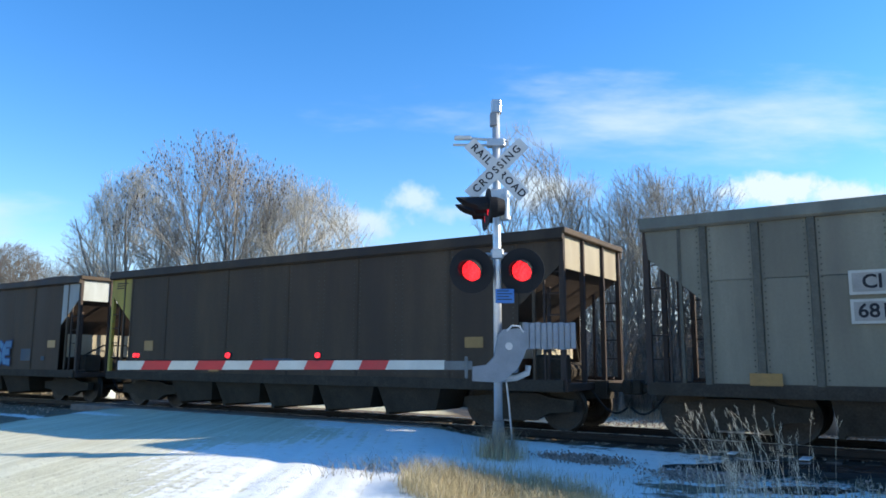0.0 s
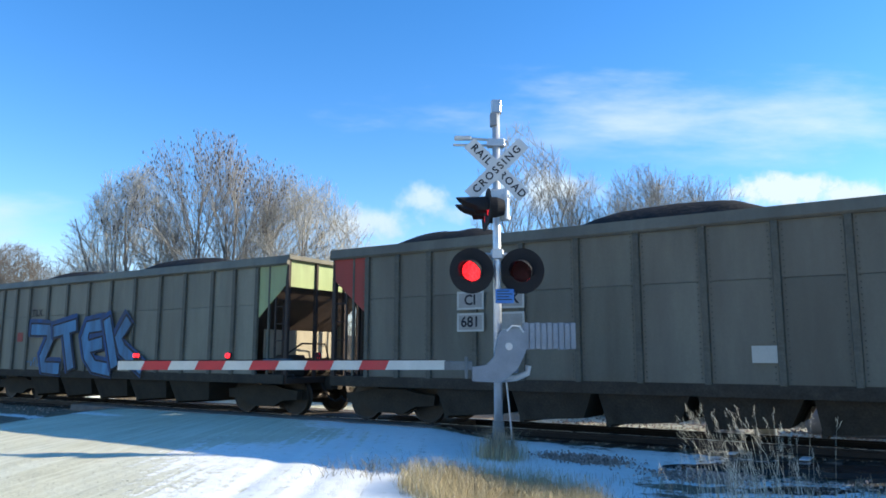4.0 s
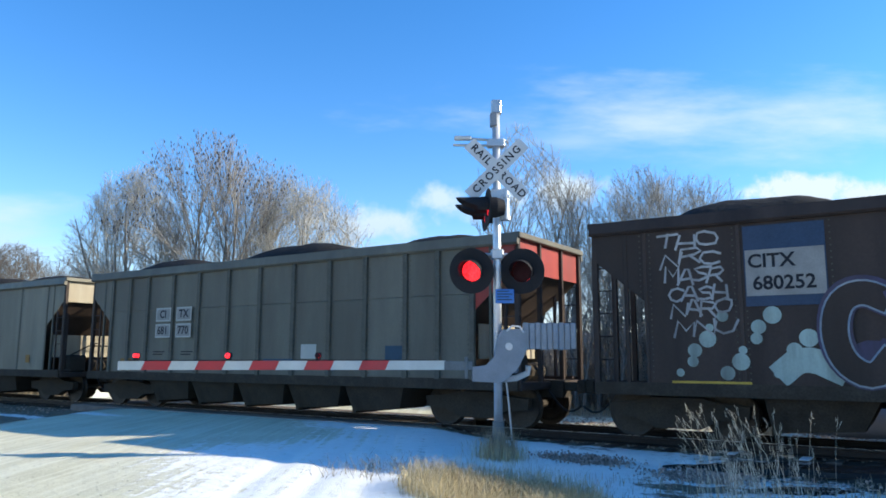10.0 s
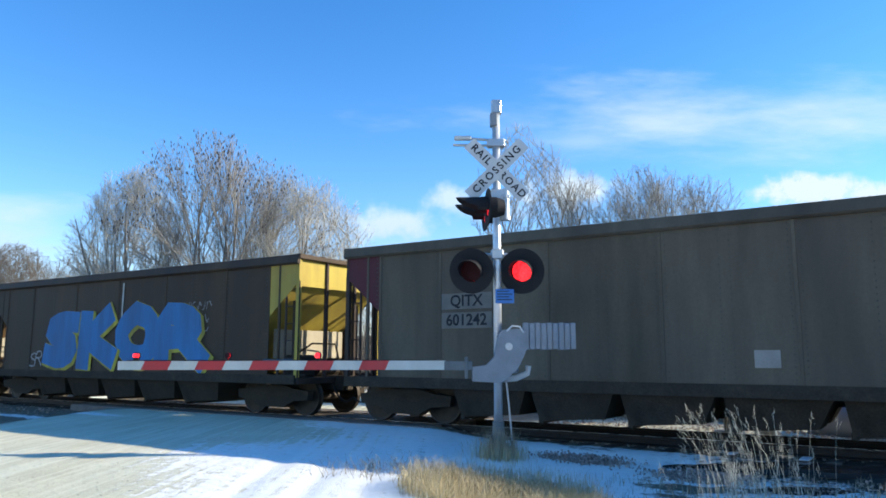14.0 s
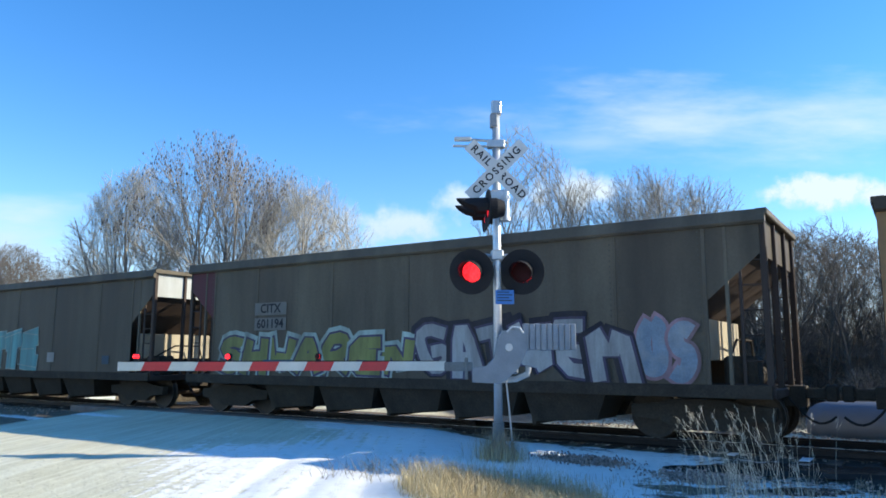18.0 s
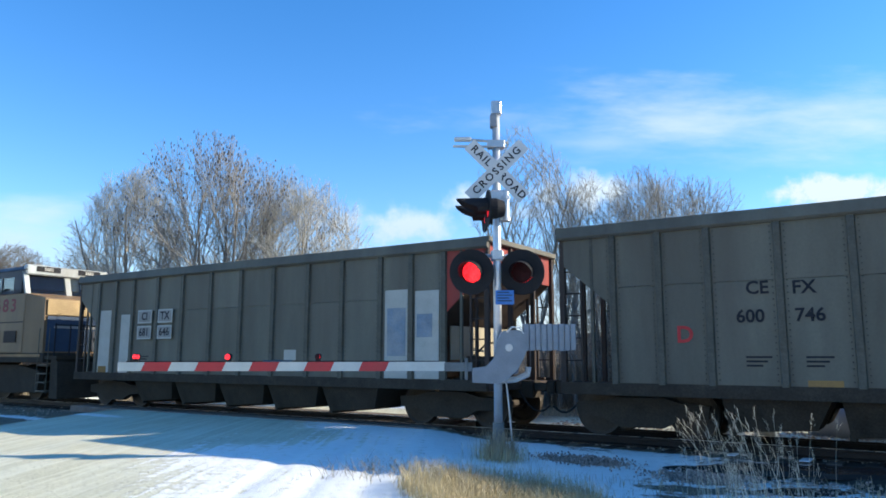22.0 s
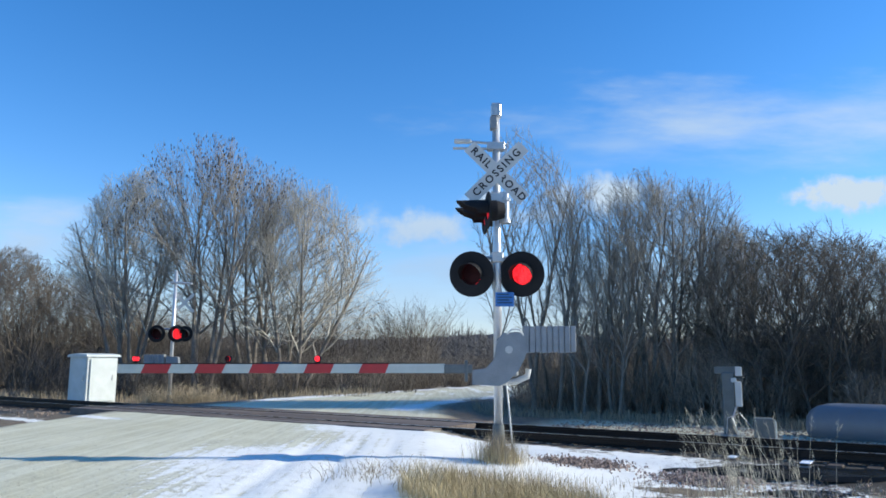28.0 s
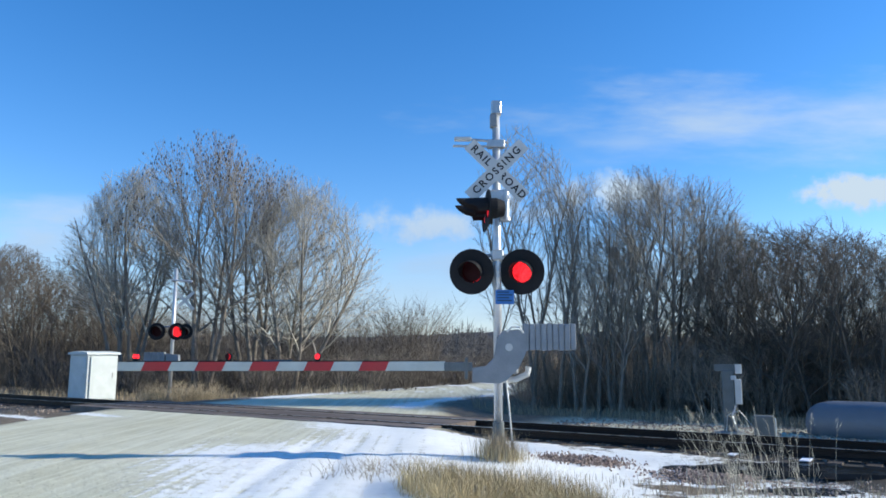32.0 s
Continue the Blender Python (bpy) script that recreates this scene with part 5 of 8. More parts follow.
# 5
c = add("pale grey ribbed coal car with bright blue graffiti", "ribbed", M["alu"], (M["alu"], M["green"]), (None, M["green"]), [(-3.4, 0.4, 1.7), (2.2, 0.45, 2.2)])
letters(c, "TILX", -4.05, 2.85, 0.3, M["ink"], 0.02)
letters(c, "49893", -3.98, 2.36, 0.3, M["ink"], 0.02)
plate(c, "patch", -5.19, 1.93, -4.85, 2.23, M["red"], 0.01)
spray_word(c, "ZTEK", -4.0, 1.5, 0.95, 2.55, M["g_sky"], M["g_dark"], M["g_blue"], 0.34, 0.06, -0.4, 1, proud=0.075, seed=8, halo=0.05)
scribble(c, -4.5, -3.6, 1.05, 1.5, 1, M["g_sky"], 9, 0.03)
# 6
c = add("dark brown coal car with white bubble graffiti outlines", "smooth", M["steel_dark"], (M["steel_dark"], M["tan"]), (None, None), PEAKS3)
# grey cards and amber lettering: white and yellow with shade painted in
cards(c, -5.35, 2.53, [["FL", "CX"]], w=0.66, h=0.46, gap=0.5, size=0.3, proud=0.02, mat=M["card_grey"])
letters(c, "3600 66", -4.2, 1.92, 0.4, M["ink_amber"], 0.02, narrow=1.5)
plate(c, "reflector_plate", -5.65, 1.45, -5.2, 1.62, M["reflector"], 0.02)
plate(c, "patch", 0.36, 2.35, 0.99, 2.7, M["card_grey"], 0.02)
spray_word(c, "QUUQO", 1.95, 5.85, 1.85, 3.7, M["steel_dark"], M["g_white"], None, 0.52, 0.022, 0.08, 2, seed=12, wild=0.04)
spray_word(c, "TVT", 2.5, 5.7, 3.2, 3.72, M["g_violet"], M["g_white"], None, 0.16, 0.018, 0.0, 0, 0.026, seed=13)
for word, x_, z_ in (("X", 4.1, 2.12), ("E", 4.95, 2.12), ("S", 2.95, 3.45)):
    spray_word(c, word, x_ - 0.16, x_ + 0.16, z_ - 0.14, z_ + 0.14, None, M["g_white"], None, 0.006, 0.012, 0.1, 1, 0.07, seed=14)
plate(c, "label", 3.78, 1.32, 4.37, 1.72, M["label_blue"], 0.02)
plate(c, "reflector_plate", 5.0, 1.49, 5.46, 1.71, M["reflector"], 0.02)
# 7
c = add("pale aluminium ribbed coal car with red end panels", "ribbed", M["alu"], (M["alu"], M["red"]), (None, M["red"]), PEAKS3)
quad_cards(c, -3.53, [["CI", "TX"], ["681", "601"]])
small_bars(c, 6.4, 3.65, 0.5, 3, M["card"])
plate(c, "label", 3.61, 1.27, 4.19, 1.68, M["label_sky"], 0.006)
plate(c, "label", 0.3, 1.4, 0.65, 1.55, M["card"], 0.006)
plate(c, "reflector_plate", 5.54, 1.0, 5.96, 1.22, M["ink_amber"], 0.006)
plate(c, "reflector_plate", -2.8, 1.0, -2.4, 1.12, M["reflector"], 0.006)
small_bars(c, -4.1, 1.7, 0.5, 2, M["ink"], 0.01)
small_bars(c, -3.1, 1.7, 0.5, 2, M["ink"], 0.01)
# 8
c = add("rust brown coal car with tan ends and pale patches", "smooth", M["steel_rust"], (M["tan"], M["tan"]), (None, None), PEAKS2)
# cards and numbers take the dimmer colours to paint in shade here
cards(c, -5.25, 2.53, [["FL", "CX"]], w=0.72, h=0.46, gap=0.42, size=0.34, proud=0.02, mat=M["card_grey"])
for k, word in enumerate(("36", "00", "30")):
    letters(c, word, -5.22 + 1.13 * k, 1.95, 0.4, M["ink_amber"], 0.02)
plate(c, "patch", 0.14, 2.36, 0.77, 2.72, M["card_grey"], 0.02)
plate(c, "patch", 2.41, 2.58, 3.1, 3.63, M["card_grey"], 0.02)
plate(c, "patch", 4.84, 2.65, 5.54, 3.68, M["card_grey"], 0.02)
plate(c, "reflector_plate", 5.6, 1.51, 6.06, 1.73, M["reflector"], 0.02)
plate(c, "reflector_plate", -5.9, 1.2, -5.3, 1.4, M["reflector"], 0.02)
plate(c, "label", 1.5, 1.4, 1.95, 1.65, M["card_grey"], 0.02)
# 9
c = add("dark brown coal car covered with pale graffiti and number board", "smooth", M["steel_soot"], (M["steel_dark"], M["tan"]), (None, None), PEAKS3)
plate(c, "blue_panel", -4.62, 2.3, -3.38, 3.65, M["blue"], 0.016, "dark blue painted panel")
plate(c, "number_board", -4.6, 2.47, -3.4, 3.24, M["card_grey"], 0.024, "white number board")
letters(c, "CITX", -4.2, 3.04, 0.32, M["ink"], 0.036)
letters(c, "680252", -4.02, 2.67, 0.32, M["ink"], 0.036)
for k, word in enumerate(("THO", "NRC", "MASR", "CASH", "NARO", "MNU")):
    spray_word(c, word, -6.05 + 0.05 * k, -5.05 + 0.05 * k, 3.36 - 0.3 * k, 3.62 - 0.3 * k, None, M["g_white"], None, 0.01, 0.016, 0.15, 0, 0.02, seed=210 + k)
dots(c, [(-5.75 + 0.13 * k + 0.09 * (k % 2), 1.2 + 0.19 * ((k * 7) % 6), 0.07 + 0.025 * (k % 4)) for k in range(16)], M["g_pale"])
for k in range(9):
    g = Geo()
    ribbon(g, bent([(-4.2 + 0.95 * k, 1.15 + 0.1 * (k % 2)), (-3.8 + 0.95 * k, 1.5 + 0.12 * (k % 3)), (-3.2 + 0.95 * k, 1.2)], 2), 0.4, -SIDE - 0.02 - 0.001 * (k % 2))
    part("graffiti_cloud", g, M["g_violet"] if k % 3 else M["g_pale"], c)
spray_word(c, "CVNTRPR", -3.5, 3.9, 1.05, 2.65, M["steel_soot"], M["patch_blue"], M["g_violet"], 0.36, 0.03, -0.1, 2, 0.06, seed=24, cast=(0.0, 0.03), halo=0.04)
dots(c, [(4.6 + 0.3 * k, 1.5 + 0.2 * ((k * 5) % 4), 0.12) for k in range(5)], M["g_white"])
plate(c, "stripe", -5.9, 0.98, -4.6, 1.06, M["ink_yellow"], 0.02)
# 10
c = add("pale aluminium ribbed coal car with red end and number cards", "ribbed", M["alu_smooth"], (M["tan"], M["red"]), (None, M["red"]), PEAKS3)
quad_cards(c, -3.76, [["CI", "TX"], ["681", "770"]], 0.88)
plate(c, "label", 1.46, 1.41, 1.95, 1.75, M["card"], 0.006)
small_bars(c, -4.2, 1.6, 0.5, 2, M["ink"], 0.01)
small_bars(c, -3.0, 1.6, 0.5, 2, M["ink"], 0.01)
plate(c, "reflector_plate", -5.7, 1.05, -5.2, 1.4, M["ink_amber"], 0.006)
plate(c, "label", 4.0, 1.25, 4.5, 1.7, M["label_blue"], 0.006)
# 11
c = add("smooth pale grey coal car with white and blue graffiti", "smooth", M["alu"], (M["steel_rust"], M["cream"]), (None, None), PEAKS3)
letters(c, "FLCX", -4.19, 2.62, 0.34, M["ink"], 0.02)
letters(c, "360155", -3.98, 2.18, 0.34, M["ink"], 0.02)
spray_word(c, "UAELIT", -3.4, 2.2, 0.98, 1.92, M["g_white"], M["g_dark"], M["g_blue"], 0.24, 0.03, 0.18, 1, 0.034, seed=31, cast=(-0.16, 0.08), halo=0.02)
for k in range(5):
    g = Geo()
    ribbon(g, bent([(-3.0 + 1.0 * k, 1.75), (-2.7 + 1.0 * k, 2.02), (-2.2 + 1.0 * k, 2.0), (-2.0 + 1.0 * k, 1.8)], 2), 0.16, -SIDE - 0.018)
    part("graffiti_shade", g, M["g_violet"] if k % 2 else M["g_red"], c)
sparkles(c, ((-3.75, 1.9, 0.2), (-3.9, 1.4, 0.26), (-1.0, 2.2, 0.2), (0.6, 2.35, 0.3)), M["g_white"])
scribble(c, 2.4, 3.6, 1.2, 1.8, 1, M["g_blue"], 32, 0.04)
plate(c, "reflector_plate", -5.6, 1.15, -5.25, 1.4, M["ink_amber"], 0.02)
plate(c, "patch", 5.25, 1.25, 5.5, 1.5, M["ink_amber"], 0.02)
# 12
c = add("plain black coal car heaped with coal", "smooth", M["steel_soot"], (M["steel_soot"], M["cream"]), (M["yellow"], None), PEAKS1)
plate(c, "reflector_plate", -5.9, 1.4, -5.45, 1.62, M["reflector"], 0.02)
plate(c, "reflector_plate", -2.4, 1.0, -1.9, 1.12, M["reflector"], 0.02)
small_bars(c, -7.05, 3.6, 0.55, 3, M["ink"])
plate(c, "label", 3.9, 1.4, 4.4, 1.8, M["label_blue"], 0.02)
plate(c, "label", 2.0, 1.25, 2.5, 1.55, M["card_grey"], 0.02)
# 13
c = add("grey olive coal car with maroon end sheet and number board", "smooth", M["steel_olive"], (M["steel_olive"], M["steel_olive"]), (M["maroon"], None), FLAT)
cards(c, -4.04, 2.61, [["QITX"], ["601242"]], w=1.22, h=0.33, size=0.33, proud=0.02, mat=M["card_dim"])
plate(c, "label", 1.5, 1.29, 1.9, 1.58, M["card_grey"], 0.02)
plate(c, "label", 3.6, 1.25, 4.1, 1.65, M["label_blue"], 0.02)
# 14
c = add("dark coal car with blue and yellow graffiti and yellow end", "smooth", M["steel_dark"], (M["steel_dark"], M["yellow"]), (None, M["yellow"]), FLAT)
spray_word(c, "SKOR", -3.9, 4.0, 1.1, 2.95, M["g_azure"], M["g_azure"], M["g_yellow"], 0.55, 0.05, -0.1, 1, seed=41, cast=(0.09, -0.06), halo=0.03)
spray_word(c, "SR", -4.6, -3.9, 1.15, 1.6, None, M["g_white"], None, 0.01, 0.02, 0.1, 1, seed=43)
dots(c, [(-2.6, 1.9, 0.16), (-0.9, 2.0, 0.2), (0.6, 1.8, 0.18), (2.6, 2.1, 0.15)], M["g_yellow"])
scribble(c, 2.95, 4.2, 1.96, 2.98, 3, M["g_white"], 42, 0.03)
plate(c, "stripe", 0.2, 2.3, 0.27, 3.6, M["card"], 0.02)
# 15
c = add("plain black coal car with amber reflector plates", "smooth", M["steel_black"], (M["steel_dark"], M["tan"]), (None, M["tan"]), FLAT)
plate(c, "reflector_plate", -5.6, 1.6, -5.2, 1.8, M["reflector"], 0.02)
plate(c, "reflector_plate", -2.6, 1.0, -2.2, 1.12, M["reflector"], 0.02)
# 16
c = add("black coal car with white and pink graffiti and tan end sheet", "smooth", M["steel_black"], (M["steel_dark"], M["steel_black"]), (M["tan"], None), FLAT)
plate(c, "reflector_plate", -5.82, 1.8, -5.42, 2.04, M["reflector"], 0.02)
plate(c, "reflector_plate", 5.24, 1.77, 5.67, 1.99, M["reflector"], 0.02)
sparkles(c, ((-3.1, 2.4, 0.2), (3.6, 2.1, 0.22)), M["g_white"])
spray_word(c, "KATETX", -3.0, 3.1, 0.72, 2.7, M["g_white"], M["g_pink"], M["g_red"], 0.26, 0.05, -0.12, 0, seed=51, cast=(0.05, 0.04), halo=0.09)
spray_word(c, "S", 2.8, 3.5, 1.0, 1.6, M["g_red"], M["g_pink"], None, 0.16, 0.05, seed=53)
dots(c, [(-3.05, 2.0, 0.09), (-2.9, 1.75, 0.06), (3.2, 2.2, 0.13)], M["g_white"])
plate(c, "label", 3.75, 1.3, 4.25, 1.71, M["label_blue"], 0.02)
plate(c, "label", 4.9, 1.3, 5.1, 1.45, M["card"], 0.02)
# 17
c = add("grey brown coal car with long multicoloured graffiti and maroon end sheet", "smooth", M["steel_olive"], (M["steel_olive"], M["steel_black"]), (M["maroon"], None), FLAT)
cards(c, -4.2, 2.66, [["CITX"], ["601194"]], w=1.1, h=0.31, size=0.31, proud=0.02, mat=M["card_dim"])
spray_word(c, "SHWAREN", -6.0, 0.2, 1.0, 2.0, M["g_moss"], M["g_violet"], M["g_pale"], 0.26, 0.05, 0.1, 1, seed=61, cast=(0.0, 0.05))
spray_word(c, "GATWEM", 0.3, 5.0, 0.98, 2.2, M["g_white"], M["g_violet"], M["g_dark"], 0.26, 0.05, -0.2, 1, seed=62, cast=(-0.05, 0.05))
spray_word(c, "OS", 5.1, 6.15, 1.0, 2.2, M["patch_blue"], M["g_pink"], None, 0.28, 0.06, 0.0, 2, seed=63)
# 18
c = add("grey olive coal car with turquoise graffiti and yellow end sheet", "smooth", M["steel_olive"], (M["steel_olive"], M["palegrey"]), (M["yellow"], None), FLAT)
plate(c, "blue_panel", -4.83, 1.4, -3.43, 3.57, M["blue"], 0.016, "blue painted panel")
cards(c, -4.15, 2.6, [[" "], [" "]], w=0.75, h=0.28, size=0.2, proud=0.024, mat=M["label_blue"])
plate(c, "reflector_plate", -5.6, 1.55, -5.05, 1.75, M["reflector"], 0.02)
small_bars(c, -7.05, 3.6, 0.55, 3, M["ink"])
spray_word(c, "SATTE", -3.6, 1.4, 1.0, 2.35, M["g_cyan"], M["g_cyan"], M["g_pale"], 0.48, 0.05, -0.05, 0, seed=71, cast=(0.0, 0.0), halo=0.03)
spray_word(c, "SATTE", -3.55, 1.35, 1.05, 2.25, None, M["g_pale"], None, 0.006, 0.013, -0.05, 0, 0.055, seed=72)
plate(c, "label", 5.0, 1.25, 5.35, 1.5, M["label_blue"], 0.02)
plate(c, "label", 2.0, 1.3, 2.4, 1.6, M["card_grey"], 0.02)
# 19
c = add("rust brown coal car with tan ends and white outline graffiti", "smooth", M["steel_rust"], (M["steel_dark"], M["tan"]), (None, M["tan"]), FLAT)
plate(c, "blue_panel", -4.75, 2.1, -3.4, 3.6, M["blue"], 0.016, "dark blue painted panel")
plate(c, "number_board", -4.7, 2.42, -3.42, 3.25, M["card_grey"], 0.024, "white number board")
letters(c, "CITX", -4.25, 3.03, 0.34, M["ink"], 0.036)
small_bars(c, -4.6, 2.75, 0.95, 2, M["ink"], 0.036)
spray_word(c, "ASK", -7.05, -6.4, 3.25, 3.7, None, M["g_white"], None, 0.008, 0.014, 0.2, 0, 0.02, seed=81)
spray_word(c, "CUOSE", -5.75, -4.85, 1.7, 1.98, None, M["g_violet"], None, 0.008, 0.014, 0.15, 2, 0.02, seed=84)
spray_word(c, "SAHETA", -3.9, 1.6, 0.98, 2.05, M["g_violet"], M["g_white"], None, 0.4, 0.022, 0.05, 1, seed=82)
spray_word(c, "SEP", 2.2, 4.8, 1.0, 1.85, M["g_cyan"], M["g_dark"], None, 0.24, 0.04, 0.1, 1, seed=83)
plate(c, "stripe", 2.0, 0.95, 6.0, 1.05, M["ink_yellow"], 0.02)
# 20
c = add("pale aluminium ribbed coal car with faded red end", "ribbed", M["alu_smooth"], (M["red"], M["red"]), (None, M["maroon"]), FLAT)
letters(c, "CE", -3.77, 2.62, 0.3, M["ink"], 0.02)
letters(c, "FX", -3.07, 2.6, 0.3, M["ink"], 0.02)
letters(c, "600", -3.9, 2.15, 0.3, M["ink"], 0.02)
letters(c, "746", -3.0, 2.15, 0.3, M["ink"], 0.02)
letters(c, "D", -4.98, 1.86, 0.4, M["ink_red"], 0.02)
plate(c, "label", 3.7, 1.1, 4.3, 1.6, M["label_blue"], 0.006)
small_bars(c, -4.0, 1.5, 0.4, 3, M["ink"], 0.01)
small_bars(c, -3.1, 1.5, 0.4, 3, M["ink"], 0.01)
plate(c, "reflector_plate", -3.1, 1.0, -2.6, 1.12, M["reflector"], 0.006)
# 21
c = add("pale aluminium ribbed coal car with white cards and blue-white patches", "ribbed", M["alu_smooth"], (M["alu"], M["red"]), (None, M["red"]), FLAT)
quad_cards(c, -3.9, [["CI", "TX"], ["681", "646"]], 0.91)
for x0, wide, top in ((-6.15, 0.55, 2.85), (-5.1, 0.5, 2.7), (4.68, 0.62, 2.95), (5.5, 0.62, 2.9)):
    plate(c, "repair_patch", x0, 0.98, x0 + wide, top, M["card"], 0.006, "bare white repair patch")
plate(c, "patch", 4.75, 1.5, 5.25, 2.55, M["patch_blue"], 0.012)
plate(c, "patch", 5.55, 1.9, 5.95, 2.4, M["patch_blue"], 0.012)
plate(c, "reflector_plate", -6.1, 1.02, -5.7, 1.2, M["ink_amber"], 0.014)
small_bars(c, -4.1, 1.5, 0.4, 2, M["ink"], 0.01)
plate(c, "label", 1.6, 1.4, 2.0, 1.65, M["card"], 0.006)

# ---- locomotive ----
HOOD = 0.93


def build_locomotive():
    lo = thing("diesel_locomotive", Matrix(), "grimy yellow and grey diesel locomotive with a painted flag", "locomotive", "coal train")
    Yl, Gr, Bk, Un = M["loco_yellow"], M["loco_grey"], M["black_matt"], M["under"]
    part("underframe", Geo().box(-21.1, -1.5, 1.28, -1.3, 1.5, 1.6, 0.02), Un, lo)
    part("frame_stripe", Geo().box(-20.6, -1.508, 1.47, -1.5, -1.5, 1.56), M["tan"], lo, "orange reflective stripe")
    # long hood in door panels
    xs = [-16.6, -15.4, -14.2, -13.0, -11.8, -10.55]
    for a, b_ in zip(xs, xs[1:]):
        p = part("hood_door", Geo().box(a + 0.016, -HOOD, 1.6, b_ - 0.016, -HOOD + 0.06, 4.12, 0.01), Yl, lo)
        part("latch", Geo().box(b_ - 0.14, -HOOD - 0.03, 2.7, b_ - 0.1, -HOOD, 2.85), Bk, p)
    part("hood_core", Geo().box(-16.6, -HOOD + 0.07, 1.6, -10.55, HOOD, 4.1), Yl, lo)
    roof = [(-HOOD - 0.01, 4.1), (-HOOD + 0.12, 4.36), (HOOD - 0.12, 4.36), (HOOD + 0.01, 4.1)]
    part("hood_roof", Geo().prism(roof, "x", -16.6, -10.5), M["loco_grille"], lo)
    # radiator section with overhanging wings
    part("radiator_body", Geo().box(-20.1, -HOOD - 0.02, 1.6, -16.6, HOOD + 0.02, 4.0, 0.02), M["steel_dark"], lo)
    wing = [(-HOOD, 3.72), (-1.5, 4.0), (-1.53, 4.3), (1.53, 4.3), (1.5, 4.0), (HOOD, 3.72)]
    part("radiator_wing", Geo().prism(wing, "x", -21.1, -16.7), M["loco_grille"], lo)
    part("wing_end", Geo().prism([(-16.7, 3.98), (-16.7, 4.3), (-15.7, 4.36), (-15.5, 4.3), (-15.9, 4.1)], "y", -1.4, 1.4), M["card_grey"], lo, "dusty pale wing end")
    for k in range(7):
        x = -19.9 + 0.47 * k
        g = part("radiator_grille", Geo().box(x, -HOOD - 0.045, 2.15, x + 0.36, -HOOD - 0.02, 3.35), M["loco_grille"], lo)
        gg = Geo()
        for j in range(10):
            gg.box(x + 0.02, -HOOD - 0.07, 2.2 + 0.115 * j, x + 0.34, -HOOD - 0.045, 2.25 + 0.115 * j)
        part("louvre", gg, Bk, g)
    # cabinet behind the cab, cab and nose
    part("equipment_cabinet", Geo().box(-10.5, -1.5, 1.6, -5.5, 1.5, 3.62, 0.02), Yl, lo)
    part("equipment_roof", Geo().prism([(-1.5, 3.66), (-1.5, 4.3), (-1.2, 4.5), (1.2, 4.5), (1.5, 4.3), (1.5, 3.66)], "x", -10.52, -5.5), Gr, lo)
    part("red_stripe", Geo().box(-10.5, -1.512, 3.6, -3.0, -1.5, 3.67), M["ink_red"], lo)
    for x0, x1 in ((-10.3, -9.2), (-8.0, -7.25), (-7.0, -6.2)):
        g = part("air_intake", Geo().box(x0, -1.53, 3.8, x1, -1.5, 4.24), Bk, lo)
        part("louvre", Geo().box(x0 - 0.04, -1.545, 3.76, x1 + 0.04, -1.53, 3.8), Gr, g)
    for x0, x1, z0, z1 in ((-10.2, -9.1, 1.75, 3.4), (-8.9, -7.8, 1.75, 3.4), (-7.6, -6.6, 1.75, 3.4), (-6.4, -5.7, 1.75, 3.4)):
        d = part("cabinet_door", Geo().box(x0, -1.525, z0, x1, -1.5, z1, 0.01), Yl, lo)
        part("latch", Geo().box(x1 - 0.12, -1.55, 2.5, x1 - 0.08, -1.525, 2.68), Bk, d)
    for k in range(11):
        x = -16.1 + 0.5 * k
        part("door_hinge", Geo().box(x, -HOOD - 0.012, 1.9, x + 0.03, -HOOD, 3.9), Yl, lo)
    for x0, x1 in ((-4.9, -4.1), (-3.8, -3.0), (-10.0, -9.3), (-8.7, -8.0)):
        part("low_vent", Geo().box(x0, -1.56, 1.95, x1, -1.53, 2.35, 0.01), M["loco_grille"], lo, "dark louvred vent")
    part("body_seam", Geo().box(-5.4, -1.537, 2.62, -2.65, -1.53, 2.66), M["loco_grille"], lo)
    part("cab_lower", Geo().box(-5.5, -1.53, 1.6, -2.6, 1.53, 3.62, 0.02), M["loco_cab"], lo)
    for sgn in (-1, 1):
        g = Geo()
        ys = (sgn * 1.53, sgn * 1.47)
        y0, y1 = min(ys), max(ys)
        g.box(-5.5, y0, 3.62, -5.35, y1, 4.3)
        g.box(-5.35, y0, 4.2, -2.9, y1, 4.45)
        g.box(-4.35, y0, 3.62, -4.25, y1, 4.2)
        g.box(-3.45, y0, 3.62, -2.95, y1, 4.2)
        g.box(-5.35, y0, 3.62, -2.95, y1, 3.74)
        part("cab_wall", g, Gr, lo)
        w = part("side_window", Geo().box(-5.35, (y0 + y1) / 2 - 0.005, 3.74, -3.45, (y0 + y1) / 2 + 0.005, 4.2), M["glass"], lo)
        fr = Geo()
        for a, b_, c0, c1 in ((-5.36, -5.32, 3.72, 4.2), (-4.3, -4.26, 3.72, 4.2), (-5.36, -4.26, 3.72, 3.76)):
            fr.box(a, y0 - 0.015, c0, b_, y1 + 0.015, c1)
        part("window_frame", fr, M["arm_white"], w)
    part("cab_roof", Geo().prism([(-1.56, 4.42), (-1.3, 4.6), (1.3, 4.6), (1.56, 4.42)], "x", -5.6, -2.75), Gr, lo)
    part("cab_back", Geo().box(-5.5, -1.45, 3.62, -5.42, 1.45, 4.45), M["seat_grey"], lo)
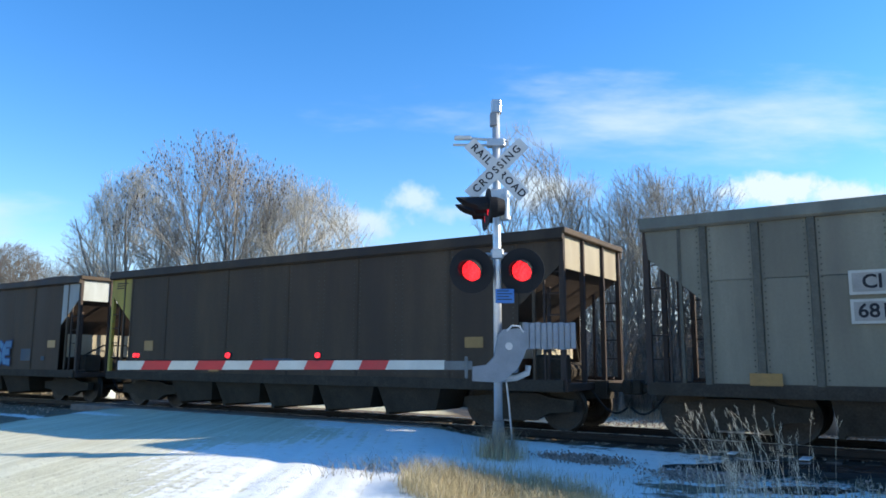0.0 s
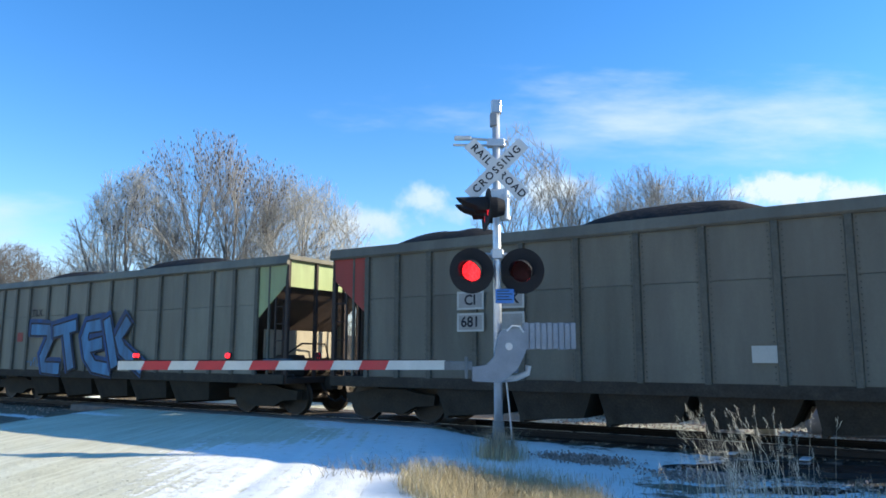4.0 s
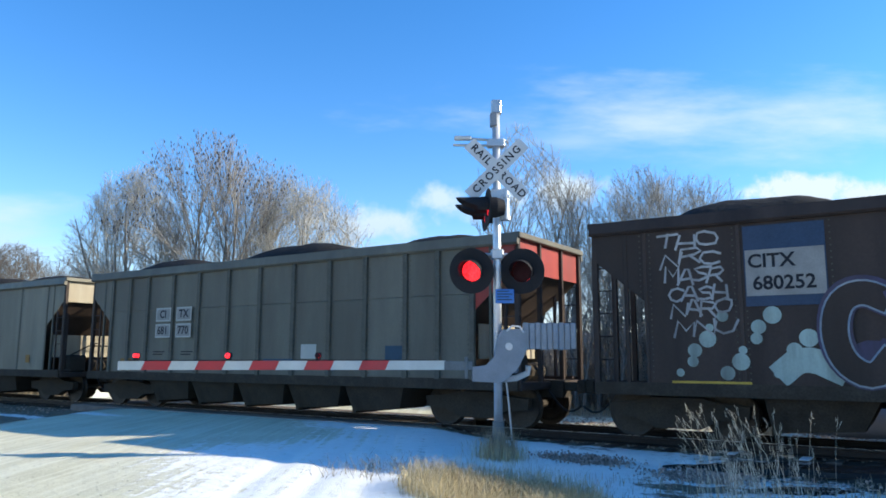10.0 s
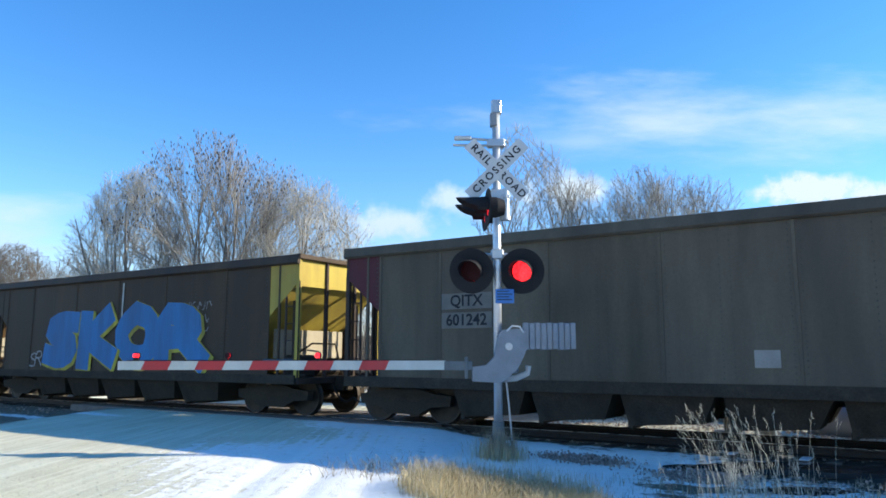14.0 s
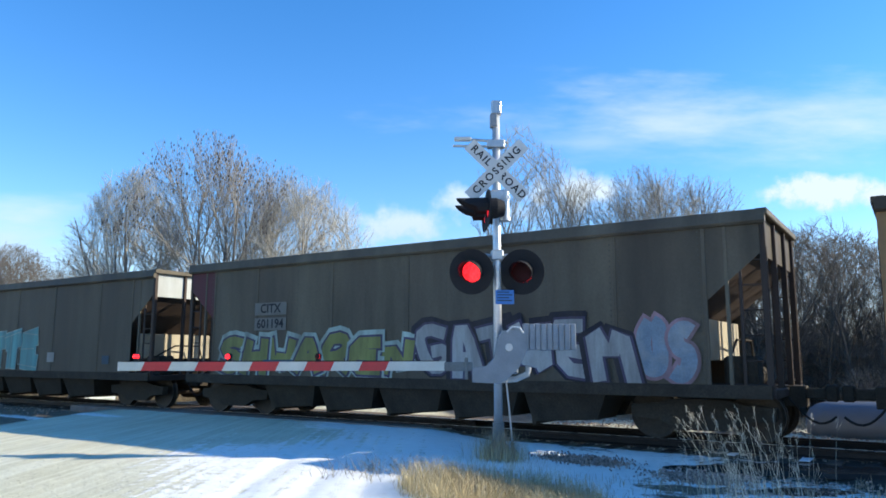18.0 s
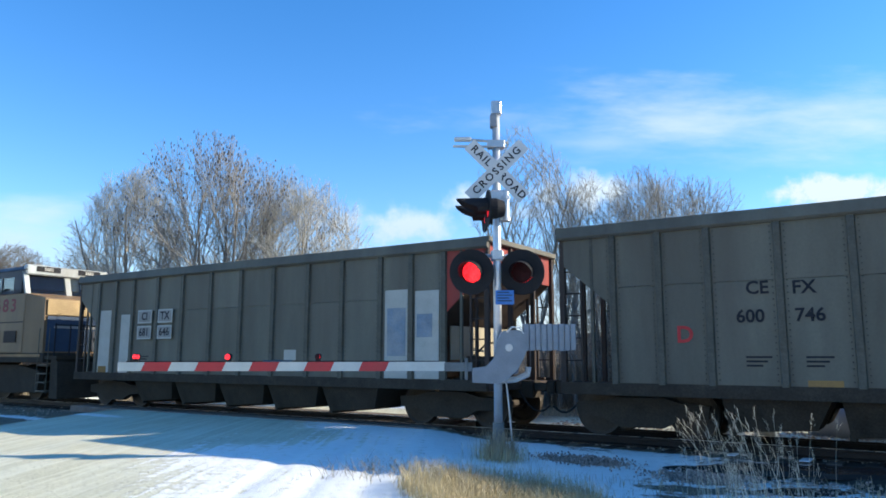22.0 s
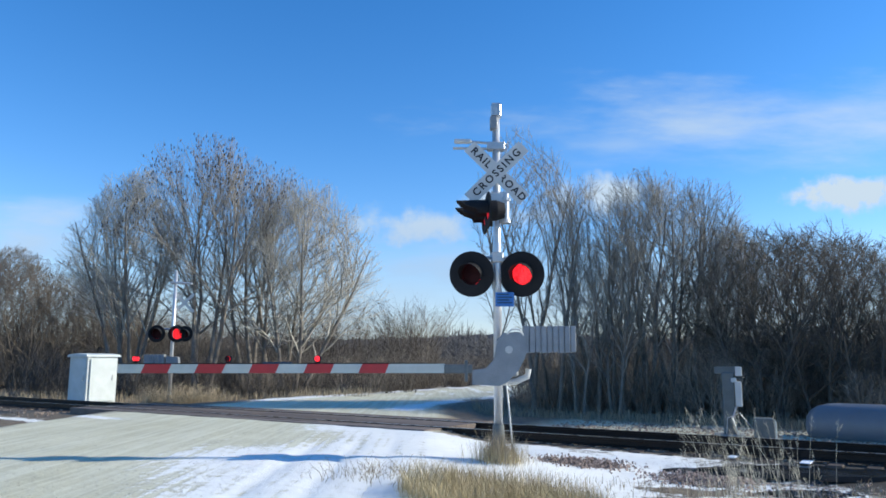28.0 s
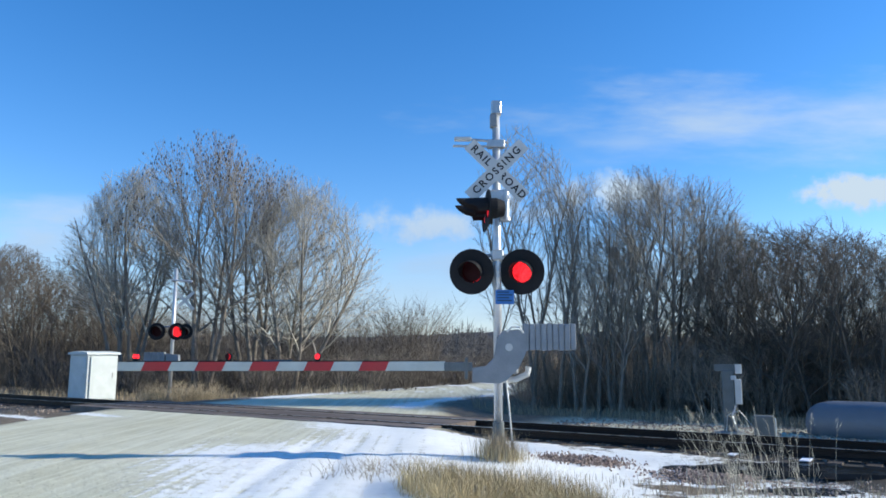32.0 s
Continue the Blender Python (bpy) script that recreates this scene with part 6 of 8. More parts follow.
    # windscreen
    for y0, y1 in ((-1.53, -1.36), (-0.1, 0.1), (1.36, 1.53)):
        wf = Geo().add([(-2.62, y0, 3.6), (-2.62, y1, 3.6), (-2.9, y1, 4.4), (-2.9, y0, 4.4), (-2.72, y0, 3.6), (-2.72, y1, 3.6), (-3.0, y1, 4.4), (-3.0, y0, 4.4)],
               [(0, 1, 2, 3), (7, 6, 5, 4), (0, 4, 5, 1), (1, 5, 6, 2), (2, 6, 7, 3), (3, 7, 4, 0)])
        part("windscreen_post", wf, M["palegrey"], lo)
    part("headlight_panel", Geo().box(-2.98, -1.5, 4.28, -2.74, 1.5, 4.62, 0.04), M["palegrey"], lo)
    for y in (-0.75, 0.75):
        w = part("windscreen", Geo().add([(-2.66, y - 0.66, 3.6), (-2.66, y + 0.66, 3.6), (-2.93, y + 0.66, 4.36), (-2.93, y - 0.66, 4.36)], [(0, 1, 2, 3)]), M["glass"], lo)
        nb = part("number_board", Geo().box(-2.74, y - 0.42, 4.4, -2.72, y + 0.42, 4.58), Bk, lo, "black number board")
        part("lettering", text_mesh("5683", 0.16), M["card"], nb, m=Matrix.Translation((-2.715, y, 4.49)) @ Matrix.Rotation(radians(90), 4, "Z") @ UP90)
    nose = [(-2.7, 1.6), (-2.7, 3.62), (-1.75, 3.47), (-1.56, 3.42), (-1.5, 1.6)]
    g = Geo()
    v = []
    for x, z in nose:
        wd = 1.52 if x < -2 else 1.42
        v += [(x, -wd, z), (x, wd, z)]
    g.add(v, [(0, 2, 3, 1), (2, 4, 5, 3), (4, 6, 7, 5), (6, 8, 9, 7), (0, 8, 6, 4, 2), (1, 3, 5, 7, 9), (0, 1, 9, 8)])
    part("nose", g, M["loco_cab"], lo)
    # thin paler plate: the sunlit look of the front is in its colour
    part("nose_front", Geo().box(-1.5, -1.36, 2.86, -1.485, 1.36, 3.38, 0.004), M["nose_cream"], lo, "faded yellow nose front with sunlight painted in")
    part("nose_face", Geo().prism([(-1.34, 1.65), (1.34, 1.65), (1.34, 2.82), (0.5, 2.84), (-1.34, 2.82)], "x", -1.5, -1.485), M["blue"], lo, "dark blue emblem panel")
    part("nose_stripe", Geo().box(-1.485, -1.1, 2.42, -1.475, 1.1, 2.5), M["card_grey"], lo)
    nose_door = part("nose_door", Geo().box(-1.486, 0.25, 1.66, -1.46, 0.95, 2.36, 0.01), M["loco_grey"], lo)
    part("latch", Geo().box(-1.46, 0.32, 2.0, -1.44, 0.38, 2.1), Bk, nose_door)
    part("handle", Geo().tube([(-0.9, -0.5, 3.05), (-0.78, -0.5, 3.05), (-0.78, -0.5, 3.25), (-0.9, -0.5, 3.25)], 0.02), Bk, lo)
    for x in (-3.9, -4.9):
        part("roof_hatch", Geo().box(x - 0.35, -0.5, 4.6, x + 0.35, 0.5, 4.68, 0.02), Gr, lo)
    part("antenna_dome", Geo().box(-4.2, -0.9, 4.6, -3.4, -0.5, 4.72, 0.03), M["palegrey"], lo)
    horn = Geo()
    for k in range(3):
        horn.rod((-11.9, -0.3 + 0.18 * k, 4.55), (-11.45, -0.3 + 0.18 * k, 4.57), 0.03, 0.09, n=8)
    horn.rod((-11.8, -0.1, 4.36), (-11.8, -0.1, 4.55), 0.03)
    part("horn", horn, Bk, lo)
    part("exhaust_box", Geo().box(-14.3, -0.4, 4.36, -13.3, 0.4, 4.62, 0.03), M["galv"], lo, "pale metal exhaust housing")
    mir = part("mirror", Geo().box(-4.32, -1.75, 3.62, -4.2, -1.6, 3.86, 0.01), M["palegrey"], lo)
    # lettering and flag
    part("lettering", text_mesh("5683", 0.62, 0.0, 1.3), M["loco_red"], lo, "large red road number", m=Matrix.Translation((-4.12, -1.538, 3.2)) @ UP90 @ Matrix.Diagonal((1.3, 1, 1, 1)))
    bars = Geo()
    for k in range(2):
        for j in range(5):
            bars.box(-17.65 + 0.24 * j, -HOOD - 0.03, 2.35 - 0.26 * k, -17.48 + 0.24 * j, -HOOD - 0.022, 2.52 - 0.26 * k)
    part("lettering", bars, M["loco_grille"], lo)
    part("shield_emblem", Geo().prism([(-17.35, 3.45), (-17.4, 3.1), (-17.3, 2.85), (-17.05, 2.68), (-16.8, 2.85), (-16.7, 3.1), (-16.75, 3.45), (-17.05, 3.5)], "y", -HOOD - 0.034, -HOOD - 0.026), M["flag_blue"], lo, "faded dark shield emblem")
    x0, x1 = -14.95, -10.6
    for k in range(11):
        g = Geo()
        z = 1.98 + 0.122 * k
        n = 26
        pts = []
        for i in range(n):
            t_ = i / (n - 1)
            if k > 4 and t_ > 0.5:
                break
            pts.append((x0 + (x1 - x0) * t_, z + 0.16 * math.sin(t_ * 13.0 + 0.5 + 0.1 * k) + 0.1 * t_))
        ribbon(g, pts, 0.125, -HOOD - 0.03)
        part("flag_stripe", g, M["flag_red"] if k % 2 == 0 else M["flag_white"], lo)
    cant = Geo()
    n = 12
    up, dn = [], []
    for i in range(n):
        t_ = 0.48 + 0.36 * i / (n - 1)
        w = 0.16 * math.sin(t_ * 13.0 + 1.3) + 0.1 * t_
        up.append((x0 + (x1 - x0) * t_, -HOOD - 0.034, 3.36 + w))
        dn.append((x0 + (x1 - x0) * t_, -HOOD - 0.034, 2.55 + w))
    cant.add(up + dn, [(i, n + i, n + i + 1, i + 1) for i in range(n - 1)])
    fc = part("flag_canton", cant, M["flag_blue"], lo)
    for r in range(5):
        for c_ in range(6):
            t_ = 0.505 + 0.058 * c_ + 0.028 * (r % 2)
            x = x0 + (x1 - x0) * t_
            z = 2.64 + 0.15 * r + 0.16 * math.sin(t_ * 13.0 + 1.3) + 0.1 * t_
            part("flag_star", Geo().add([(x + 0.03 * math.cos(a * math.pi / 3), -HOOD - 0.038, z + 0.03 * math.sin(a * math.pi / 3)) for a in range(6)], [tuple(range(6))]), M["flag_white"], fc)
    # handrails
    for sgn in (-1, 1):
        part("handrail", Geo().rod((-20.9, sgn * 1.46, 2.62), (-5.8, sgn * 1.46, 2.62), 0.018), Bk, lo)
        for k in range(9):
            x = -20.9 + 15.1 * k / 8
            part("handrail_post", Geo().rod((x, sgn * 1.46, 1.6), (x, sgn * 1.46, 2.62), 0.02), Bk, lo)
    for e, x in ((1, -0.75), (-1, -21.3)):
        for y in (-1.45, -0.95, -0.5, 0.5, 0.95, 1.45):
            part("end_rail", Geo().rod((x, y, 1.45), (x, y, 2.55), 0.025), Bk, lo)
        part("end_rail", Geo().rod((x, -1.45, 2.5), (x, 1.45, 2.5), 0.022), Bk, lo)
        part("end_platform", Geo().box(x - 0.45, -1.5, 1.4, x + 0.25, 1.5, 1.5), Un, lo)
        part("pilot", Geo().prism([(x + e * 0.1, 1.4), (x + e * 0.25, 1.3), (x + e * 0.35, 0.15), (x - e * 0.1, 0.15), (x - e * 0.15, 1.4)], "y", -1.45, 1.45), Un, lo)
        for y in (-1.5, 1.3):
            for k in range(4):
                xs_ = x - e * 0.55
                part("step", Geo().box(xs_ - 0.28, y - 0.02, 0.35 + 0.28 * k, xs_ + 0.28, y + 0.22, 0.39 + 0.28 * k), M["alu_post"], lo)
            for dx in (-0.3, 0.3):
                part("step_rail", Geo().rod((x - e * 0.55 + dx, y, 0.3), (x - e * 0.55 + dx, y, 2.4), 0.016), M["alu_post"], lo)
        part("coupler", Geo().box(min(x, x + e * 0.75), -0.12, 0.75, max(x, x + e * 0.75), 0.12, 1.0, 0.03), Un, lo)
    part("fuel_tank", Geo().prism([(-1.45, 1.25), (-1.5, 0.75), (-1.2, 0.32), (1.2, 0.32), (1.5, 0.75), (1.45, 1.25)], "x", -14.2, -8.2), Un, lo)
    part("air_reservoir", Geo().rod((-8.0, -1.3, 1.05), (-6.9, -1.3, 1.05), 0.16, n=12), Un, lo)
    for cx in (-4.9, -17.4):
        tr = part("truck", Geo().box(cx - 0.4, -1.1, 0.6, cx + 0.4, 1.1, 1.1, 0.04), Un, lo)
        pts = [(-2.9, 1.0), (-2.8, 0.32), (-1.2, 0.24), (1.2, 0.24), (2.8, 0.32), (2.9, 1.0), (1.6, 1.2), (-1.6, 1.2)]
        for y in (-1.18, 1.0):
            part("side_frame", Geo().prism([(cx + a, c_) for a, c_ in pts], "y", y, y + 0.18), Un, tr)
        for dx in (-2.05, 0.0, 2.05):
            part("wheelset", wheelset_mesh(), M["wheel"], tr, m=Matrix.Translation((cx + dx, 0, 0.53)) @ Matrix.Diagonal((1.15, 1, 1.15, 1)))
    return lo


LOCO = build_locomotive()

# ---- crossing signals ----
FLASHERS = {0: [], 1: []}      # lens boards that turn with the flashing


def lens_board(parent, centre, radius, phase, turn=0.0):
    """A made-up turning board for a lamp's light: lit on one face, dark on the other; its swing imitates the flashing.
    """
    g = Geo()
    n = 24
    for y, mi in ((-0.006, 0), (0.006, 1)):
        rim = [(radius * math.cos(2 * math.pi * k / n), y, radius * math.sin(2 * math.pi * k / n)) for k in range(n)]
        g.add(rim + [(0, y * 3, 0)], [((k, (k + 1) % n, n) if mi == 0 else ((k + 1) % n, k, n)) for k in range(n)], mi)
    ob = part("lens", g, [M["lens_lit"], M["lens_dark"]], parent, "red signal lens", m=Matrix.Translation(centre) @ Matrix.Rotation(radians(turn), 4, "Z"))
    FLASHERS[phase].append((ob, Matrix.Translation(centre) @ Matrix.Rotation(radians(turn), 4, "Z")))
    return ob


def ring(g, c, r0, r1, y0, y1, n=32, mi=0):
    """A flat ring in the xz plane between the depths y0 and y1."""
    v = []
    for y in (y0, y1):
        for r in (r0, r1):
            v += [(c[0] + r * math.cos(2 * math.pi * k / n), y, c[2] + r * math.sin(2 * math.pi * k / n)) for k in range(n)]
    f = []
    for k in range(n):
        j = (k + 1) % n
        f += [(k, j, n + j, n + k), (2 * n + k, 3 * n + k, 3 * n + j, 2 * n + j), (n + k, n + j, 3 * n + j, 3 * n + k), (j, k, 2 * n + k, 2 * n + j)]
    g.add(v, f, mi)


def flasher(parent, c, disc, lens, phase, hood=0.3):
    """Round black background, housing, hood and lens, facing -y, about the point c."""
    x, y, z = c
    g = Geo()
    ring(g, (x, y, z), lens * 1.04, disc, y, y + 0.02)
    u = part("lamp_background", g, M["black_matt"], parent, "round black lamp background")
    h = Geo()
    prof = [(lens * 1.06, 0.0), (lens * 1.08, 0.12), (lens * 0.8, 0.25), (lens * 0.3, 0.27)]
    n = 24
    v, f = [], []
    for r, d in prof:
        v += [(x + r * math.cos(2 * math.pi * k / n), y + 0.02 + d, z + r * math.sin(2 * math.pi * k / n)) for k in range(n)]
    for q in range(len(prof) - 1):
        f += [(q * n + k, (q + 1) * n + k, (q + 1) * n + (k + 1) % n, q * n + (k + 1) % n) for k in range(n)]
    f.append(tuple((len(prof) - 1) * n + k for k in range(n)))
    h.add(v, f)
    part("lamp_housing", h, M["black_matt"], u)
    vis = Geo()
    n = 18
    v, f = [], []
    for i in range(n + 1):
        a = radians(-25 + 230 * i / n)
        ln = hood * (0.35 + 0.65 * max(0.0, math.sin(a)) ** 0.6)
        for r in (lens * 1.06, lens * 1.1):
            v += [(x + r * math.cos(a), y, z + r * math.sin(a)), (x + r * math.cos(a), y - ln, z + r * math.sin(a) - 0.05 * ln)]
    for i in range(n):
        o = 4 * i
        f += [(o, o + 1, o + 5, o + 4), (o + 2, o + 6, o + 7, o + 3), (o + 1, o + 3, o + 7, o + 5)]
    vis.add(v, f)
    part("lamp_hood", vis, M["black_matt"], u)
    if phase is None:
        rim = [(x + lens * math.cos(2 * math.pi * k / 20), y + 0.02, z + lens * math.sin(2 * math.pi * k / 20)) for k in range(20)]
        part("lens", Geo().add(rim, [tuple(range(20))]), M["lens_dim"] if hood > 0.3 else M["lens_dark"], u, "red signal lens")
    else:
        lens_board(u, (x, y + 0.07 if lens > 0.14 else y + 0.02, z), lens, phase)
    return u


def gate_arm(name, m, length, bands, label, lamps):
    """A tapered striped arm along -x from the origin. bands: red spans; lamps: (place, phase or None)."""
    arm = thing(name, m, label, "crossing gate", "crossing gates")
    edges = [0.0]
    cuts = []
    for a, b_ in bands:
        cuts += [(edges[-1], a, 0), (a, b_, 1)]
        edges.append(b_)
    cuts.append((edges[-1], length, 0))
    for a, b_, red in cuts:
        ha, hb = 0.072 - 0.004 * a / length, 0.072 - 0.004 * b_ / length
        sl = -0.03
        da = sl if a > 0 else 0
        db = sl if b_ < length else 0
        v = [(-a + da, -0.02, -ha), (-a - da, -0.02, ha), (-b_ - db, -0.02, hb), (-b_ + db, -0.02, -hb)]
        v += [(x, 0.02, z) for x, y, z in v]
        g = Geo().add(v, [(0, 1, 2, 3), (7, 6, 5, 4), (0, 4, 5, 1), (1, 5, 6, 2), (2, 6, 7, 3), (3, 7, 4, 0)])
        part("red_band" if red else "white_band", g, M["arm_red"] if red else M["arm_white"], arm)
    for x, phase in lamps:
        b_ = part("arm_lamp", Geo().box(-x - 0.035, -0.03, 0.07, -x + 0.035, 0.05, 0.115).box(-x - 0.045, 0.0, 0.115, -x + 0.045, 0.07, 0.2, 0.015), M["black_matt"], arm)
        if phase is None:
            part("lens", Geo().box(-x - 0.05, -0.03, 0.122, -x + 0.05, 0.0, 0.185, 0.01), M["lens_lit"], b_, "small red lamp")
        else:
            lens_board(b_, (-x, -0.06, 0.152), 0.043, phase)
    part("cable", Geo().tube([(-0.1, 0.0, 0.078), (-length * 0.5, 0.0, 0.08), (-length + 0.1, 0.0, 0.076)], 0.008), M["wire"], arm)
    part("arm_sleeve", Geo().box(-length * 0.56, -0.03, 0.07, -length * 0.47, 0.03, 0.1, 0.01), M["label_blue"], arm, "pale blue arm coupling sleeve")
    part("tip_cap", Geo().box(-length - 0.02, -0.025, -0.07, -length, 0.025, 0.07), M["galv"], arm)
    return arm


def crossbuck(parent, c, size=1.28, wide=0.235, text=True, back=False):
    x, y, z = c
    for k, (ang, words) in enumerate(((-45, ("RAIL", "ROAD")), (45, ("CROSSING",)))):
        m = Matrix.Translation((x, y - 0.012 * k, z)) @ Matrix.Rotation(radians(-ang), 4, "Y")
        bl = part("crossbuck_blade", Geo().box(-size / 2, -0.005, -wide / 2, size / 2, 0.003, wide / 2), M["galv"] if back else M["sign_white"], parent, m=m)
        if text:
            if len(words) == 2:
                for wd, off in ((words[0], -0.36), (words[1], 0.36)):
                    part("lettering", text_mesh(wd, 0.175, 0.0, 1.22), M["ink"], bl, m=Matrix.Translation((off, -0.009, -0.0)) @ UP90)
            else:
                part("lettering", text_mesh(words[0], 0.175, 0.0, 1.35), M["ink"], bl, m=Matrix.Translation((0, -0.009, -0.0)) @ UP90)


MX, MY = 0.885, 11.9
signal = thing("crossing_signal", Matrix.Translation((MX, MY, gz(MX, MY))), "aluminium crossing signal mast with crossbuck and red flashing lamps", "crossing signal", "crossing signals")
z0 = -gz(MX, MY)
part("base", Geo().lathe([(0.17, -0.1), (0.16, 0.08), (0.12, 0.2), (0.1, 0.3), (0.09, 0.55)], 20), M["post_grey"], signal, "tapered grey cast base")
part("mast", Geo().lathe([(0.068, 0.5), (0.066, 3.0 + z0), (0.062, 5.62 + z0)], 20), M["alu_mast"], signal, smooth=True)
part("mast_cap", Geo().box(-0.08, -0.08, 5.5 + z0, 0.09, 0.08, 5.74 + z0, 0.02), M["galv"], signal)
part("mast_clamp", Geo().box(-0.1, -0.09, 5.28 + z0, 0.02, 0.05, 5.5 + z0, 0.01), M["grey_paint"], signal)
arm_ = Geo().rod((-0.65, -0.05, 5.08 + z0), (0.2, 0.0, 5.03 + z0), 0.022).rod((-0.72, 0.05, 4.98 + z0), (0.16, 0.05, 4.97 + z0), 0.022)
arm_.box(-0.15, -0.08, 4.93 + z0, 0.14, 0.08, 5.06 + z0, 0.01)
part("bracket_arm", arm_, M["galv"], signal)
part("bracket_shield", Geo().box(-0.7, -0.1, 5.04 + z0, -0.42, 0.0, 5.1 + z0, 0.01), M["sign_white"], signal)
crossbuck(signal, (0.0, -0.1, 4.52 + z0))
# upper pair of lamps, facing along the road that joins from the side
upper = thing("side_signal_lamps", Matrix.Translation((MX, MY, gz(MX, MY))), "pair of hooded crossing lamps facing sideways on the mast", "signal lamps", "crossing signals")
part("bracket", Geo().box(-0.12, -0.1, 3.75 + z0, 0.13, 0.1, 4.2 + z0, 0.03), M["galv"], upper)
tb = Geo()
for za, zb, rr in ((3.68, 3.74, 0.085), (3.74, 4.05, 0.065), (4.05, 4.1, 0.085), (4.1, 4.2, 0.06)):
    tb.rod((0.14, -0.05, za + z0), (0.14, -0.05, zb + z0), rr, n=14)
tb.rod((0.08, -0.12, 3.88 + z0), (0.08, 0.1, 3.88 + z0), 0.06, n=12)
part("terminal_housing", tb, M["galv"], upper, "round galvanised lamp housing")
for yy, zz in ((-0.42, 3.82), (0.42, 3.88)):
    piv = Matrix.Translation((-0.18, yy, zz + z0)) @ Matrix.Rotation(radians(-84), 4, "Z")
    u = flasher(upper, (0, 0, 0), 0.3, 0.155, None, 0.5)
    u.matrix_basis = piv
    part("stub_arm", Geo().rod((0.0, 0.0, zz + z0), (-0.05, yy * 0.85, zz + z0), 0.03), M["galv"], upper)
# main lamps
arm_ = Geo().tube([(-0.4, 0.06, 3.02 + z0), (-0.2, 0.02, 3.12 + z0), (0.0, -0.02, 3.1 + z0), (0.2, 0.02, 3.12 + z0), (0.42, 0.06, 3.02 + z0)], 0.03, 8)
arm_.box(-0.1, -0.1, 3.03 + z0, 0.1, 0.1, 3.2 + z0, 0.02)
part("crossarm", arm_, M["galv"], signal)
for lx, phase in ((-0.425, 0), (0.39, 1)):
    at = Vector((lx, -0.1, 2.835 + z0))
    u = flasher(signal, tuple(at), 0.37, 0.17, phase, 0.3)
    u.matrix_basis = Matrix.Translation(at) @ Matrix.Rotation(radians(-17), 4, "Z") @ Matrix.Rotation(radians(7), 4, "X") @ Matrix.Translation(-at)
sg = part("notice", Geo().box(-0.04, -0.12, 2.31 + z0, 0.26, -0.1, 2.54 + z0, 0.006), M["sign_blue"], signal, "small blue notice plate")
nb = Geo()
for k in range(4):
    nb.box(-0.01, -0.125, 2.36 + 0.045 * k + z0, 0.23 - 0.05 * (k % 2), -0.121, 2.378 + 0.045 * k + z0)
part("small_print", nb, M["label_blue"], sg)
# gate mechanism, counterweights and arm
mech = thing("gate_mechanism", Matrix.Translation((MX, MY, gz(MX, MY))), "grey cast gate mechanism with slab counterweights", "gate mechanism", "crossing gates")
outl = [(-0.42, 1.08), (-0.42, 1.3), (-0.2, 1.33), (-0.08, 1.45), (-0.02, 1.75), (0.06, 1.88), (0.3, 1.9), (0.42, 1.84), (0.44, 1.62), (0.4, 1.5), (0.3, 1.3), (0.12, 1.12), (0.0, 1.06)]
part("casing", Geo().prism([(a, c_ + z0) for a, c_ in outl], "y", -0.32, -0.1), M["grey_paint"], mech)
part("mechanism_box", Geo().box(-0.02, -0.1, 1.2 + z0, 0.32, 0.3, 1.82 + z0, 0.03), M["grey_paint"], mech)
part("shaft", Geo().rod((0.15, -0.34, 1.62 + z0), (0.15, 0.4, 1.62 + z0), 0.06, n=12), M["galv"], mech)
for k in range(9):
    a = 0.385 + 0.092 * k
    part("counterweight_slab", Geo().box(a, -0.3 - 0.01 * (k % 2), 1.57 + 0.006 * (k % 3) + z0, a + 0.085, -0.12, 1.995 - 0.008 * (k % 2) + z0, 0.008), M["grey_paint"], mech)
part("conduit", Geo().tube([(0.05, 0.1, 1.1 + z0), (0.3, 0.1, 1.12 + z0), (0.48, 0.1, 1.2 + z0), (0.5, 0.1, 1.32 + z0)], 0.05, 8), M["sign_white"], mech)
part("cable", Geo().tube([(0.12, -0.1, 1.1 + z0), (0.16, -0.12, 0.7 + z0), (0.2, -0.14, 0.2 + z0), (0.24, -0.1, 0.0)], 0.014), M["galv"], mech)
part("arm_adapter", Geo().box(-0.86, -0.28, 1.25 + z0, -0.42, -0.2, 1.39 + z0, 0.01).box(-0.54, -0.3, 1.12 + z0, -0.49, -0.17, 1.46 + z0, 0.01), M["post_grey"], mech)
part("drain_hose", Geo().tube([(0.12, -0.33, 1.86 + z0), (0.2, -0.34, 1.94 + z0), (0.32, -0.34, 1.93 + z0), (0.38, -0.33, 1.84 + z0)], 0.014), M["sign_white"], mech)
near_arm = gate_arm("crossing_barrier", Matrix.Translation((MX - 0.845, MY - 0.24, 1.328)) @ Matrix.Rotation(radians(-0.2), 4, "Y"), 5.11,
                    [(0.91, 1.33), (1.77, 2.19), (2.63, 3.05), (3.47, 3.9), (4.32, 4.74)], "lowered gate arm with red and white bands and red lamps",
                    [(2.0, 1), (3.405, 0), (4.855, None)])

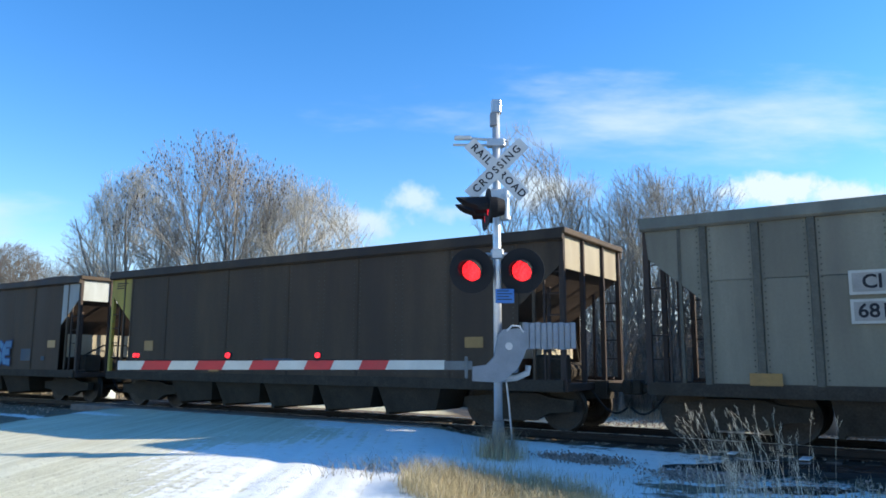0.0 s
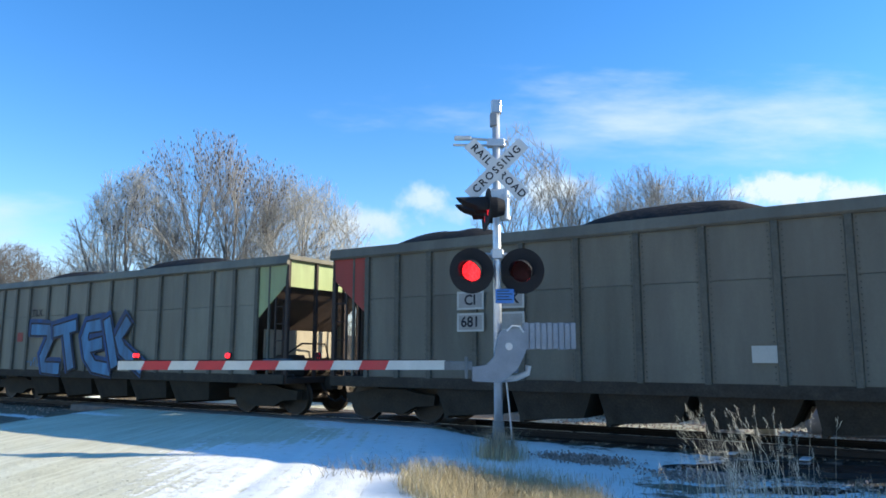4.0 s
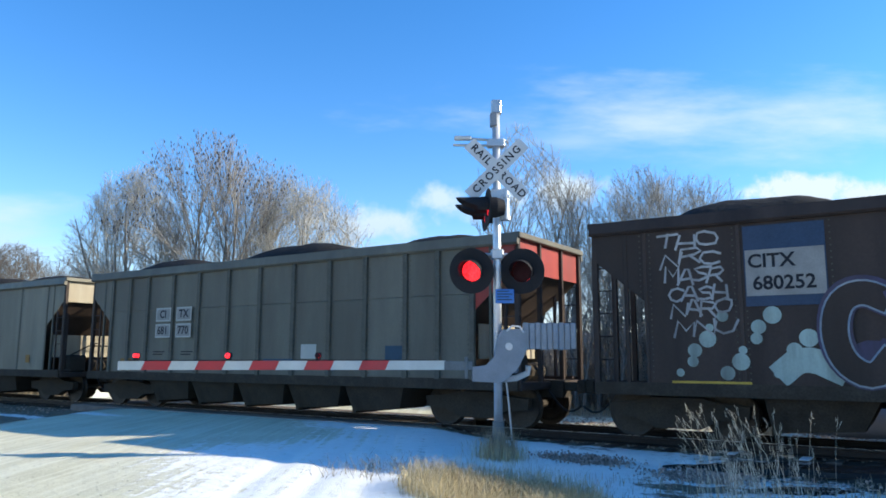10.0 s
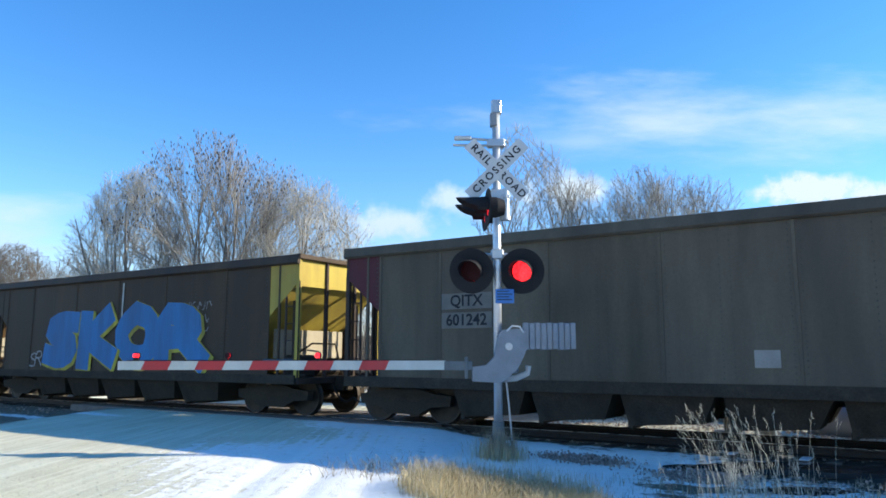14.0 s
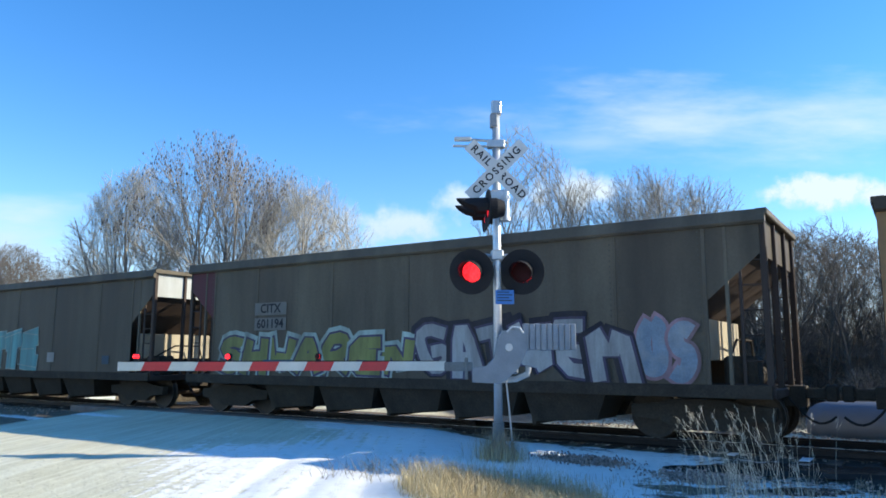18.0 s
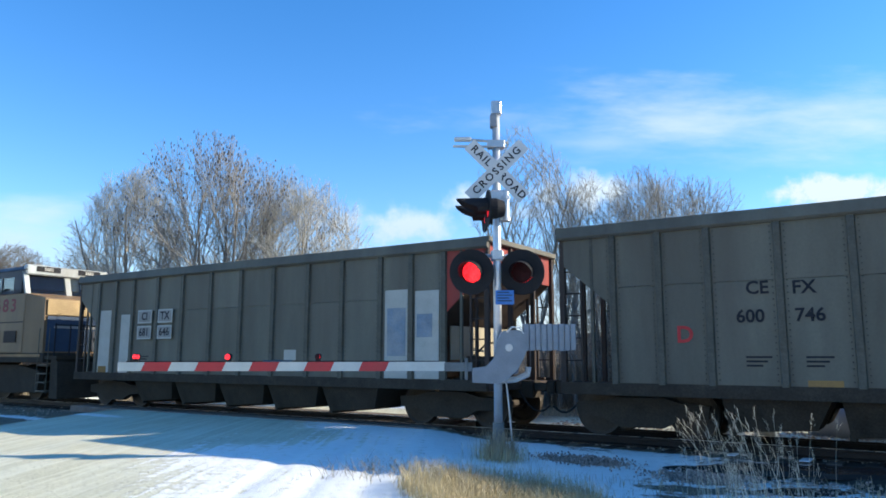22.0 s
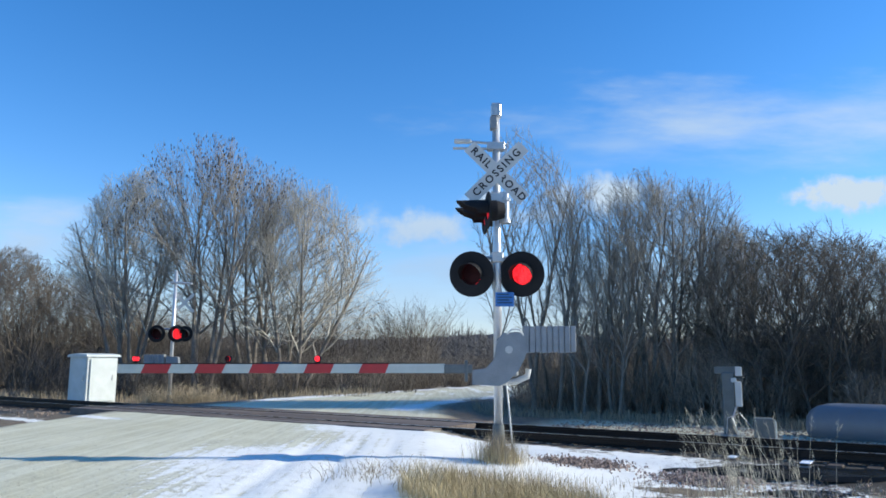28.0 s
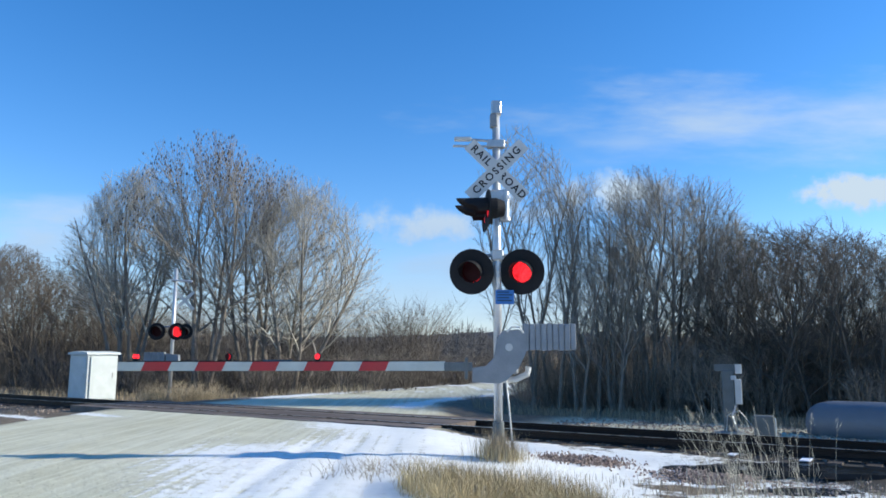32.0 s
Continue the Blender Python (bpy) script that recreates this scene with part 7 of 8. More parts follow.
# far signal
FX, FY = -10.42, 28.5
fz = gz(FX, FY)
far_sig = thing("crossing_signal", Matrix.Translation((FX, FY, fz)) , "far crossing signal mast with lamps on its back face", "crossing signal", "crossing signals")
fz0 = -fz
part("base", Geo().lathe([(0.2, -0.1), (0.13, 0.2), (0.09, 0.4)], 14), M["concrete"], far_sig)
part("mast", Geo().lathe([(0.07, 0.3), (0.06, 4.9 + fz0)], 14), M["alu_mast"], far_sig, smooth=True)
part("bracket_arm", Geo().rod((-0.14, -0.08, 4.42 + fz0), (0.68, -0.08, 4.38 + fz0), 0.042), M["alu_mast"], far_sig)
crossbuck(far_sig, (0.35, 0.12, 3.65 + fz0), size=1.0, wide=0.12, text=False, back=True)
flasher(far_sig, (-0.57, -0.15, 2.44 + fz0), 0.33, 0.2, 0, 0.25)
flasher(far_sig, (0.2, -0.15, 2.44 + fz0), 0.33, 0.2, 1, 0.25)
flasher(far_sig, (0.5, -0.1, 2.44 + fz0), 0.3, 0.16, None, 0.25)
part("crossarm", Geo().rod((-0.55, 0.0, 2.62 + fz0), (0.55, 0.0, 2.62 + fz0), 0.03), M["galv"], far_sig)
far_mech = thing("gate_mechanism", Matrix.Translation((FX, FY, fz)), "grey gate mechanism with counterweights by the far mast", "gate mechanism", "crossing gates")
part("casing", Geo().prism([(a, c_ + fz0) for a, c_ in [(-0.1, 1.2), (-0.1, 1.6), (0.35, 1.55), (0.4, 1.1), (0.1, 1.05)]], "y", -0.3, -0.08), M["grey_paint"], far_mech)
for k in range(6):
    part("counterweight_slab", Geo().box(-0.95 + 0.13 * k, -0.3, 1.28 + fz0, -0.83 + 0.13 * k, -0.1, 1.65 + fz0, 0.01), M["grey_paint"], far_mech)

# ---- trackside things ----
BX, BY = -14.25, 30.35
box = thing("relay_case", Matrix.Translation((BX, BY, gz(BX, BY))) @ Matrix.Rotation(-TRACK_A, 4, "Z"), "white steel relay case on a low plinth beside the track", "signal case")
part("body", Geo().box(-0.62, -0.66, 0.05, 0.62, 0.66, 1.9, 0.02), M["box_white"], box)
part("roof", Geo().prism([(-0.7, 1.88), (0.7, 1.88), (0.64, 1.97), (0.0, 2.02), (-0.64, 1.97)], "y", -0.74, 0.74), M["box_white"], box)
for m_ in (Matrix(), Matrix.Rotation(radians(90), 4, "Z")):
    d = part("door", Geo().box(-0.55, -0.68, 0.12, 0.55, -0.655, 1.8, 0.01), M["box_white"], box, m=m_)
    part("handle", Geo().box(0.4, -0.71, 0.95, 0.44, -0.68, 1.15), M["galv"], d)
part("plinth", Geo().box(-0.55, -0.58, -0.2, 0.55, 0.58, 0.05), M["concrete"], box)

px_, py_ = 6.45, 16.85
post = thing("track_detector_post", Matrix.Translation((px_, py_, gz(px_, py_))) @ Matrix.Rotation(radians(-20), 4, "Z"), "grey equipment post with a white head box beside the rails", "equipment post")
pz = -gz(px_, py_)
# darker grey paints in the shaded front of the post
part("column", Geo().box(-0.13, -0.1, 0.0, 0.13, 0.1, 1.2 + pz, 0.02), M["post_grey"], post)
part("head_plate", Geo().box(-0.28, -0.06, 1.17 + pz, 0.2, 0.06, 1.33 + pz, 0.01), M["post_grey"], post)
part("head_box", Geo().box(0.16, -0.1, 1.12 + pz, 0.3, 0.12, 1.33 + pz, 0.01), M["sign_white"], post)
# white side pieces paint in the sunlit right side of the post
part("side_box", Geo().box(0.14, -0.12, 0.45 + pz, 0.28, 0.1, 1.0 + pz, 0.01), M["sign_white"], post)
part("side_clip", Geo().box(0.06, -0.11, 0.98 + pz, 0.18, 0.1, 1.08 + pz, 0.01), M["sign_white"], post)
part("foot", Geo().box(-0.35, -0.25, -0.05, 0.3, 0.25, 0.16, 0.02), M["concrete"], post)
part("cable", Geo().tube([(0.15, -0.1, 0.45 + pz), (0.05, -0.16, 0.2 + pz), (0.2, -0.2, 0.02)], 0.02), M["galv"], post)
jb = thing("junction_box", Matrix.Translation((px_ + 0.62, py_ - 0.35, gz(px_ + 0.6, py_ - 0.4))) @ Matrix.Rotation(radians(-20), 4, "Z"), "low grey junction box on the ground beside the post", "junction box")
part("body", Geo().box(-0.22, -0.2, 0.0, 0.2, 0.2, 0.52, 0.02), M["post_grey"], jb)
# white panel that paints in the sunlit right edge of the box
part("door", Geo().box(0.2, -0.17, 0.05, 0.23, 0.17, 0.48, 0.01), M["box_white"], jb)
part("cable", Geo().tube([(-0.25, 0, 0.3), (-0.5, -0.1, 0.62), (-0.75, 0, 0.5), (-0.8, 0, 0.0)], 0.012), M["galv"], jb)

TX, TY = 11.4, 16.05
tank = thing("gas_tank", Matrix.Translation((TX, TY, gz(TX, TY))) @ Matrix.Rotation(-TRACK_A, 4, "Z"), "white horizontal gas storage tank on saddles behind the track", "gas tank")
tg = Geo()
n = 28
prof = [(-3.3, 0.05), (-3.27, 0.22), (-3.18, 0.36), (-3.02, 0.46), (-2.8, 0.515), (-2.6, 0.53), (2.6, 0.53), (2.8, 0.515), (3.02, 0.46), (3.18, 0.36), (3.27, 0.22), (3.3, 0.05)]
v = [(x, r * math.cos(2 * math.pi * k / n), 0.28 + r * math.sin(2 * math.pi * k / n)) for x, r in prof for k in range(n)]
f = [(q * n + k, (q + 1) * n + k, (q + 1) * n + (k + 1) % n, q * n + (k + 1) % n) for q in range(len(prof) - 1) for k in range(n)]
tg.add(v, f + [tuple(range(n)), tuple((len(prof) - 1) * n + k for k in range(n))[::-1]])
part("shell", tg, M["tank"], tank, smooth=True)
for x in (-1.7, 1.7):
    part("saddle", Geo().box(x - 0.12, -0.4, -0.3, x + 0.12, 0.4, -0.05), M["concrete"], tank)
part("valve_dome", Geo().lathe([(0.16, 0.78), (0.16, 0.92), (0.1, 1.0)], 14), M["tank"], tank)

# ---- sky ----
CLOUD_D = 2600.0
K = CLOUD_D / 1298.0


def cloud_material():
    m = bpy.data.materials.new("thin_winter_cloud")
    m.use_nodes = True
    nt = m.node_tree
    nt.nodes.clear()
    Lk = nt.links.new
    tc = nt.nodes.new("ShaderNodeTexCoord")
    mp = nt.nodes.new("ShaderNodeMapping")
    mp.inputs["Scale"].default_value = (1 / K, 1 / K, 1 / K)
    Lk(tc.outputs["Object"], mp.inputs["Vector"])

    def math_(op, a, c=None):
        x = nt.nodes.new("ShaderNodeMath")
        x.operation = op
        for sock, val in zip(x.inputs, (a, c)):
            if val is None:
                continue
            if isinstance(val, (int, float)):
                sock.default_value = val
            else:
                Lk(val, sock)
        return x.outputs[0]

    def noise_(scale, sx=1.0, sy=1.0, turn=0.0, detail=7.0, rough=0.58):
        q = nt.nodes.new("ShaderNodeMapping")
        q.inputs["Scale"].default_value = (sx, sy, 1)
        q.inputs["Rotation"].default_value = (0, 0, turn)
        Lk(mp.outputs[0], q.inputs["Vector"])
        n = nt.nodes.new("ShaderNodeTexNoise")
        n.inputs["Scale"].default_value, n.inputs["Detail"].default_value, n.inputs["Roughness"].default_value = scale, detail, rough
        Lk(q.outputs[0], n.inputs["Vector"])
        return n.outputs["Fac"]

    def rng_(v, a, c, lo=0.0, hi=1.0):
        r = nt.nodes.new("ShaderNodeMapRange")
        r.interpolation_type = "SMOOTHSTEP"
        for k, val in (("From Min", a), ("From Max", c), ("To Min", lo), ("To Max", hi)):
            r.inputs[k].default_value = val
        Lk(v, r.inputs["Value"])
        return r.outputs[0]

    puff = noise_(0.016)
    wisp = noise_(0.006, 0.5, 2.0, 0.28)
    total = None
    # centre, half size, strength, wispy
    blobs = [(10, 88, 62, 30, 0.75, 0), (95, 65, 90, 22, 0.45, 0), (225, 102, 100, 42, 0.9, 0), (660, 110, 105, 36, 1.25, 0), (760, 95, 90, 30, 1.0, 0),
             (745, 250, 60, 40, 0.45, 1), (480, 230, 480, 85, 0.72, 1), (640, 255, 260, 60, 0.62, 1), (250, 190, 180, 45, 0.42, 1), (-800, 10, 200, 100, 0.75, 1), (-120, 45, 130, 34, 0.85, 0), (-60, -40, 260, 90, 0.7, 1),
             (960, 130, 120, 60, 0.9, 0), (1000, 260, 140, 60, 0.6, 1)]
    for cx, cy, rx, ry, k, w in blobs:
        q = nt.nodes.new("ShaderNodeMapping")
        q.inputs["Location"].default_value = (-cx / rx, -cy / ry, 0)
        q.inputs["Scale"].default_value = (1 / rx, 1 / ry, 0)
        Lk(mp.outputs[0], q.inputs["Vector"])
        ln = nt.nodes.new("ShaderNodeVectorMath")
        ln.operation = "LENGTH"
        Lk(q.outputs[0], ln.inputs[0])
        body = math_("SUBTRACT", math_("SUBTRACT", 1.0, ln.outputs["Value"]), math_("MULTIPLY", math_("SUBTRACT", 0.56, wisp if w else puff), 3.0))
        f = math_("MULTIPLY", rng_(body, -0.35, 0.75 if not w else 1.3), k)
        total = f if total is None else math_("MAXIMUM", total, f)
    sep = nt.nodes.new("ShaderNodeSeparateXYZ")
    Lk(mp.outputs[0], sep.inputs[0])
    low = noise_(0.004, 0.6, 1.8, 0.0, 4.0)
    haze = math_("MULTIPLY", rng_(sep.outputs["Y"], 60, -110), rng_(low, 0.3, 0.62, 0.34, 0.62))
    total = math_("MINIMUM", math_("MAXIMUM", total, haze), 0.96)
    em = nt.nodes.new("ShaderNodeEmission")
    tone = nt.nodes.new("ShaderNodeMix")
    tone.data_type = "RGBA"
    tone.inputs["A"].default_value = (0.58, 0.75, 0.98, 1)
    tone.inputs["B"].default_value = (0.8, 0.94, 1.04, 1)
    Lk(rng_(sep.outputs["Y"], -60, 110), tone.inputs["Factor"])
    Lk(tone.outputs["Result"], em.inputs["Color"])
    em.inputs["Strength"].default_value = 0.68
    tr = nt.nodes.new("ShaderNodeBsdfTransparent")
    mx = nt.nodes.new("ShaderNodeMixShader")
    Lk(total, mx.inputs[0])
    Lk(tr.outputs[0], mx.inputs[1])
    Lk(em.outputs[0], mx.inputs[2])
    out = nt.nodes.new("ShaderNodeOutputMaterial")
    Lk(mx.outputs[0], out.inputs["Surface"])
    return m


def cloud_pose(t):
    shift = (t - 13.0) * 4.6 * K
    a = radians(PITCH)
    fwd = Vector((0, math.cos(a), math.sin(a)))
    return Matrix.Translation(Vector(EYE) + fwd * CLOUD_D + Vector((shift, 0, 0))) @ Matrix.Rotation(radians(90 + PITCH), 4, "X")


cl_me = bpy.data.meshes.new("cloud_bank")
cl_me.from_pydata([(-1250 * K, -190 * K, 0), (1250 * K, -190 * K, 0), (1250 * K, 420 * K, 0), (-1250 * K, 420 * K, 0)], [], [(0, 1, 2, 3)])
cl_me.materials.append(cloud_material())
clouds = tagged(new("cloud_backdrop", cl_me), "thin white drifting clouds low in a blue winter sky", "backdrop", kind="structure")
clouds.matrix_basis = cloud_pose(0)

# ---- brush, far woods, grass, stones ----


def twig_field(name, spots, seed, mat, label, category, h=(0.8, 2.0), per=10, spread=0.5, r=0.008):
    """Upright twigs with side shoots at many spots, one mesh."""
    rng = random.Random(seed)
    segs, shoots = [], []
    for x, y in spots:
        zb = gz(x, y)
        for _ in range(per):
            ht = rng.uniform(*h)
            dx, dy = rng.uniform(-spread, spread) * ht, rng.uniform(-spread, spread) * ht
            p = Vector((x + rng.uniform(-0.3, 0.3), y + rng.uniform(-0.3, 0.3), zb - 0.05))
            q = p + Vector((dx * 0.4, dy * 0.4, ht * 0.55))
            e = q + Vector((dx * 0.6 + rng.uniform(-0.1, 0.1), dy * 0.6, ht * 0.45))
            segs.append((*p, *q, r, r * 0.75))
            shoots.append((*q, *e, r * 0.75, r * 0.3))
            for _k in range(5):
                t_ = rng.uniform(0.25, 0.95)
                a = p.lerp(q, t_) if rng.random() < 0.5 else q.lerp(e, t_)
                c_ = a + Vector((rng.uniform(-0.4, 0.4), rng.uniform(-0.4, 0.4), rng.uniform(0.1, 0.5))) * ht * 0.4
                shoots.append((*a, *c_, r * 0.6, r * 0.25))
    return tagged(part(name, spike_mesh(name, segs, shoots), mat), label, category, kind="stuff")


rng = random.Random(5)
spots = []
for _ in range(400):
    x = rng.uniform(3.6, 20)
    spots.append(lateral(x, rng.uniform(9.5, 13.5) if x < 8 else rng.uniform(12.0, 16.5)))
twig_field("undergrowth", spots, 61, M["brush"], "dense dark leafless undergrowth at the wood's edge", "undergrowth", (0.6, 3.4), 9, 0.6, 0.011)
spots = [lateral(rng.uniform(8.5, 24), rng.uniform(12.0, 16.5)) for _ in range(260)]
twig_field("undergrowth", spots, 66, M["brush"], "dark tangled undergrowth behind the gas tank", "undergrowth", (0.8, 5.4), 9, 0.6, 0.012)
spots = [(rng.uniform(-20, -1.5), rng.uniform(33.5, 44)) for _ in range(330)]
twig_field("undergrowth", spots, 62, M["brush_dark"], "brown leafless brush below the cottonwoods", "undergrowth", (0.5, 2.6), 9, 0.8, 0.012)
spots = [(rng.uniform(-46, -17.5), rng.uniform(40, 62)) for _ in range(460)]
twig_field("undergrowth", spots, 63, M["bark_dark"], "brown leafless thicket beyond the railway", "undergrowth", (1.2, 5.6), 9, 0.6, 0.018)
spots = [(rng.uniform(-24, -1), rng.uniform(46, 64)) for _ in range(420)]
twig_field("undergrowth", spots, 65, M["brush_dark"], "brown leafless thicket behind the cottonwoods", "undergrowth", (1.6, 6.2), 8, 0.6, 0.018)
spots = [p for p in (lateral(rng.uniform(1.0, 10), rng.uniform(17, 25)) for _ in range(260)) if float(road_offset(*p)) > 6.5]
twig_field("undergrowth", spots, 68, M["brush_dark"], "dull brown thicket deep in the wood", "undergrowth", (1.5, 5.6), 8, 0.6, 0.014)
spots = [p for p in ((rng.uniform(-9, 12), rng.uniform(40, 62)) for _ in range(420)) if float(road_offset(*p)) < -6.2]
twig_field("undergrowth", spots, 67, M["brush_dark"], "brown leafless brush along the bend of the road", "undergrowth", (0.6, 2.4), 9, 0.8, 0.015)
spots = [(rng.uniform(-11.5, -8.8), rng.uniform(28.2, 30.5)) for _ in range(60)]
twig_field("shrub", spots, 64, M["weed"], "dry shrubs round the far mast", "shrub", (0.4, 0.9), 12, 0.6, 0.008)

far_rng = random.Random(9)
segs, shoots = [], []
for k in range(3400):
    a = far_rng.uniform(-0.75, 0.75)
    d = far_rng.uniform(95, 250)
    x, y = d * math.tan(a) * 0.9, d
    if abs(float(road_offset(x, y))) < 6 and y < 140:
        continue
    ht = 0.066 * d * far_rng.uniform(0.4, 1.0) * (0.76 + 0.14 * math.sin(a * 17 + 1) + 0.1 * math.sin(a * 53))
    p = Vector((x, y, -0.4))
    q = p + Vector((far_rng.uniform(-0.06, 0.06) * ht, 0, ht * 0.85))
    segs.append((*p, *q, 0.00045 * d, 0.0002 * d))
    for _k in range(15):
        t_ = far_rng.uniform(0.12, 1.0)
        c_ = p.lerp(q, t_)
        wide = 0.3 * math.sin(0.5 + 2.4 * t_)
        e = c_ + Vector((far_rng.uniform(-1, 1) * wide, far_rng.uniform(-0.2, 0.2), far_rng.uniform(0.0, 0.22))) * ht
        shoots.append((*c_, *e, 0.00045 * d, 0.0001 * d))
tagged(part("far_woods", spike_mesh("far_woods", segs, shoots), M["far_twig"]), "far grey-brown leafless woods along the horizon", "woods", kind="stuff")
ridge = Geo()
n = 240
for row in range(4):
    for k in range(n):
        x = -420 + 840 * k / (n - 1)
        h = (11.0 + 2.0 * math.sin(x * 0.011 + 1.0) + 0.9 * math.sin(x * 0.05) + far_rng.uniform(-0.5, 0.5)) * (0.0, 0.7, 1.0, 0.0)[row]
        ridge.v.append((x, 285 + 22 * row, -0.6 + h))
ridge.add([], [])
ridge.f = [(r_ * n + k, r_ * n + k + 1, (r_ + 1) * n + k + 1, (r_ + 1) * n + k) for r_ in range(3) for k in range(n - 1)]
ridge.mi = [0] * len(ridge.f)
tagged(part("far_ridge", ridge, M["far_twig"]), "low wooded ridge along the horizon", "ridge", kind="structure")


def blades(name, spots, seed, mat, label, h, w=0.006, bend=0.3, per=1):
    rng = random.Random(seed)
    v, f = [], []
    for x, y in spots:
        zb = gz(x, y)
        for _ in range(per):
            ht = rng.uniform(*h)
            a = rng.uniform(0, 2 * math.pi)
            dx, dy = math.cos(a) * bend * ht * rng.random(), math.sin(a) * bend * ht * rng.random()
            wx, wy = math.cos(a + 1.57) * w, math.sin(a + 1.57) * w
            bx, by = x + rng.uniform(-0.05, 0.05), y + rng.uniform(-0.05, 0.05)
            o = len(v)
            v += [(bx - wx, by - wy, zb - 0.03), (bx + wx, by + wy, zb - 0.03), (bx + dx * 0.35 + wx * 0.8, by + dy * 0.35 + wy * 0.8, zb + ht * 0.6),
                  (bx + dx * 0.35 - wx * 0.8, by + dy * 0.35 - wy * 0.8, zb + ht * 0.6), (bx + dx, by + dy, zb + ht)]
            f += [(o, o + 1, o + 2, o + 3), (o + 3, o + 2, o + 4)]
    me = bpy.data.meshes.new(name)
    me.from_pydata(v, [], f)
    me.update()
    return tagged(part(name, me, mat), label, "grass", kind="stuff")


spots = []
for _ in range(11000):
    a, r = rng.uniform(0, 2 * math.pi), rng.random() ** 0.62
    spots.append((0.7 + 1.2 * r * math.cos(a), 8.75 + 1.15 * r * math.sin(a)))
tuft = [(MX + rng.gauss(0, 0.16), MY - 0.3 + rng.gauss(0, 0.16)) for _ in range(420)]
spots += [(MX + rng.gauss(0, 0.22), MY - 0.25 + rng.gauss(0, 0.25)) for _ in range(700)]
blades("grass", spots, 71, M["straw"], "dry yellow grass clump round the signal base", (0.08, 0.34), 0.0024, 1.25)
blades("grass", tuft, 76, M["weed"], "tall dead grass tuft at the foot of the mast", (0.2, 0.55), 0.003, 0.7)
spots = [lateral(rng.uniform(1.0, 12), 6.3 + abs(rng.gauss(0, 1.0))) for _ in range(2600)]
blades("grass", spots, 72, M["weed"], "dry brown grass strip along the far side of the track", (0.05, 0.36), 0.006, 0.8)
spots = [(rng.uniform(-22, -3), rng.uniform(30.5, 35)) for _ in range(2600)]
blades("grass", spots, 73, M["weed"], "dry brown grass before the cottonwoods", (0.12, 0.45), 0.01, 0.7)
spots = [(rng.uniform(1.6, 6.0), rng.uniform(7.5, 10.6)) for _ in range(900)]
blades("grass", spots, 74, M["weed"], "sparse dead grass on the verge", (0.04, 0.18), 0.005, 0.8)
spots = [(-0.75 + rng.gauss(0, 0.4), 10.0 + rng.gauss(0, 0.35)) for _ in range(42)]
twig_field("weeds", spots, 75, M["weed"], "low twiggy dead weeds in the snow", "weeds", (0.08, 0.26), 5, 0.8, 0.0035)

# tall weeds before the camera
segs, heads = [], []
for k in range(84):
    x, y = 3.45 + rng.gauss(0, 0.36), 8.4 + rng.gauss(0, 0.3)
    ht = rng.uniform(0.55, 1.3)
    lean = rng.uniform(-0.42, 0.16)
    zb = gz(x, y)
    p = Vector((x, y, zb))
    prev = p
    for i in range(1, 6):
        t_ = i / 5
        q = p + Vector((lean * t_ * t_ * ht, 0.1 * t_ * (k % 3 - 1), ht * t_ * (1 - 0.08 * t_)))
        segs.append((*prev, *q, 0.0026 * (1.1 - t_ * 0.6), 0.0026 * (1.1 - (t_ + 0.2) * 0.6)))
        prev = q
    for j in range(6):
        a = prev + Vector((rng.uniform(-0.02, 0.02), 0, -0.02 * j))
        e = a + Vector((rng.uniform(-0.022, 0.022) + lean * 0.06, rng.uniform(-0.02, 0.02), rng.uniform(0.02, 0.06)))
        segs.append((*a, *e, 0.002, 0.001))
tagged(part("tall_weeds", branch_mesh("tall_weeds", segs, 4), M["weed_pale"]), "tall dry weeds with feathery seed heads", "weeds", kind="stuff")


def stones(name, spots, seed, mat, label, size=(0.02, 0.06)):
    rng = random.Random(seed)
    v, f = [], []
    base = [(1, 0, 0), (-1, 0, 0), (0, 1, 0), (0, -1, 0), (0, 0, 1), (0, 0, -1)]
    tri = [(0, 2, 4), (2, 1, 4), (1, 3, 4), (3, 0, 4), (2, 0, 5), (1, 2, 5), (3, 1, 5), (0, 3, 5)]
    for x, y, dz in spots:
        r = rng.uniform(*size)
        m = Euler((rng.uniform(0, 3), rng.uniform(0, 3), rng.uniform(0, 3))).to_matrix()
        zb = gz(x, y) + dz
        o = len(v)
        for q in base:
            w = m @ Vector((q[0] * rng.uniform(0.7, 1.2), q[1] * rng.uniform(0.7, 1.2), q[2] * rng.uniform(0.5, 0.9))) * r
            v.append((x + w.x, y + w.y, zb + w.z))
        f += [tuple(i + o for i in q) for q in tri]
    me = bpy.data.meshes.new(name)
    me.from_pydata(v, [], f)
    me.update()
    return tagged(part(name, me, mat), label, "stones", kind="stuff")


def on_track(s_, lat):
    p = rail_place(s_, lat).translation
    return p.x, p.y


spots = []
for _ in range(6500):
    s_ = rng.uniform(CROSS1 + 0.1, 9)
    lat = rng.uniform(-0.9, 2.6) if s_ < 0 else rng.uniform(-2.5, 2.6)
    spots.append((*on_track(s_, lat), 0.0))
for _ in range(4500):
    spots.append((*on_track(rng.uniform(CROSS1 + 0.2, 8), rng.uniform(1.5, 6.3)), 0.0))
for _ in range(2500):
    spots.append((*on_track(rng.uniform(-40, CROSS0), rng.uniform(-2.6, 2.6)), 0.0))
stones("ballast", spots, 81, M["stone"], "loose grey-brown ballast stones along the rails", (0.022, 0.055))
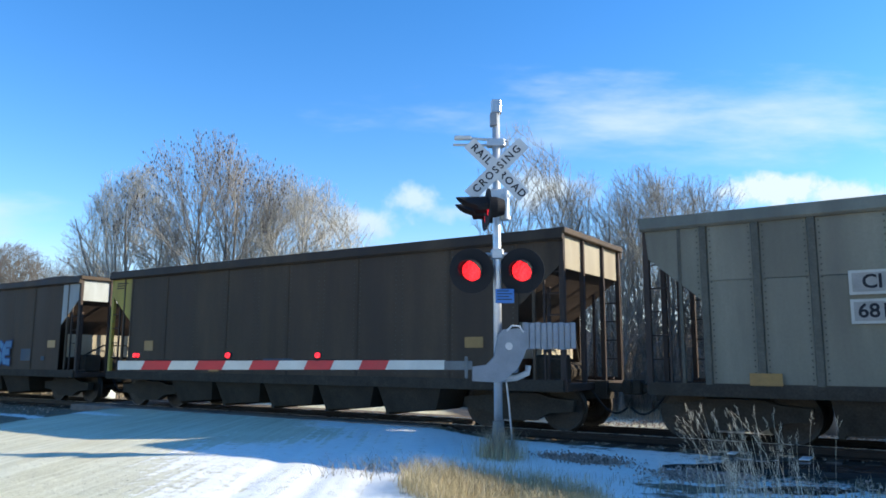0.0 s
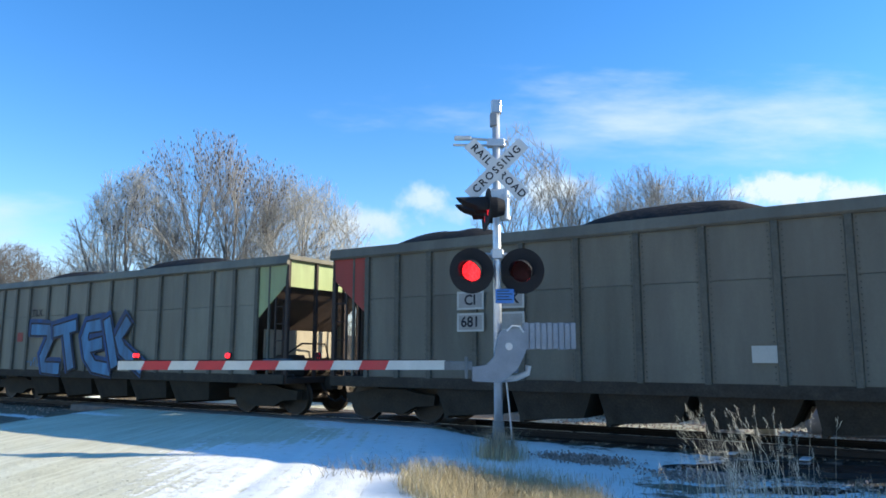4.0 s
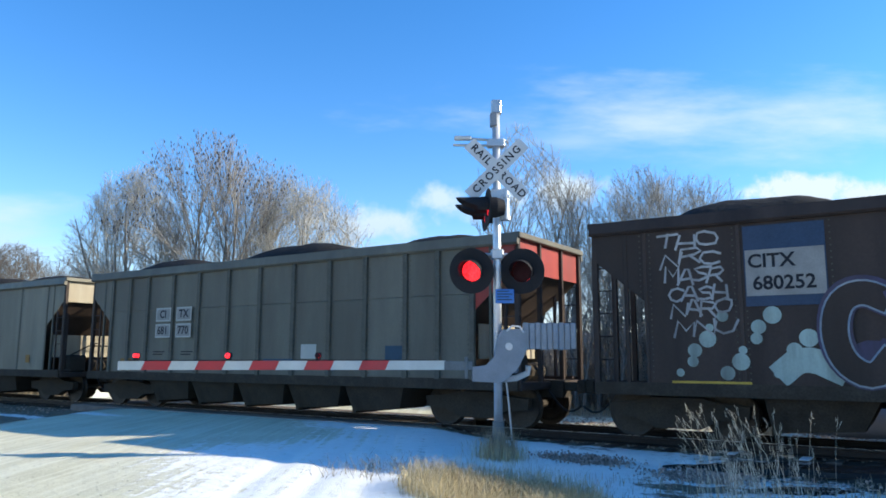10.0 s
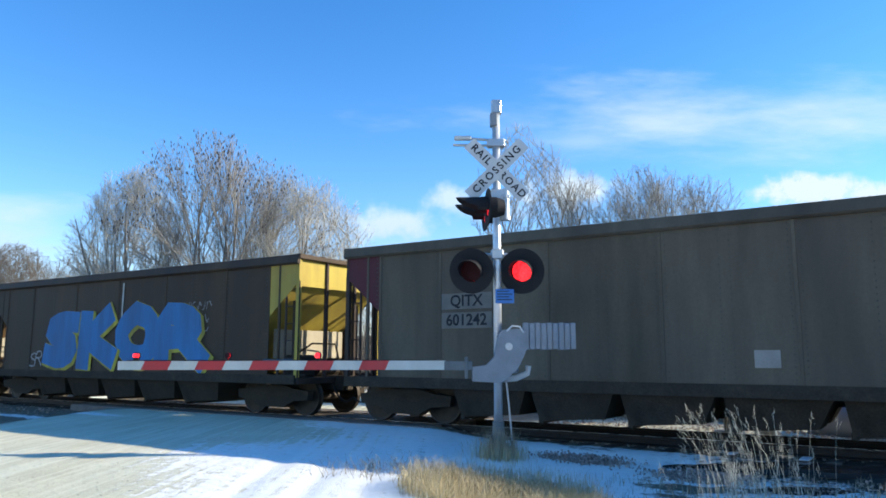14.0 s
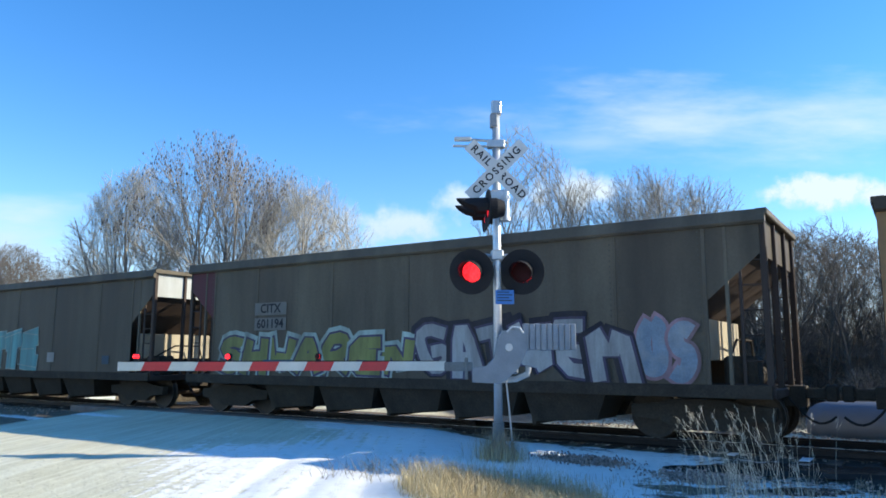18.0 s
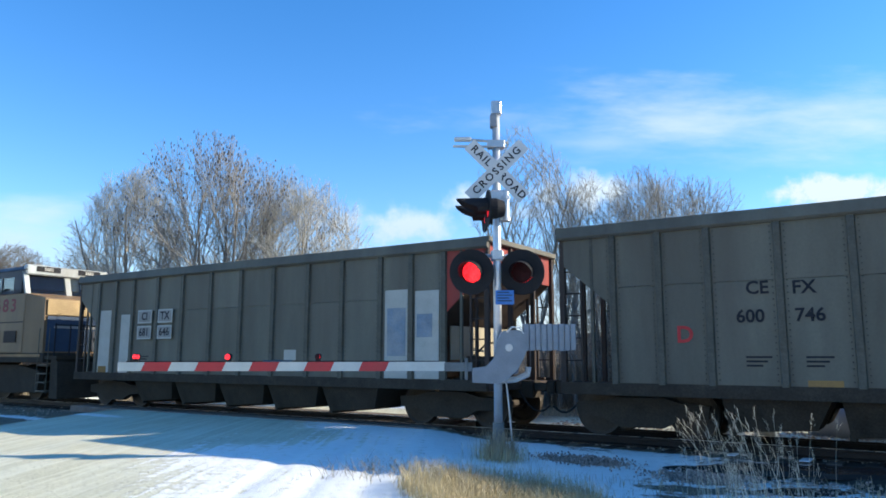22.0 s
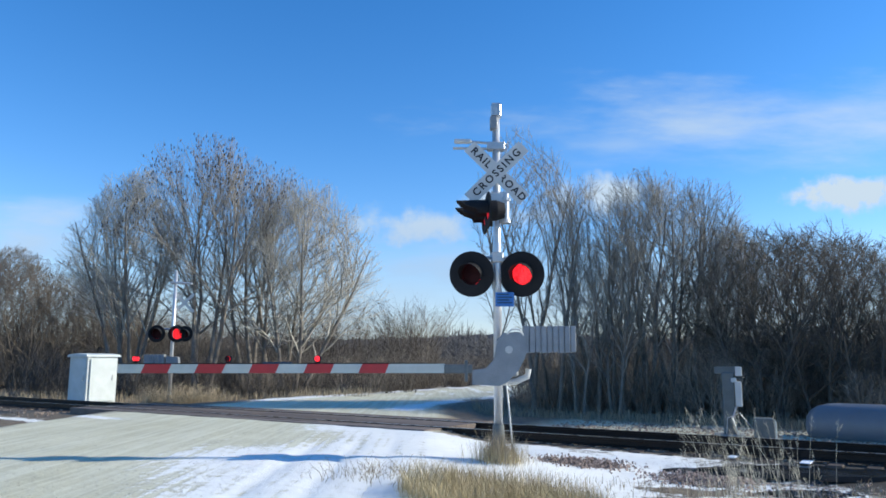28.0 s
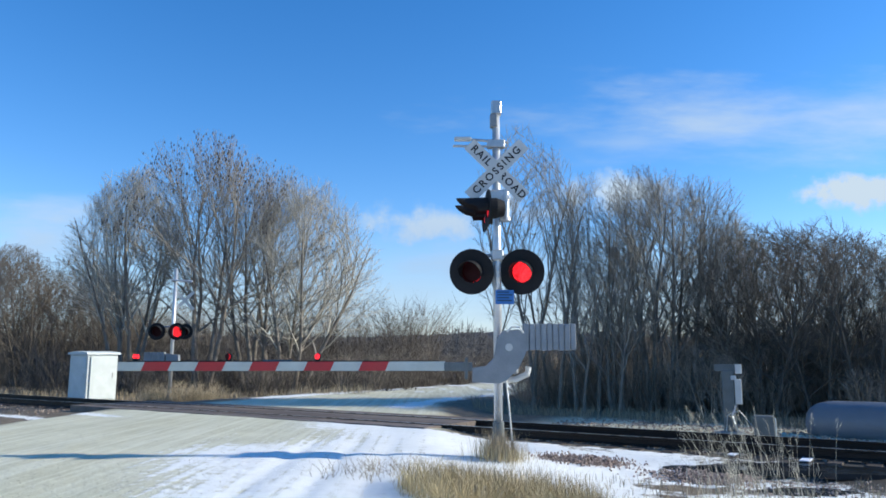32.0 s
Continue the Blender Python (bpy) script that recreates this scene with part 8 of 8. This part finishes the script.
spots = [(rng.uniform(-11.5, -2.6), 7.5 + 9.0 * rng.random() ** 1.3, -0.004) for _ in range(3200)]
stones("road_gravel", [p for p in spots if track_coords(p[0], p[1])[1] < -1.7], 83, M["pebble"], "loose tan gravel on the road", (0.006, 0.014))
spots = []
for cx, cy, rx, ry, n_, hh in ((2.3, 12.3, 0.5, 0.36, 2200, 0.12), (3.85, 11.2, 0.55, 0.4, 2200, 0.1), (5.0, 10.4, 1.2, 0.6, 400, 0.03)):
    for _ in range(n_):
        a, r = rng.uniform(0, 2 * math.pi), math.sqrt(rng.random())
        spots.append((cx + rx * 0.62 * rng.gauss(0, 1), cy + ry * 0.62 * rng.gauss(0, 1), hh * (1 - r * r) * rng.random()))
stones("leaf_litter", spots, 82, M["leaf"], "low heaps of broken brown stone and leaves in the snow", (0.01, 0.03))
# snow left on the ends of a few ties
for s_, lat, ln, wd in ((-2.9, -1.05, 0.3, 0.14), (-1.75, -1.1, 0.42, 0.17), (-0.55, -1.15, 0.24, 0.12)):
    ob = part("snow_patch", Geo().box(-wd / 2, -ln / 2, 0.0, wd / 2, ln / 2, 0.018, 0.008), M["snow"], None, m=rail_place(s_, lat, -0.178))
    tagged(ob, "thin strip of snow lying on a tie end", "snow patch", "snow on ties")


# pools of melt water in the ditch
WATER = material("dark_melt_water", (0.02, 0.025, 0.03), 0.08, 0.0, 0.1, 3, 20, 0.02)
for cx, cy, rx, ry in ((4.3, 12.0, 0.7, 0.4), (5.3, 11.7, 1.2, 0.45), (6.5, 11.2, 1.1, 0.4), (4.9, 10.2, 0.6, 0.3)):
    zz = gz(cx, cy) + 0.02
    rim = [(cx + rx * math.cos(2 * math.pi * k / 30) * (1 + 0.2 * math.sin(5 * k)), cy + ry * math.sin(2 * math.pi * k / 30) * (1 + 0.15 * math.sin(3 * k + cx)), zz) for k in range(30)]
    tagged(part("puddle", Geo().add(rim + [(x, y, zz - 0.08) for x, y, z in rim], [tuple(range(30))] + [(k, 30 + k, 30 + (k + 1) % 30, (k + 1) % 30) for k in range(30)]), WATER), "shallow pool of dark melt water in the ditch", "puddle", "melt pools")


# ---- what moves ----
GAPS = [-4.925]
for L_ in (16.216, 16.38, 16.198, 16.083, 16.083, 16.083, 16.198, 16.169, 16.197, 16.181, 16.145, 16.215, 16.168, 16.118, 16.118, 16.27, 16.241, 16.198, 16.273, 16.267, 16.173):
    GAPS.append(GAPS[-1] - L_)
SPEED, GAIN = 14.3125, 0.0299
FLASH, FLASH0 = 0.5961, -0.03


def train_shift(t):
    return SPEED * t + GAIN * t * t / 2


def motions():
    times = [0, 4, 8, 12, 16, 20, 24, 28, 32]
    for i, car in enumerate(CARS):
        mid = GAPS[0] + 8.09 if i == 0 else (GAPS[i - 1] + GAPS[i]) / 2
        walk(car, [(t, rail_place(mid + train_shift(t), 0)) for t in times])
    walk(LOCO, [(t, rail_place(GAPS[21] + train_shift(t), 0)) for t in times])
    walk(clouds, [(t, cloud_pose(t)) for t in (0, 16, 32)])
    # wheels roll on the rails; those at equal places in their trucks share one set of keys
    turns = {}
    for ob in [o for top in (*CARS, LOCO) for o in top.children_recursive if o.name.startswith("wheelset")]:
        at, radius = ob.matrix_basis.translation.copy(), 0.457 * ob.scale[0]
        key = tuple(round(q, 3) for q in (*at, radius))
        if key not in turns:
            walk(ob, [(n_ / 30, Matrix.Translation(at) @ Matrix.Rotation(train_shift(n_ / 30) / radius, 4, "Y")) for n_ in range(961)])
            turns[key] = ob
        else:
            src = turns[key].animation_data
            ob.rotation_mode = "QUATERNION"
            ob.animation_data_create()
            ob.animation_data.action = src.action
            ob.animation_data.action_slot = src.action_slot
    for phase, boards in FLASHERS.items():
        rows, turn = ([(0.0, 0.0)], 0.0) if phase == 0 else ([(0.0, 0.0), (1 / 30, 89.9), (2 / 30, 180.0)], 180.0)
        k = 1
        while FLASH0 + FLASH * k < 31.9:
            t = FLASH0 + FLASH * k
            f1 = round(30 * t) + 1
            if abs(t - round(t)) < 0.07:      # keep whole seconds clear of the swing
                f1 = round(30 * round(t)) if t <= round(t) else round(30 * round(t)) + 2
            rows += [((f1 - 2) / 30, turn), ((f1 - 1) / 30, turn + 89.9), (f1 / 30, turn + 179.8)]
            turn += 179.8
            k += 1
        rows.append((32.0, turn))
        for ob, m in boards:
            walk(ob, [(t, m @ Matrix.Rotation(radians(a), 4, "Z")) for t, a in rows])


motions()
